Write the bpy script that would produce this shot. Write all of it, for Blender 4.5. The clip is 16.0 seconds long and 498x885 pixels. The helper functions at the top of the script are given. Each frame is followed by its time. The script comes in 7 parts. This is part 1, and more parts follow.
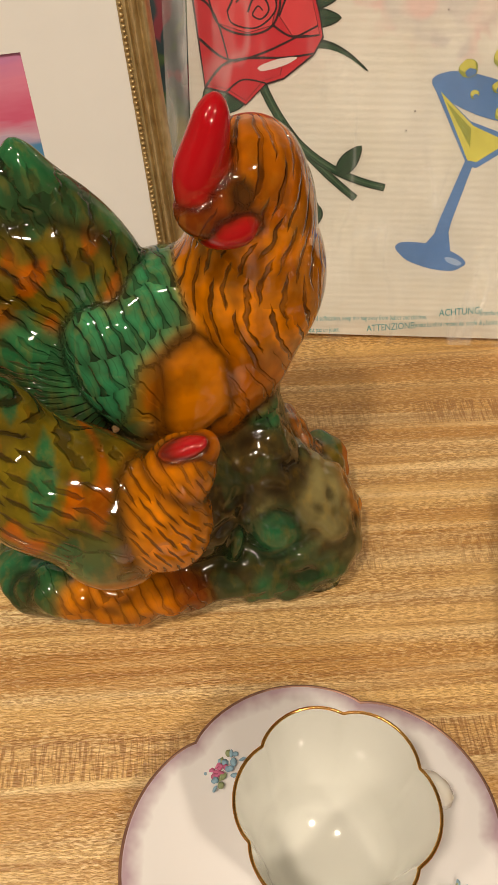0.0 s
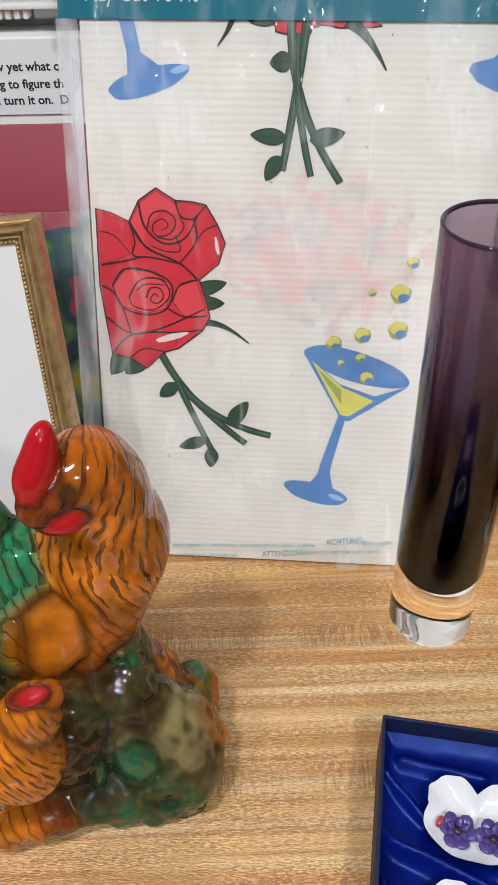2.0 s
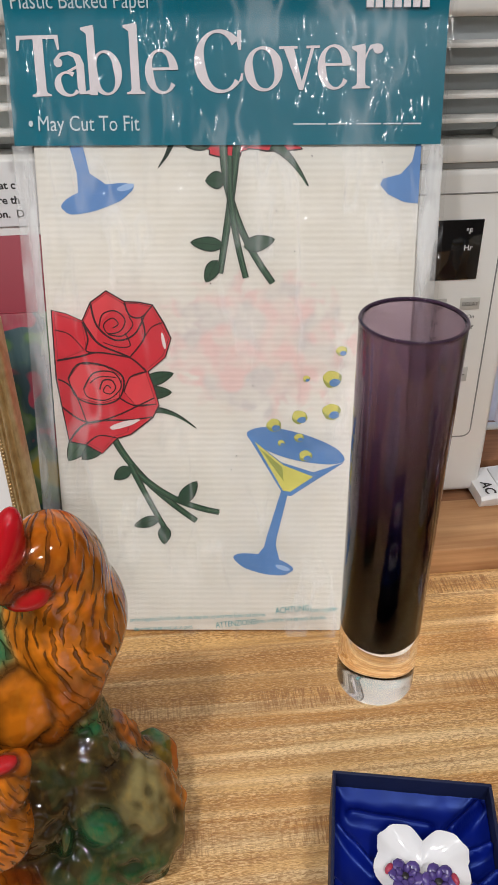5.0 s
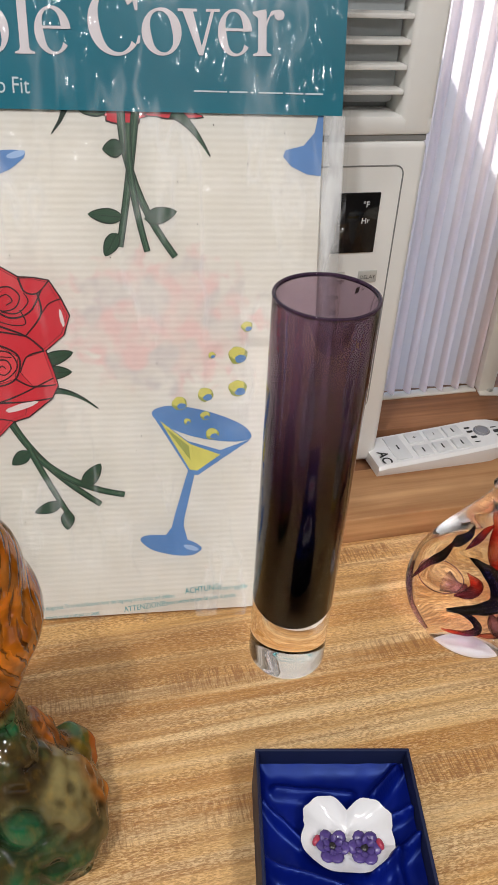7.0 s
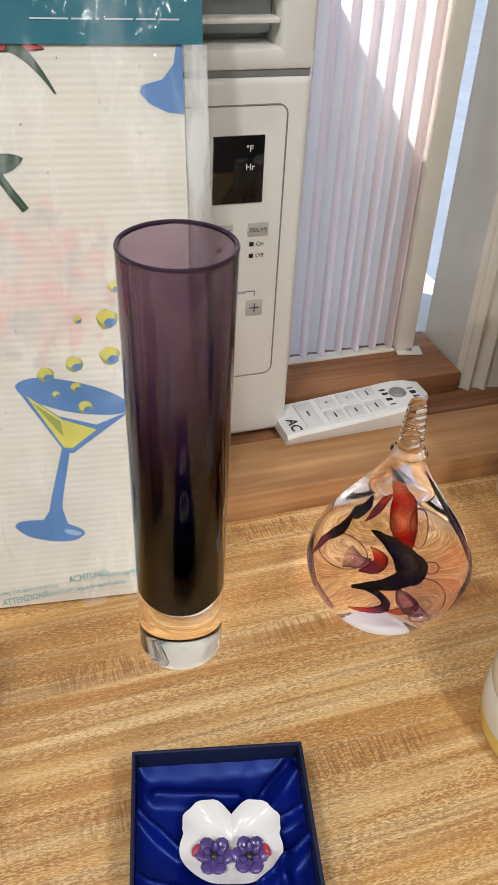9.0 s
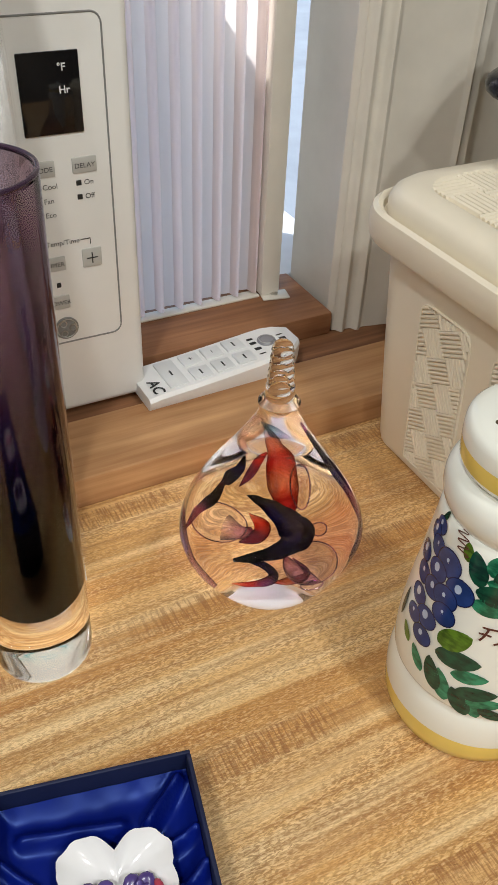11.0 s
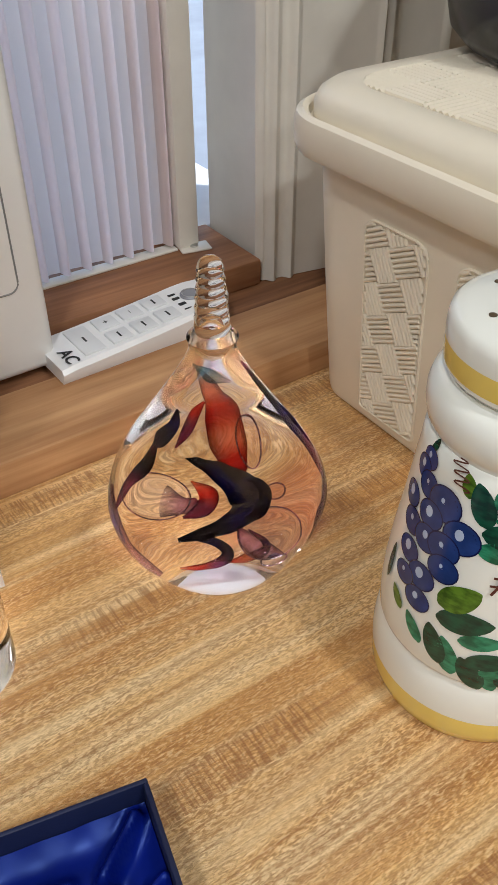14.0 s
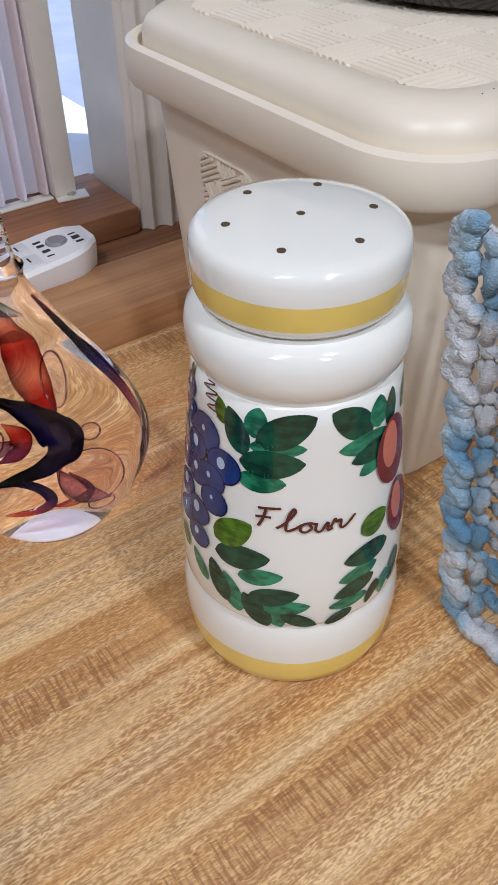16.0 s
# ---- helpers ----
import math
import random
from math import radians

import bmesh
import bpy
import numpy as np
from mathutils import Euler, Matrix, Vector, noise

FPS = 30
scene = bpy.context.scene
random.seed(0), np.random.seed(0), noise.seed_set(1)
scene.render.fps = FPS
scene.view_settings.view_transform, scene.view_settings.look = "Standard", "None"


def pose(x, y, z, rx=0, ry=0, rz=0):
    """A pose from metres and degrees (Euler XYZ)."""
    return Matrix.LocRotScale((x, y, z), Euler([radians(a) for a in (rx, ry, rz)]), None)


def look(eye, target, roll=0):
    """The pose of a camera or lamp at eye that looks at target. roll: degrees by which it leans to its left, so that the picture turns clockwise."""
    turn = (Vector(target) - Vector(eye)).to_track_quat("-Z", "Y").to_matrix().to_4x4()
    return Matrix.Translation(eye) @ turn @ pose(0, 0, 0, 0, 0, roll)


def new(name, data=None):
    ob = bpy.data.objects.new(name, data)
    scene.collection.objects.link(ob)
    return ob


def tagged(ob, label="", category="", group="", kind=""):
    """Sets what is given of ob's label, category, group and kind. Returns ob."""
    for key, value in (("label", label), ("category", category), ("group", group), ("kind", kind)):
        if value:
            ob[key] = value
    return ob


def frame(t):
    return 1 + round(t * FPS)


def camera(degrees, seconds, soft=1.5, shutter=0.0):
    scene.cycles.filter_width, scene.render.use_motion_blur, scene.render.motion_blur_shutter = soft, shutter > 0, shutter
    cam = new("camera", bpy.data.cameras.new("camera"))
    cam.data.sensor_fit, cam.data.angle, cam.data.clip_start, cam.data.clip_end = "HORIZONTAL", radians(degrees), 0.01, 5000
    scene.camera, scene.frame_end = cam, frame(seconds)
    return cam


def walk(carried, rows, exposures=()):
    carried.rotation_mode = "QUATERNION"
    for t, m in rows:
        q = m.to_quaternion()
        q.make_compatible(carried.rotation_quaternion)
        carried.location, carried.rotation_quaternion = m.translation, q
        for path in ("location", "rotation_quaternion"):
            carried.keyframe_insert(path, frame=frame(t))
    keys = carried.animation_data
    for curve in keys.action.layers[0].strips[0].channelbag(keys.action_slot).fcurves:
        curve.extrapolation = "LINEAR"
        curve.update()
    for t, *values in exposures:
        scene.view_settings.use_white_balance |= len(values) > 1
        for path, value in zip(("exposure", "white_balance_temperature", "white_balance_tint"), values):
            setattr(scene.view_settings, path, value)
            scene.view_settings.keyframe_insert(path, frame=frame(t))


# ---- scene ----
cam = camera(33.4, 16.0)
PATH = [
    (0, (-0.009, 0.001, 0.385), (0.066, 1.312, -1.124), -0.6),
    (0.5, (0.02, -0.007, 0.403), (0.114, 1.352, -1.062), -0.5),
    (1, (0.047, -0.012, 0.42), (0.146, 1.423, -0.969), -0.0),
    (1.5, (0.057, -0.014, 0.442), (0.142, 1.499, -0.864), 0.2),
    (2, (0.07, -0.013, 0.459), (0.127, 1.559, -0.776), -0.5),
    (2.5, (0.076, -0.024, 0.483), (0.123, 1.602, -0.681), -1.0),
    (3, (0.078, -0.031, 0.493), (0.128, 1.627, -0.625), -1.0),
    (3.2, (0.078, -0.035, 0.5), (0.135, 1.631, -0.605), -1.0),
    (5.3, (0.07, -0.049, 0.486), (0.29, 1.616, -0.6), 0.2),
    (5.5, (0.066, -0.049, 0.486), (0.322, 1.606, -0.607), 0.7),
    (6, (0.057, -0.045, 0.485), (0.398, 1.577, -0.634), 1.8),
    (6.5, (0.052, -0.04, 0.488), (0.467, 1.554, -0.647), 2.7),
    (7, (0.052, -0.032, 0.485), (0.518, 1.543, -0.655), 3.7),
    (7.5, (0.061, -0.027, 0.483), (0.558, 1.533, -0.666), 4.2),
    (8, (0.073, -0.023, 0.481), (0.574, 1.526, -0.682), 3.9),
    (8.5, (0.094, -0.018, 0.466), (0.608, 1.522, -0.702), 3.5),
    (9, (0.12, -0.008, 0.457), (0.655, 1.507, -0.734), 3.0),
    (9.5, (0.139, -0.002, 0.446), (0.676, 1.504, -0.756), 2.6),
    (10, (0.151, 0.005, 0.443), (0.712, 1.489, -0.776), 2.2),
    (10.2, (0.156, 0.007, 0.44), (0.758, 1.466, -0.789), 2.4),
    (12.3, (0.164, 0.09, 0.358), (1.04, 1.386, -0.889), 0.7),
    (12.5, (0.167, 0.091, 0.354), (1.047, 1.386, -0.89), 0.5),
    (13, (0.167, 0.092, 0.353), (1.069, 1.384, -0.879), 0.9),
    (13.5, (0.176, 0.091, 0.346), (1.071, 1.383, -0.89), 0.5),
    (14, (0.186, 0.08, 0.342), (1.072, 1.367, -0.906), -0.1),
    (14.5, (0.201, 0.065, 0.336), (1.084, 1.342, -0.925), -0.3),
    (15, (0.222, 0.05, 0.333), (1.1, 1.317, -0.942), -0.7),
    (15.5, (0.239, 0.039, 0.325), (1.12, 1.298, -0.956), -0.9),
    (16, (0.257, 0.03, 0.319), (1.135, 1.274, -0.978), -0.9),
]
EXPOSURES = [(0.0, 0.50, 7900, 11), (0.5, 0.72, 5850, 10), (1.5, 0.78, 5550, 10), (3.0, 0.67, 5800, 10), (6.5, 0.60, 5950, 11), (10.0, 0.68, 6050, 7), (12.5, 0.67, 5950, 5), (14.0, 0.62, 5800, 8), (15.0, 0.56, 5600, 13), (16.0, 0.58, 5350, 15)]
walk(cam, [(t, look(eye, target, roll)) for t, eye, target, roll in PATH], EXPOSURES)

# ---- light ----
world = bpy.data.worlds.new("world")
scene.world = world
world.use_nodes = True
wnt = world.node_tree
sky = wnt.nodes.new("ShaderNodeTexSky")
sky.sky_type = "NISHITA"
sky.sun_disc = False
SUN = Vector((1.1, -1.2, -1.5)).normalized()          # way the sunlight travels, in through the window
sky.sun_elevation = math.asin(-SUN.z)
sky.sun_rotation = math.atan2(-SUN.x, -SUN.y)
wnt.links.new(sky.outputs["Color"], wnt.nodes["Background"].inputs["Color"])
wnt.nodes["Background"].inputs["Strength"].default_value = 0.15
sun = new("sun", bpy.data.lights.new("sun", "SUN"))
sun.data.energy, sun.data.angle, sun.data.color = 5.0, radians(0.5), (1.0, 0.95, 0.88)
sun.matrix_world = look((0, 0, 3), Vector((0, 0, 3)) + SUN)


def ceiling_lamp(x, y, size, watts, color):
    lamp = new("ceiling_light_source", bpy.data.lights.new("ceiling_light_source", "AREA"))
    lamp.data.shape, lamp.data.size, lamp.data.energy, lamp.data.color = "DISK", size, watts, color
    lamp.matrix_world = pose(x, y, 1.47)


LAMPS = [(-0.35, -0.30, 0.12, 7.2), (0.50, -0.70, 0.12, 7.6), (-0.9, -0.45, 0.12, 5.0), (0.15, -1.5, 0.2, 7.5)]
for lx, ly, ls, lw in LAMPS:
    ceiling_lamp(lx, ly, ls, lw, (1.0, 0.94, 0.86))


# ---- material helpers ----
class Mat:
    def __init__(self, name, color=(0.8, 0.8, 0.8), rough=0.5, metal=0.0, **extra):
        self.m = bpy.data.materials.new(name)
        self.m.use_nodes = True
        self.nt = self.m.node_tree
        self.b = self.nt.nodes["Principled BSDF"]
        self.b.inputs["Base Color"].default_value = (*color, 1)
        self.b.inputs["Roughness"].default_value = rough
        self.b.inputs["Metallic"].default_value = metal
        for k, v in extra.items():
            self.b.inputs[k.replace("_", " ")].default_value = v

    def node(self, kind, ins=None, **props):
        n = self.nt.nodes.new("ShaderNode" + kind)
        for k, v in props.items():
            if k == "data_type": n.data_type = v
            elif k == "operation": n.operation = v
            elif k == "blend_type": n.blend_type = v
            elif k == "feature": n.feature = v
            elif k == "bands": n.bands_direction = v
            elif k == "attribute": n.attribute_name = v
            elif k == "wave": n.wave_type = v
            elif k == "clamp": n.use_clamp = v
            elif k == "dims": n.noise_dimensions = v
        for k, v in (ins or {}).items():
            s = n.inputs[k]
            if isinstance(v, bpy.types.NodeSocket):
                self.nt.links.new(v, s)
            else:
                s.default_value = v
        return n

    def coord(self, scale=(1, 1, 1), rot=(0, 0, 0)):
        c = self.node("TexCoord")
        return self.node("Mapping", {"Vector": c.outputs["Object"], "Scale": scale, "Rotation": rot}).outputs[0]

    def noise(self, vec, scale, detail=4.0, rough=0.55):
        return self.node("TexNoise", {"Vector": vec, "Scale": scale, "Detail": detail, "Roughness": rough}).outputs[0]

    def ramp(self, fac, stops):
        n = self.node("ValToRGB", {"Fac": fac})
        e = n.color_ramp.elements
        while len(e) < len(stops):
            e.new(0.5)
        for el, (p, c) in zip(e, stops):
            el.position, el.color = p, (*c, 1) if len(c) == 3 else c
        return n.outputs[0]

    def math(self, op, a, b=0.5, clamp=False):
        return self.node("Math", {0: a, 1: b}, operation=op, clamp=clamp).outputs[0]

    def mix(self, fac, a, b, blend="MIX"):
        n = self.node("Mix", {"Factor": fac}, data_type="RGBA", blend_type=blend)
        for i, v in ((6, a), (7, b)):
            if isinstance(v, bpy.types.NodeSocket):
                self.nt.links.new(v, n.inputs[i])
            else:
                n.inputs[i].default_value = (*v, 1)
        return n.outputs[2]

    def color(self, sock):
        self.nt.links.new(sock, self.b.inputs["Base Color"])

    def rough(self, sock):
        self.nt.links.new(sock, self.b.inputs["Roughness"])

    def bump(self, height, strength=0.3, distance=0.001):
        n = self.node("Bump", {"Height": height, "Strength": strength, "Distance": distance})
        self.nt.links.new(n.outputs[0], self.b.inputs["Normal"])


def speckled(name, color, rough=0.4, amount=0.12, scale=60, bump=0.05, metal=0.0, **extra):
    """A surface with slight variation of tone at two scales and a fine relief."""
    m = Mat(name, color, rough, metal, **extra)
    v = m.coord()
    n1, n2 = m.noise(v, scale), m.noise(v, scale * 0.12, 3)
    f = m.math("ADD", m.math("MULTIPLY", n1, 0.5), m.math("MULTIPLY", n2, 0.5))
    lo = tuple(c * (1 - amount) for c in color)
    hi = tuple(min(1, c * (1 + amount)) for c in color)
    m.color(m.ramp(f, [(0.3, lo), (0.7, hi)]))
    m.rough(m.ramp(n2, [(0.3, (rough * 0.85,) * 3), (0.7, (min(1, rough * 1.15),) * 3)]))
    if bump:
        m.bump(m.noise(v, scale * 8, 2), bump, 0.0006)
    return m.m


def laminate():
    """Printed butcher-block laminate: strips along x, wavy grain, bands of ray flecks, satin relief."""
    m = Mat("butcher_block_laminate", (0.5, 0.3, 0.13), 0.36)
    c = m.node("TexCoord")
    sep = m.node("SeparateXYZ", {0: c.outputs["Object"]})
    wob = m.math("MULTIPLY", m.math("SUBTRACT", m.noise(m.coord((3, 3, 3)), 1.0, 1), 0.5), 0.008)
    ys = m.math("ADD", sep.outputs["Y"], wob)
    strip = m.math("FLOOR", m.math("DIVIDE", m.math("ADD", ys, 0.0065), 0.02590))
    tone = m.node("TexWhiteNoise", {"W": m.math("ADD", strip, 5.0)}, dims="1D").outputs["Value"]
    base = m.ramp(tone, [(0.0, (0.60, 0.310, 0.096)), (0.3, (0.76, 0.465, 0.172)), (0.6, (0.83, 0.565, 0.255)), (1.0, (0.69, 0.385, 0.128))])
    # long growth streaks, broad and fine
    g0 = m.noise(m.coord((1.6, 45, 1)), 1.0, 3, 0.5)
    base = m.mix(m.math("MULTIPLY", m.ramp(g0, [(0.36, (1, 1, 1)), (0.58, (0, 0, 0))]), 0.75), base, (0.52, 0.255, 0.070))
    pale = m.noise(m.coord((2.2, 70, 4)), 1.0, 3, 0.5)
    base = m.mix(m.math("MULTIPLY", m.ramp(pale, [(0.50, (0, 0, 0)), (0.64, (1, 1, 1))]), 0.80), base, (0.88, 0.67, 0.36))
    g1 = m.noise(m.coord((4.0, 230, 1)), 1.0, 4, 0.6)
    base = m.mix(m.math("MULTIPLY", m.ramp(g1, [(0.36, (1, 1, 1)), (0.54, (0, 0, 0))]), 0.60), base, (0.36, 0.155, 0.040))
    # wavy short pores, slightly aslant
    po = m.node("TexNoise", {"Vector": m.coord((300, 1000, 1), (0, 0, 0.20)), "Scale": 1.0, "Detail": 2.0, "Roughness": 0.5, "Distortion": 0.7}).outputs[0]
    where = m.ramp(m.noise(m.coord((9, 60, 1)), 1.0, 3), [(0.36, (0.35,) * 3), (0.60, (1, 1, 1))])
    pores = m.math("MULTIPLY", m.ramp(po, [(0.43, (1, 1, 1)), (0.52, (0, 0, 0))]), where)
    base = m.mix(m.math("MULTIPLY", pores, 0.60), base, (0.29, 0.120, 0.030))
    light = m.math("MULTIPLY", m.ramp(po, [(0.54, (0, 0, 0)), (0.62, (1, 1, 1))]), where)
    base = m.mix(m.math("MULTIPLY", light, 0.35), base, (0.95, 0.75, 0.45))
    # ray flecks: every fourth strip carries ragged dashes across the grain
    inband = m.math("LESS_THAN", m.math("ABSOLUTE", m.math("SUBTRACT", m.math("FRACT", m.math("DIVIDE", m.math("ADD", ys, 0.0095), 0.1036)), 0.5)), 0.090)
    patch = m.ramp(m.noise(m.coord((11, 5, 1)), 1.0, 2), [(0.34, (0.12,) * 3), (0.50, (1, 1, 1))])
    fl = m.noise(m.coord((620, 55, 1)), 1.0, 3, 0.65)
    dash = m.ramp(fl, [(0.43, (1, 1, 1)), (0.53, (0, 0, 0))])
    base = m.mix(m.math("MULTIPLY", m.math("MULTIPLY", inband, patch), 0.16), base, (0.55, 0.27, 0.080))
    base = m.mix(m.math("MULTIPLY", m.math("MULTIPLY", inband, patch), m.math("MULTIPLY", dash, 0.72)), base, (0.30, 0.125, 0.035))
    m.color(base)
    relief = m.noise(m.coord((340, 1000, 1), (0, 0, 0.24)), 1.0, 2)
    m.bump(relief, 0.9, 0.0008)
    m.rough(m.ramp(m.noise(m.coord(), 14, 3), [(0.3, (0.27,) * 3), (0.7, (0.38,) * 3)]))
    return m.m


def timber(name, a, b, along="x", rough=0.6, scale=1.0):
    m = Mat(name, a, rough)
    s = (4, 90, 90) if along == "x" else (90, 90, 4)
    s = tuple(k * scale for k in s)
    g = m.noise(m.coord(s), 1.0, 5, 0.6)
    k = m.noise(m.coord((9, 30, 30)), 1.0, 3)
    c = m.ramp(g, [(0.3, a), (0.7, b)])
    c = m.mix(m.ramp(k, [(0.35, (0.35,) * 3), (0.6, (0, 0, 0))]), c, tuple(q * 0.55 for q in a))
    m.color(c)
    m.bump(g, 0.35, 0.0006)
    return m.m


def glass(name, color=(1, 1, 1), rough=0.0, ior=1.5):
    return Mat(name, color, rough, Transmission_Weight=1.0, IOR=ior).m


def film_plastic(name):
    """Clear wrinkled bag film: see-through with gloss on its folds."""
    m = Mat(name)
    nt = m.nt
    nt.nodes.remove(m.b)
    out = nt.nodes["Material Output"]
    v = m.coord((1, 0.42, 1), (0, 0, 0.08))
    h = m.math("ADD", m.noise(v, 24, 3, 0.55), m.math("MULTIPLY", m.noise(v, 110, 2), 0.10))
    bump = m.node("Bump", {"Height": h, "Strength": 1.0, "Distance": 0.015})
    gl = m.node("BsdfGlossy", {"Roughness": 0.11, "Normal": bump.outputs[0]})
    tr = m.node("BsdfTransparent", {"Color": (0.97, 0.97, 0.97, 1)})
    fr = m.node("Fresnel", {"IOR": 1.45, "Normal": bump.outputs[0]})
    mixs = m.node("MixShader", {0: fr.outputs[0], 1: tr.outputs[0], 2: gl.outputs[0]})
    # whitish streaks painted along random creases in place of their glints
    rid = m.math("ABSOLUTE", m.math("SUBTRACT", m.noise(m.coord((1, 0.30, 1), (0, 0, 0.12)), 17, 3, 0.6), 0.5))
    cre = m.ramp(rid, [(0.0, (0.26,) * 3), (0.03, (0.035,) * 3), (0.10, (0.004,) * 3)])
    where = m.ramp(m.noise(m.coord(), 9, 2), [(0.42, (0.1,) * 3), (0.60, (1, 1, 1))])
    dif = m.node("BsdfDiffuse", {"Color": (0.88, 0.90, 0.92, 1)})
    haze = m.node("MixShader", {0: m.math("MULTIPLY", cre, where), 1: mixs.outputs[0], 2: dif.outputs[0]})
    nt.links.new(haze.outputs[0], out.inputs["Surface"])
    return m.m


def pleated(name):
    m = Mat(name)
    nt = m.nt
    nt.nodes.remove(m.b)
    out = nt.nodes["Material Output"]
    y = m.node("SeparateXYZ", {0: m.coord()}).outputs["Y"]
    # troughs darker and denser by depth: shade between the ribs put into the material
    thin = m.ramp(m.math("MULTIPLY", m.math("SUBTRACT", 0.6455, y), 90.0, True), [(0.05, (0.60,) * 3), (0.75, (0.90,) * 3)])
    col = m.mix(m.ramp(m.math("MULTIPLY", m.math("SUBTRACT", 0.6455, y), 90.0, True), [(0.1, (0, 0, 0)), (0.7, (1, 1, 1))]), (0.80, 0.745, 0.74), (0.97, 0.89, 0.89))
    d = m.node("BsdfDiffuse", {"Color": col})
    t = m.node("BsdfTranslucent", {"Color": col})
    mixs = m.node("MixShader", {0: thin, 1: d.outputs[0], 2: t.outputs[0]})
    nt.links.new(mixs.outputs[0], out.inputs["Surface"])
    return m.m


MAT_COUNTER = laminate()
MAT_PINE = timber("pine_strip", (0.36, 0.165, 0.060), (0.62, 0.36, 0.165))
MAT_OLDWOOD = timber("old_stained_wood", (0.12, 0.045, 0.020), (0.38, 0.18, 0.08))
MAT_BLOCK = timber("brown_wood_block", (0.19, 0.075, 0.028), (0.42, 0.20, 0.090))
MAT_WALL = speckled("painted_wall", (0.30, 0.27, 0.23), 0.7, 0.04, 8, 0.1)
MAT_CEIL = speckled("painted_ceiling", (0.52, 0.50, 0.47), 0.8, 0.03, 8, 0.1)
MAT_FLOOR = timber("floor_boards", (0.22, 0.12, 0.06), (0.34, 0.2, 0.1))
MAT_CAB = timber("cabinet_wood", (0.30, 0.16, 0.07), (0.42, 0.24, 0.11), "z")
MAT_JAMB = speckled("grey_white_window_paint", (0.66, 0.62, 0.54), 0.38, 0.08, 30, 0.12)
MAT_ACC = pleated("pleated_white_vinyl")
MAT_AC = speckled("white_ac_plastic", (0.83, 0.82, 0.78), 0.38, 0.03, 40, 0.08)
MAT_ACGREY = speckled("grey_grille_plastic", (0.42, 0.45, 0.46), 0.5, 0.08, 40)
MAT_ACSEAM = Mat("seam_shadow_grey", (0.22, 0.22, 0.21), 0.6).m
MAT_BTN = speckled("grey_button", (0.52, 0.51, 0.47), 0.45, 0.03, 60)
MAT_BLACK = Mat("gloss_black_display", (0.006, 0.006, 0.007), 0.08).m
MAT_INK = Mat("black_ink", (0.02, 0.02, 0.02), 0.6).m
MAT_WHITEINK = Mat("white_ink", (0.75, 0.75, 0.75), 0.5).m
MAT_STEEL = speckled("dull_steel", (0.55, 0.55, 0.53), 0.35, 0.1, 60, 0.1, 1.0)


# ---- geometry helpers ----
def finish(name, bm, mats, angle=40, smooth=True):
    me = bpy.data.meshes.new(name)
    bm.normal_update()
    bm.to_mesh(me)
    bm.free()
    for m in (mats if isinstance(mats, (list, tuple)) else [mats]):
        me.materials.append(m)
    if smooth:
        me.polygons.foreach_set("use_smooth", [True] * len(me.polygons))
        me.set_sharp_from_angle(angle=radians(angle))
    return me


def part(name, bm, mats, parent, label="", angle=40):
    ob = new(name, finish(name, bm, mats, angle))
    ob.parent = parent
    return tagged(ob, label)


def thing(name, m, label, category, group="", kind=""):
    ob = new(name)
    ob.matrix_world = m
    ob.empty_display_size = 0.02
    return tagged(ob, label, category, group, kind)


def solid(name, bm, mats, m, label, category, group="", kind="", angle=40):
    ob = new(name, finish(name, bm, mats, angle))
    ob.matrix_world = m
    return tagged(ob, label, category, group, kind)


def structure(name, bm, mats, label, category, angle=40):
    return solid(name, bm, mats, Matrix(), label, category, kind="structure", angle=angle)


def add_box(bm, lo, hi, bevel=0.0, seg=2, mi=0, m=None):
    lo, hi = Vector(lo), Vector(hi)
    r = bmesh.ops.create_cube(bm, size=1.0, matrix=Matrix.Translation((lo + hi) / 2) @ Matrix.Diagonal((*(hi - lo), 1)))
    vs = r["verts"]
    faces = list({f for v in vs for f in v.link_faces})
    if bevel:
        edges = list({e for v in vs for e in v.link_edges})
        out = bmesh.ops.bevel(bm, geom=edges, offset=bevel, segments=seg, profile=0.5, affect="EDGES")
        faces = list({f for v in out["verts"] for f in v.link_faces} | {f for f in faces if f.is_valid})
        vs = list({v for f in faces for v in f.verts})
    for f in faces:
        f.material_index = mi
    if m is not None:
        bmesh.ops.transform(bm, matrix=m, verts=vs)
    return vs


def box(lo, hi, bevel=0.0, seg=2):
    bm = bmesh.new()
    add_box(bm, lo, hi, bevel, seg)
    return bm


def lathe(profile, seg=64, bm=None, mats=None, wob=None, center=(0, 0, 0)):
    """Turns (radius, height) pairs round z; radius 0 closes. mats: a material index per span; wob(angle, z): radius factor."""
    bm = bm or bmesh.new()
    rings = []
    for r, z in profile:
        if r <= 1e-6:
            rings.append([bm.verts.new((center[0], center[1], center[2] + z))])
        else:
            ring = []
            for i in range(seg):
                a = 2 * math.pi * i / seg
                k = r * (wob(a, z) if wob else 1)
                ring.append(bm.verts.new((center[0] + k * math.cos(a), center[1] + k * math.sin(a), center[2] + z)))
            rings.append(ring)
    for j, (a, b) in enumerate(zip(rings, rings[1:])):
        for i in range(seg):
            i2 = (i + 1) % seg
            if len(a) == 1 and len(b) == 1:
                continue
            if len(a) == 1:
                f = bm.faces.new((a[0], b[i2], b[i]))
            elif len(b) == 1:
                f = bm.faces.new((a[i], a[i2], b[0]))
            else:
                f = bm.faces.new((a[i], a[i2], b[i2], b[i]))
            f.material_index = mats[j] if mats else 0
    return bm


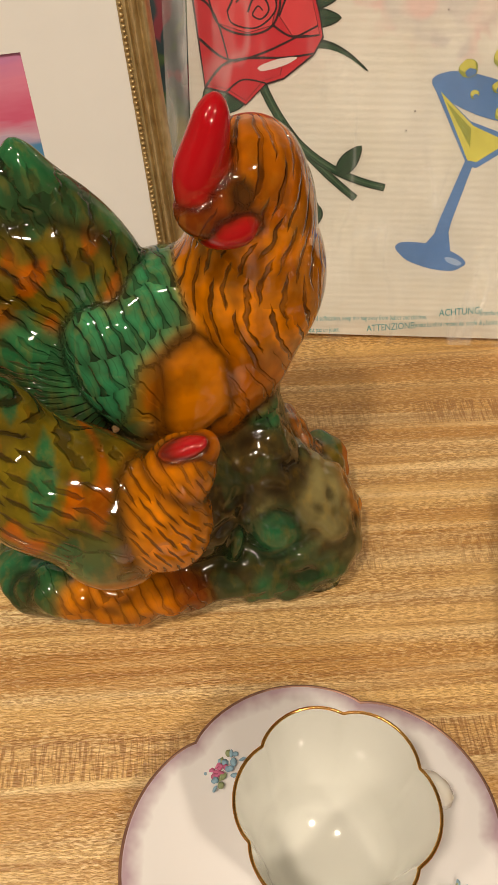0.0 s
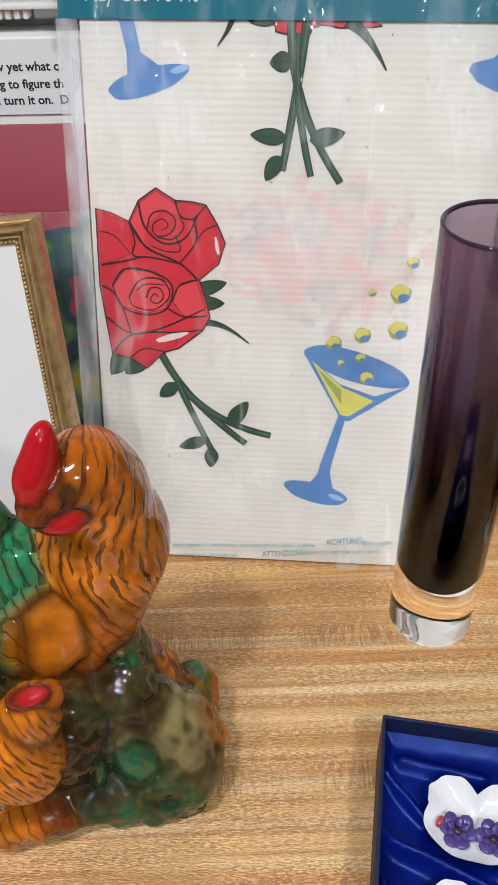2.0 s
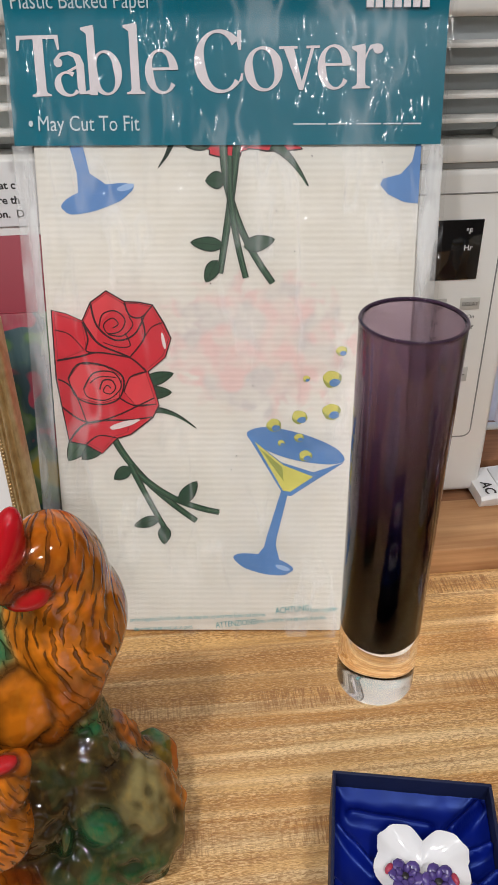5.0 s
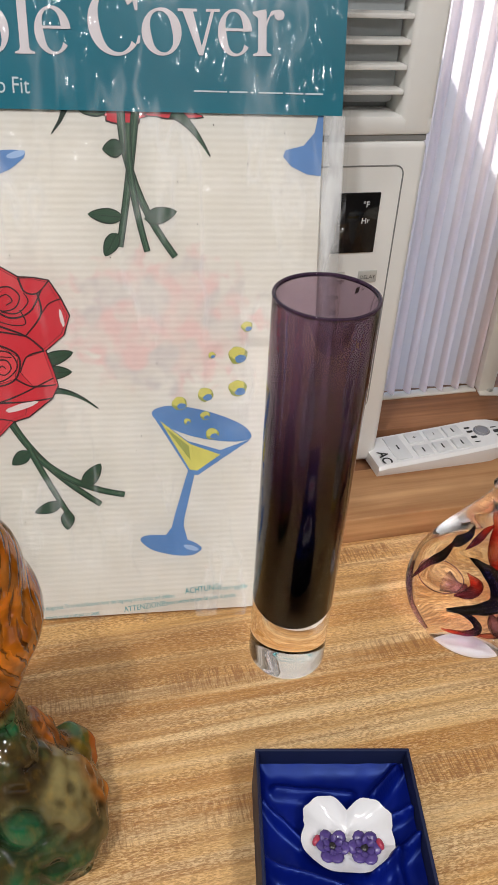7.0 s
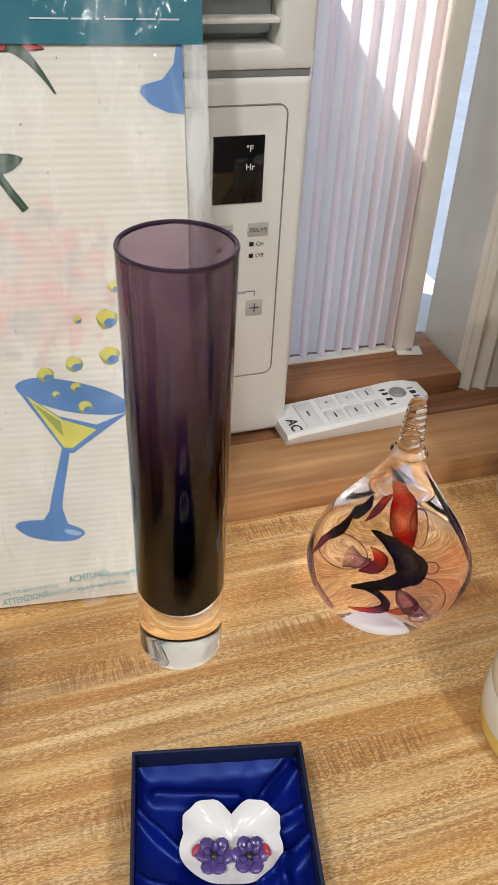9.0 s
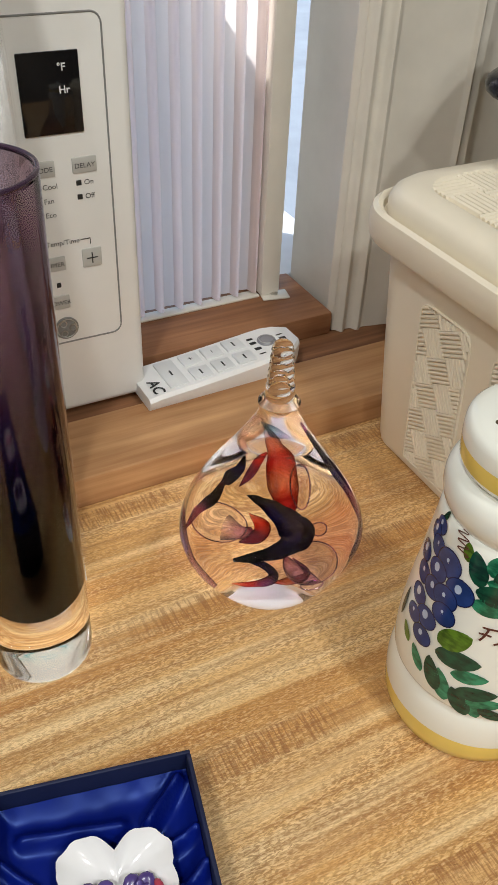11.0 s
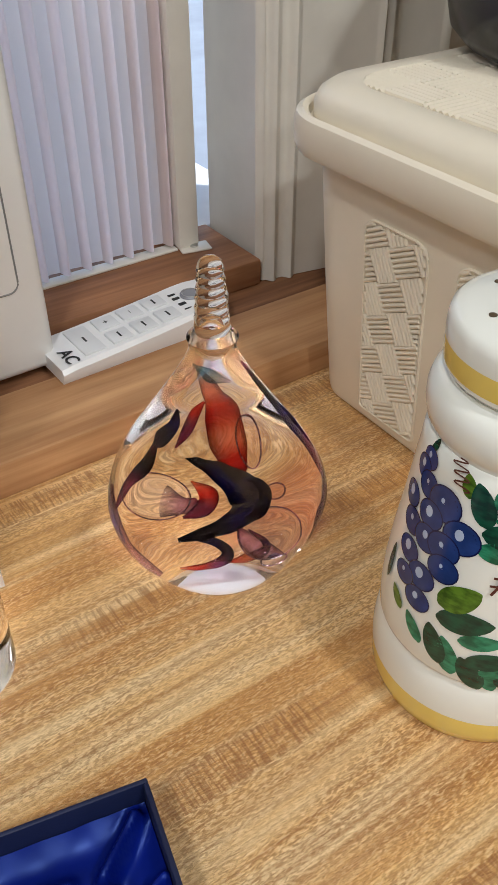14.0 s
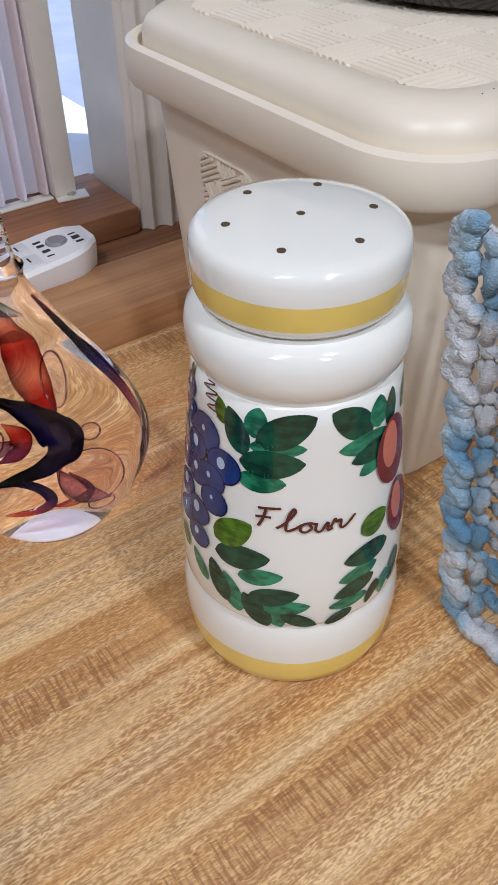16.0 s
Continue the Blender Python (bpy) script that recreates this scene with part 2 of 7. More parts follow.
def arc(cx, cz, r, a0, a1, n=6):
    return [(cx + r * math.cos(radians(a0 + (a1 - a0) * i / n)), cz + r * math.sin(radians(a0 + (a1 - a0) * i / n))) for i in range(n + 1)]


def ball(bm, c, r, m=None, sub=2, mi=0):
    mm = Matrix.Translation(c) @ (m or Matrix()) @ Matrix.Diagonal((*(r if hasattr(r, "__len__") else (r, r, r)), 1))
    out = bmesh.ops.create_icosphere(bm, subdivisions=sub, radius=1.0, matrix=mm)
    for v in out["verts"]:
        for f in v.link_faces:
            f.material_index = mi
    return out["verts"]


def tube(bm, pts, rad, seg=8, mi=0, closed=False, caps=True):
    """A tube along points; rad: one radius or a function of 0..1."""
    pts = [Vector(p) for p in pts]
    n = len(pts)
    rings = []
    up = Vector((0.12, 0.23, 0.96)).normalized()
    for i, p in enumerate(pts):
        d = (pts[(i + 1) % n] - pts[i - 1]) if closed else (pts[min(i + 1, n - 1)] - pts[max(i - 1, 0)])
        d.normalize()
        s = d.cross(up)
        if s.length < 1e-4:
            s = d.cross(Vector((1, 0, 0)))
        s.normalize()
        t = s.cross(d)
        r = rad(i / max(1, n - 1)) if callable(rad) else rad
        rings.append([bm.verts.new(p + r * (math.cos(2 * math.pi * k / seg) * s + math.sin(2 * math.pi * k / seg) * t)) for k in range(seg)])
    pairs = list(zip(rings, rings[1:])) + ([(rings[-1], rings[0])] if closed else [])
    for a, b in pairs:
        for k in range(seg):
            f = bm.faces.new((a[k], b[k], b[(k + 1) % seg], a[(k + 1) % seg]))
            f.material_index = mi
    if caps and not closed:
        for ring in (rings[0], rings[-1][::-1]):
            f = bm.faces.new(ring)
            f.material_index = mi
    return bm


def bez(a, b, c, n=10):
    a, b, c = Vector(a), Vector(b), Vector(c)
    return [a * (1 - t) ** 2 + b * 2 * t * (1 - t) + c * t * t for t in (i / n for i in range(n + 1))]


def writing(body, size, mat, parent, m, name="lettering", align="LEFT", label="", bold=0.0, shear=0.0, squeeze=1.0, depth=0.0):
    cu = bpy.data.curves.new(name, "FONT")
    cu.body, cu.size, cu.align_x, cu.offset, cu.shear, cu.extrude = body, size, align, bold, shear, depth
    cu.resolution_u = 3
    tmp = bpy.data.objects.new(name, cu)
    scene.collection.objects.link(tmp)
    me = bpy.data.meshes.new_from_object(tmp.evaluated_get(bpy.context.evaluated_depsgraph_get()))
    bpy.data.objects.remove(tmp)
    bpy.data.curves.remove(cu)
    me.name = name
    me.transform(m @ Matrix.Diagonal((squeeze, 1, 1, 1)))
    me.materials.clear()
    me.materials.append(mat)
    ob = new(name, me)
    ob.parent = parent
    return tagged(ob, label)


UPRIGHT = pose(0, 0, 0, 90)       # writes on a face that looks towards -y


def facing(x, y, z):
    return Matrix.Translation((x, y, z)) @ UPRIGHT


class Print:
    """Flat inks on a sheet: polygons in its plane, stacked by hair-thin steps."""
    def __init__(self, inks):
        self.bm, self.inks, self.k = bmesh.new(), inks, 0

    def poly(self, pts, ink, lift=None):
        self.k += 1
        z = lift if lift is not None else 0.0003 + self.k * 0.000012
        f = self.bm.faces.new([self.bm.verts.new((p[0], p[1], z)) for p in pts])
        f.material_index = ink
        if f.calc_area() and f.normal.z < 0 or (f.normal_update() or f.normal.z < 0):
            f.normal_flip()
        return f

    def strip(self, pts, w0, w1, ink):
        pts = [Vector(p).to_2d() for p in pts]
        left, right = [], []
        for i, p in enumerate(pts):
            d = (pts[min(i + 1, len(pts) - 1)] - pts[max(i - 1, 0)]).normalized()
            nrm = Vector((-d.y, d.x))
            w = (w0 + (w1 - w0) * i / (len(pts) - 1)) / 2
            left.append(p + nrm * w)
            right.append(p - nrm * w)
        self.k += 1
        z = 0.0003 + self.k * 0.000012
        lv = [self.bm.verts.new((*p, z)) for p in left]
        rv = [self.bm.verts.new((*p, z)) for p in right]
        for i in range(len(lv) - 1):
            f = self.bm.faces.new((rv[i], rv[i + 1], lv[i + 1], lv[i]))
            f.material_index = ink

    def blob(self, cx, cy, rx, ry, rot, ink, rough=0.0, seed=0, n=26, pointy=0.0):
        rnd = random.Random(seed)
        ph = [rnd.uniform(0, 6.28) for _ in range(3)]
        pts = []
        for i in range(n):
            a = 2 * math.pi * i / n
            k = 1 + rough * (math.sin(3 * a + ph[0]) * 0.5 + math.sin(5 * a + ph[1]) * 0.35 + math.sin(8 * a + ph[2]) * 0.2)
            x, y = rx * k * math.cos(a), ry * k * math.sin(a)
            if pointy:
                y *= 1 - pointy * abs(math.cos(a)) ** 3
            c, s = math.cos(radians(rot)), math.sin(radians(rot))
            pts.append((cx + x * c - y * s, cy + x * s + y * c))
        return self.poly(pts, ink)

    def leaf(self, x0, y0, x1, y1, width, ink, edge=None, outline=0.0008, vein=True):
        a, b = Vector((x0, y0)), Vector((x1, y1))
        d = b - a
        nrm = Vector((-d.y, d.x)).normalized()
        for grow, k in (((outline, edge), (0.0, ink)) if edge is not None else ((0.0, ink),)):
            up, dn = [], []
            for i in range(11):
                t = i / 10
                w = (width / 2) * math.sin(math.pi * t ** 0.8) ** 0.9 if 0 < t < 1 else 0
                w = w + (grow if 0 < i < 10 else 0)
                p = a + d * t
                up.append(p + nrm * w)
                dn.append(p - nrm * w)
            self.poly(dn + up[::-1][1:-1], k)
        if vein and edge is not None:
            self.strip([a, b], 0.0006, 0.0004, edge)

    def done(self, name, parent, label=""):
        me = finish(name, self.bm, self.inks, smooth=False)
        ob = new(name, me)
        ob.parent = parent
        return tagged(ob, label)


# ---- room ----
structure("floor", box((-1.8, -2.6, -0.95), (2.4, 0.75, -0.9)), MAT_FLOOR, "brown wooden floor boards below the counter", "floor")
structure("ceiling", box((-1.8, -2.6, 1.5), (2.4, 0.9, 1.55)), MAT_CEIL, "plain beige painted ceiling", "ceiling")
structure("wall_west", box((-1.85, -2.6, -0.9), (-1.8, 0.75, 1.5)), MAT_WALL, "plain tan painted wall", "wall")
structure("wall_east", box((2.4, -2.6, -0.9), (2.45, 0.75, 1.5)), MAT_WALL, "plain tan painted wall", "wall")
structure("wall_south", box((-1.85, -2.65, -0.9), (2.45, -2.6, 1.5)), MAT_WALL, "plain tan painted wall behind the counter", "wall")
# window wall: pieces round the opening x -0.20 to 0.60, z 0.0 to 0.51
wall = bmesh.new()
# last piece is added, out of view, to close the upper window against sun
for lo, hi in (((-1.8, 0.66, -0.9), (-0.20, 0.75, 1.5)), ((0.62, 0.66, -0.9), (2.4, 0.75, 1.5)),
               ((-0.20, 0.66, -0.9), (0.62, 0.75, 0.0)), ((-0.20, 0.66, 0.515), (0.62, 0.68, 1.5))):
    add_box(wall, lo, hi)
structure("wall_north", wall, MAT_WALL, "grey-white painted window wall above the counter, upper piece added to block sun", "wall")
structure("ground", box((-200, 0.76, -1.6), (200, 300, -1.5)), speckled("grey_ground", (0.26, 0.28, 0.31), 0.9, 0.2, 3), "grey sunlit ground outside the window", "ground")

counter = thing("kitchen_counter", pose(0, 0, 0), "kitchen counter with a butcher-block patterned laminate top", "counter")
part("countertop", box((-1.5, -0.17, -0.038), (1.9, 0.4755, 0.0), 0.004, 3), MAT_COUNTER, counter, "butcher-block patterned laminate top")
part("cabinet_body", box((-1.5, -0.14, -0.9), (1.9, 0.47, -0.0385)), MAT_CAB, counter, "brown wooden cabinet below")

# window sill: pine strip, old stained board, brown block
structure("window_sill_strip", box((-1.5, 0.476, -0.03), (1.9, 0.545, 0.0225), 0.0015), MAT_PINE, "light pine strip along the back of the counter", "sill")
structure("window_sill_board", box((-0.20, 0.5455, -0.03), (0.9, 0.668, 0.016), 0.001), MAT_OLDWOOD, "old dark-stained wooden sill board with chipped paint", "sill")
block = solid("wood_block", box((0.356, 0.583, 0.0165), (0.545, 0.668, 0.0385), 0.002), MAT_BLOCK, Matrix(), "rough brown wooden block under the pleated window panel", "wood block")

# window: jambs, sash, glass
win = thing("window_1", pose(0, 0, 0), "grey-white window frame with fluted jamb", "window", kind="structure")


def fluted(bm, x0, y0, x1, y1, z0, z1, beads, thick=0.02):
    """An upright board from (x0, y0) to (x1, y1) with raised beads at the given shares of its width."""
    a, b = Vector((x0, y0)), Vector((x1, y1))
    d = (b - a)
    out = Vector((d.y, -d.x)).normalized()
    ts = {0.0: 0.0, 1.0: 0.0}
    prof = [(0.0, 0.0)]
    for t, w, h in beads:
        for i in range(9):
            s = -1 + 2 * i / 8
            prof.append((t + s * w / d.length, h * (math.cos(s * math.pi) + 1) / 2))
    prof.append((1.0, 0.0))
    front = [a + d * t + out * h for t, h in prof]
    back = [b - out * thick, a - out * thick]
    loop = front + back
    lo = [bm.verts.new((p.x, p.y, z0)) for p in loop]
    hi = [bm.verts.new((p.x, p.y, z1)) for p in loop]
    n = len(loop)
    for i in range(n):
        bm.faces.new((lo[i], lo[(i + 1) % n], hi[(i + 1) % n], hi[i]))
    bm.faces.new(lo[::-1])
    bm.faces.new(hi)


bm = bmesh.new()
fluted(bm, 0.5495, 0.668, 0.5485, 0.5865, 0.017, 1.0, [(0.93, 0.006, 0.004)], 0.012)
part("jamb_return", bm, MAT_JAMB, win)
bm = bmesh.new()
fluted(bm, 0.5490, 0.5860, 0.650, 0.566, 0.017, 1.02, [(0.07, 0.006, 0.005), (0.22, 0.006, 0.005), (0.90, 0.004, 0.005)], 0.02)
part("jamb_face", bm, MAT_JAMB, win)
bm = bmesh.new()
fluted(bm, 0.6515, 0.60, 0.95, 0.60, 0.017, 1.02, [(0.3, 0.006, 0.006)], 0.03)
part("casing", bm, MAT_JAMB, win)
# unseen strip added outside so that no sun falls on the jamb return
part("sun_blocker", box((0.486, 0.655, 0.037), (0.5165, 0.725, 0.51), 0.002), MAT_JAMB, win, "unseen grey-white strip added to keep sun off the jamb")
part("jamb_left", box((-0.215, 0.57, 0.017), (-0.185, 0.67, 1.0), 0.003), MAT_JAMB, win)
part("sash_rail", box((-0.18, 0.62, 0.462), (0.535, 0.655, 0.51), 0.003), MAT_JAMB, win)
# added reflector outside: sends daylight up onto the foot of the pleats
part("bounce_sill", box((0.352, 0.6695, 0.0005), (0.62, 0.90, 0.036), 0.002), speckled("outer_white_metal", (0.75, 0.76, 0.77), 0.5, 0.05), win, "white metal sill added outside to bounce skylight onto the pleats")

# pleated side panel of the air conditioner
acc = thing("pleated_window_panel", pose(0, 0, 0), "white pleated plastic side panel glowing with daylight", "window panel")
bm = bmesh.new()
x, k, rows = 0.357, 0, []
pitch = 0.0183
while x < 0.486:
    # one pleat: broad shallow trough, narrow raised rib
    for dx, dy in ((0.0, 0.0040), (0.0034, 0.0036), (0.0046, -0.0030), (0.0062, -0.0056), (0.0078, -0.0056), (0.0094, -0.0030), (0.0104, 0.0036), (0.0140, 0.0048)):
        rows.append((x + dx, 0.640 + dy))
    x += pitch
lo = [bm.verts.new((px, py, 0.0440)) for px, py in rows]
hi = [bm.verts.new((px, py, 0.458)) for px, py in rows]
for i in range(len(rows) - 1):
    bm.faces.new((lo[i], lo[i + 1], hi[i + 1], hi[i]))
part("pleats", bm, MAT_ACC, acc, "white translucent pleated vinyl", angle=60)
part("end_rail", box((0.4975, 0.632, 0.040), (0.5165, 0.648, 0.46), 0.002), MAT_JAMB, acc)
part("foot_rail", box((0.356, 0.634, 0.0388), (0.4970, 0.646, 0.0408), 0.0006), MAT_JAMB, acc, "thin grey-white foot rail")
brk = thing("corner_bracket", pose(0.511, 0.632, 0.0387, 0, 0, -12), "small white metal bracket screwed to the wood block", "bracket")
part("plate", box((-0.013, -0.009, 0.0), (0.013, 0.007, 0.0016), 0.0006), MAT_JAMB, brk)
part("screw", lathe([(0.0, 0.0016), (0.0035, 0.0016), (0.0035, 0.0028), (0.002, 0.0036), (0.0, 0.0036)], 16), MAT_STEEL, brk, "dull steel screw")

# ---- air conditioner ----
AF = 0.557                                   # its front
ac = thing("air_conditioner", pose(0, 0, 0), "white window air conditioner with slatted grille and dark display", "air conditioner")
bm = bmesh.new()
add_box(bm, (-0.125, AF, 0.0225), (0.353, 0.66, 0.322), 0.006, 3)
add_box(bm, (-0.125, AF, 0.4225), (0.353, 0.66, 0.460), 0.006, 3)
add_box(bm, (-0.125, AF, 0.3255), (0.353, 0.60, 0.3395), 0.003, 2)
add_box(bm, (0.327, AF, 0.3265), (0.353, 0.66, 0.456), 0.004, 3)
add_box(bm, (-0.125, AF, 0.3265), (-0.10, 0.66, 0.456), 0.004, 3)
part("front_housing", bm, MAT_AC, ac)
part("seam", box((-0.122, AF + 0.002, 0.3215), (0.3505, 0.60, 0.326)), MAT_ACSEAM, ac)
part("rear_case", box((-0.118, 0.6605, 0.019), (0.348, 1.02, 0.432), 0.004), MAT_ACGREY, ac, "grey metal case outside the window")
part("filter", box((-0.0995, AF + 0.03, 0.327), (0.3265, AF + 0.036, 0.4565)), MAT_ACGREY, ac, "grey filter behind the slats")
for i, z in enumerate((0.4055, 0.3890, 0.3725, 0.3560)):
    part("slat", box((-0.0995, AF + 0.001, z - 0.002), (0.3265, AF + 0.016, z + 0.0015), 0.0009), MAT_AC, ac)
for x0, x1 in ((-0.0995, -0.045), (0.255, 0.3265)):
    part("louver_block", box((x0, AF + 0.018, 0.345), (x1, AF + 0.0295, 0.4215), 0.003), MAT_ACGREY, ac, "grey louver behind the slats")
bm = bmesh.new()
add_box(bm, (-0.044, AF + 0.02, 0.345), (0.254, AF + 0.029, 0.4215), 0.002)
part("louver_panel", bm, speckled("pale_inner_plastic", (0.62, 0.65, 0.64), 0.4, 0.04), ac, "pale inner panel behind the slats")
bm = bmesh.new()
for i in range(6):
    add_box(bm, (-0.075 + i * 0.0055, AF + 0.004, 0.348 + 0.0), (-0.0712 + i * 0.0055, AF + 0.015, 0.3545), 0.001)
part("louver_knob", bm, MAT_AC, ac)
# control panel outline
bm = bmesh.new()
r = 0.007
X0, X1, Z0, Z1 = 0.215, 0.3355, 0.085, 0.3035
pts = [(X0, Z0), (X1 - r, Z0)] + arc(X1 - r, Z0 + r, r, -90, 0, 6) + arc(X1 - r, Z1 - r, r, 0, 90, 6) + [(X0, Z1)]
tube(bm, [(px, AF + 0.0002, pz) for px, pz in pts], 0.0007, 6)
part("panel_outline", bm, MAT_ACSEAM, ac)
part("display", box((0.2815, AF - 0.0012, 0.235), (0.3195, AF + 0.001, 0.2835), 0.0006), MAT_BLACK, ac, "glossy black display")
for body, x, z, s in (("°F", 0.3055, 0.2725, 0.0062), ("Hr", 0.3055, 0.2595, 0.0062)):
    writing(body, s, MAT_WHITEINK, ac, facing(x, AF - 0.0015, z), bold=0.0001)
for body, x, z, w in (("MODE", 0.2815, 0.2085, 0.0165), ("DELAY", 0.3095, 0.2085, 0.0165), ("TIMER", 0.2835, 0.1425, 0.015), ("POWER", 0.2835, 0.113, 0.015)):
    part("button", box((x, AF - 0.0009, z), (x + w, AF + 0.001, z + 0.0105), 0.0008), MAT_BTN, ac, "grey rubber button")
    writing(body, 0.0046, MAT_INK, ac, facing(x + w / 2, AF - 0.0011, z + 0.0036), align="CENTER")
part("button", box((0.3105, AF - 0.0009, 0.1415), (0.3245, AF + 0.001, 0.1555), 0.0008), MAT_BTN, ac, "grey rubber button")
bm = bmesh.new()
add_box(bm, (0.3135, AF - 0.0012, 0.1480), (0.3215, AF - 0.0008, 0.1488))
add_box(bm, (0.3171, AF - 0.00125, 0.1445), (0.3179, AF - 0.00085, 0.1523))
part("plus_mark", bm, MAT_INK, ac)
for body, x, z in (("On", 0.3165, 0.2005), ("Off", 0.3165, 0.191), ("Cool", 0.2885, 0.2005), ("Fan", 0.2885, 0.191), ("Eco", 0.2885, 0.1815)):
    writing(body, 0.0050, MAT_INK, ac, facing(x, AF - 0.0003, z))
    if body in ("On", "Off"):
        part("indicator", box((x - 0.0052, AF - 0.0004, z), (x - 0.0018, AF + 0.001, z + 0.0034)), MAT_INK, ac)
writing("Temp/Time", 0.0050, MAT_INK, ac, facing(0.2862, AF - 0.0003, 0.161))
bm = bmesh.new()
add_box(bm, (0.3105, AF - 0.0004, 0.1625), (0.3175, AF + 0.0005, 0.1630))
add_box(bm, (0.3170, AF - 0.0004, 0.1585), (0.3175, AF + 0.0005, 0.1624))
part("bracket_line", bm, MAT_INK, ac)
part("indicator", box((0.2905, AF - 0.0004, 0.130), (0.2935, AF + 0.001, 0.1335)), MAT_INK, ac)
bm = lathe([(0.0, 0.0012), (0.0078, 0.0012), (0.0088, 0.0006), (0.0088, -0.001)], 32)
for a in range(3):
    tube(bm, [(0.0045 * math.cos(2.1 * a) + 0.0024 * math.cos(k * 0.63), 0.0045 * math.sin(2.1 * a) + 0.0024 * math.sin(k * 0.63), 0.0013) for k in range(10)], 0.0004, 5, 1, True)
tube(bm, [(0.0073 * math.cos(k * 0.21), 0.0073 * math.sin(k * 0.21), 0.0013) for k in range(30)], 0.0004, 5, 1, True)
bmesh.ops.transform(bm, matrix=facing(0.294, AF, 0.097), verts=bm.verts)
part("emblem", bm, [MAT_ACSEAM, MAT_STEEL], ac, "round dark emblem with silver scrolls")

# paper sign taped below the grille
sign = thing("paper_sign", pose(0, 0, 0), "white paper sign with black lettering on the air conditioner", "paper sign")
part("sheet", box((-0.25, AF - 0.0014, 0.2925), (-0.005, AF - 0.0010, 0.338)), speckled("white_paper", (0.80, 0.80, 0.80), 0.7, 0.02), sign)
for body, z in (("now yet what c", 0.3195), ("ding to figure th", 0.3090), ("ou turn it on.  D", 0.2990)):
    writing(body, 0.0078, MAT_INK, sign, facing(-0.0775, AF - 0.0016, z), bold=0.00018)

# ---- remote control ----
MAT_REMOTE = speckled("white_remote_plastic", (0.80, 0.80, 0.79), 0.35, 0.02, 60)
rem = thing("remote_control", pose(0.3455, 0.529, 0.0226, 0, 0, 1.5), "white remote control with handwritten marks lying on the sill", "remote control")
bm = bmesh.new()
L_, W_ = 0.142, 0.048
sec = []
for i in range(15):
    t = i / 14
    xx = L_ * t
    hgt = 0.0125 + 0.0105 * t ** 1.3
    half = W_ / 2
    if t > 0.80:
        half *= math.sqrt(max(0.0, 1 - ((t - 0.80) / 0.2) ** 2 * 0.72))
    if t < 0.05:
        hgt *= 0.9
    ring = []
    for yy, zz in ((-half + 0.003, 0), (half - 0.003, 0), (half - 0.001, hgt * 0.35), (half, hgt - 0.003), (half - 0.0025, hgt), (-half + 0.0025, hgt), (-half, hgt - 0.003), (-half + 0.001, hgt * 0.35)):
        ring.append(bm.verts.new((xx, W_ / 2 + yy, zz)))
    sec.append(ring)
for a, b in zip(sec, sec[1:]):
    for k in range(8):
        bm.faces.new((a[k], b[k], b[(k + 1) % 8], a[(k + 1) % 8]))
bm.faces.new(sec[0])
bm.faces.new(sec[-1][::-1])
bmesh.ops.recalc_face_normals(bm, faces=bm.faces)
part("case", bm, MAT_REMOTE, rem, angle=35)


def rem_top(x):
    return 0.0125 + 0.0105 * (x / L_) ** 1.3 + 0.0002


slope = math.atan(0.0105 / L_ * 1.1)
MAT_KEY = speckled("pale_key", (0.70, 0.71, 0.71), 0.5, 0.02)
for x, y, w, d, sym in ((0.020, 0.0060, 0.0165, 0.0360, "bar"), (0.042, 0.0265, 0.0165, 0.0155, "+"), (0.042, 0.006, 0.0165, 0.0155, "bar"), (0.062, 0.0265, 0.0165, 0.0155, "-"),
                        (0.062, 0.006, 0.0165, 0.0155, "bar"), (0.082, 0.0265, 0.0165, 0.0155, "bar"), (0.082, 0.006, 0.0165, 0.0155, "bar")):
    key = part("key", box((x, y, rem_top(x) - 0.001), (x + w, y + d, rem_top(x + w) + 0.0006), 0.0006), MAT_KEY, rem, "pale grey key")
    zt = rem_top(x + w) + 0.0008
    bm = bmesh.new()
    cx, cy = x + w / 2, y + d / 2
    if sym == "bar":
        add_box(bm, (cx - 0.0007, cy - 0.0034, zt - 0.0003), (cx + 0.0007, cy + 0.0034, zt))
    else:
        add_box(bm, (cx - 0.0003, cy - 0.0018, zt - 0.0003), (cx + 0.0003, cy + 0.0018, zt))
        if sym == "+":
            add_box(bm, (cx - 0.0018, cy - 0.0003, zt - 0.0003), (cx + 0.0018, cy + 0.0003, zt + 0.00002))
    o = part("key_mark", bm, MAT_INK, key)
writing("AC", 0.0135, MAT_INK, rem, Matrix.Translation((0.006, 0.022, rem_top(0.014) + 0.0003)) @ pose(0, 0, 0, 0, 0, -90), bold=0.0003, label="handwritten letters in black marker")
bm = bmesh.new()
for i, (px, py) in enumerate(((0.106, 0.011), (0.106, 0.019), (0.106, 0.027), (0.106, 0.035), (0.131, 0.014), (0.131, 0.021), (0.131, 0.028))):
    add_box(bm, (px - 0.0028, py - 0.0006 - 0.0012 * (i % 2), rem_top(px) - 0.0002), (px + 0.0028, py + 0.0002 + 0.0010 * (i % 3), rem_top(px + 0.003) + 0.0002))
part("marker_bars", bm, MAT_INK, rem, "black marker strokes")
bm = lathe([(0.0, 0.0008), (0.0075, 0.0008), (0.0082, 0.0), (0.0082, -0.001)], 28, center=(0.118, 0.026, rem_top(0.121)))
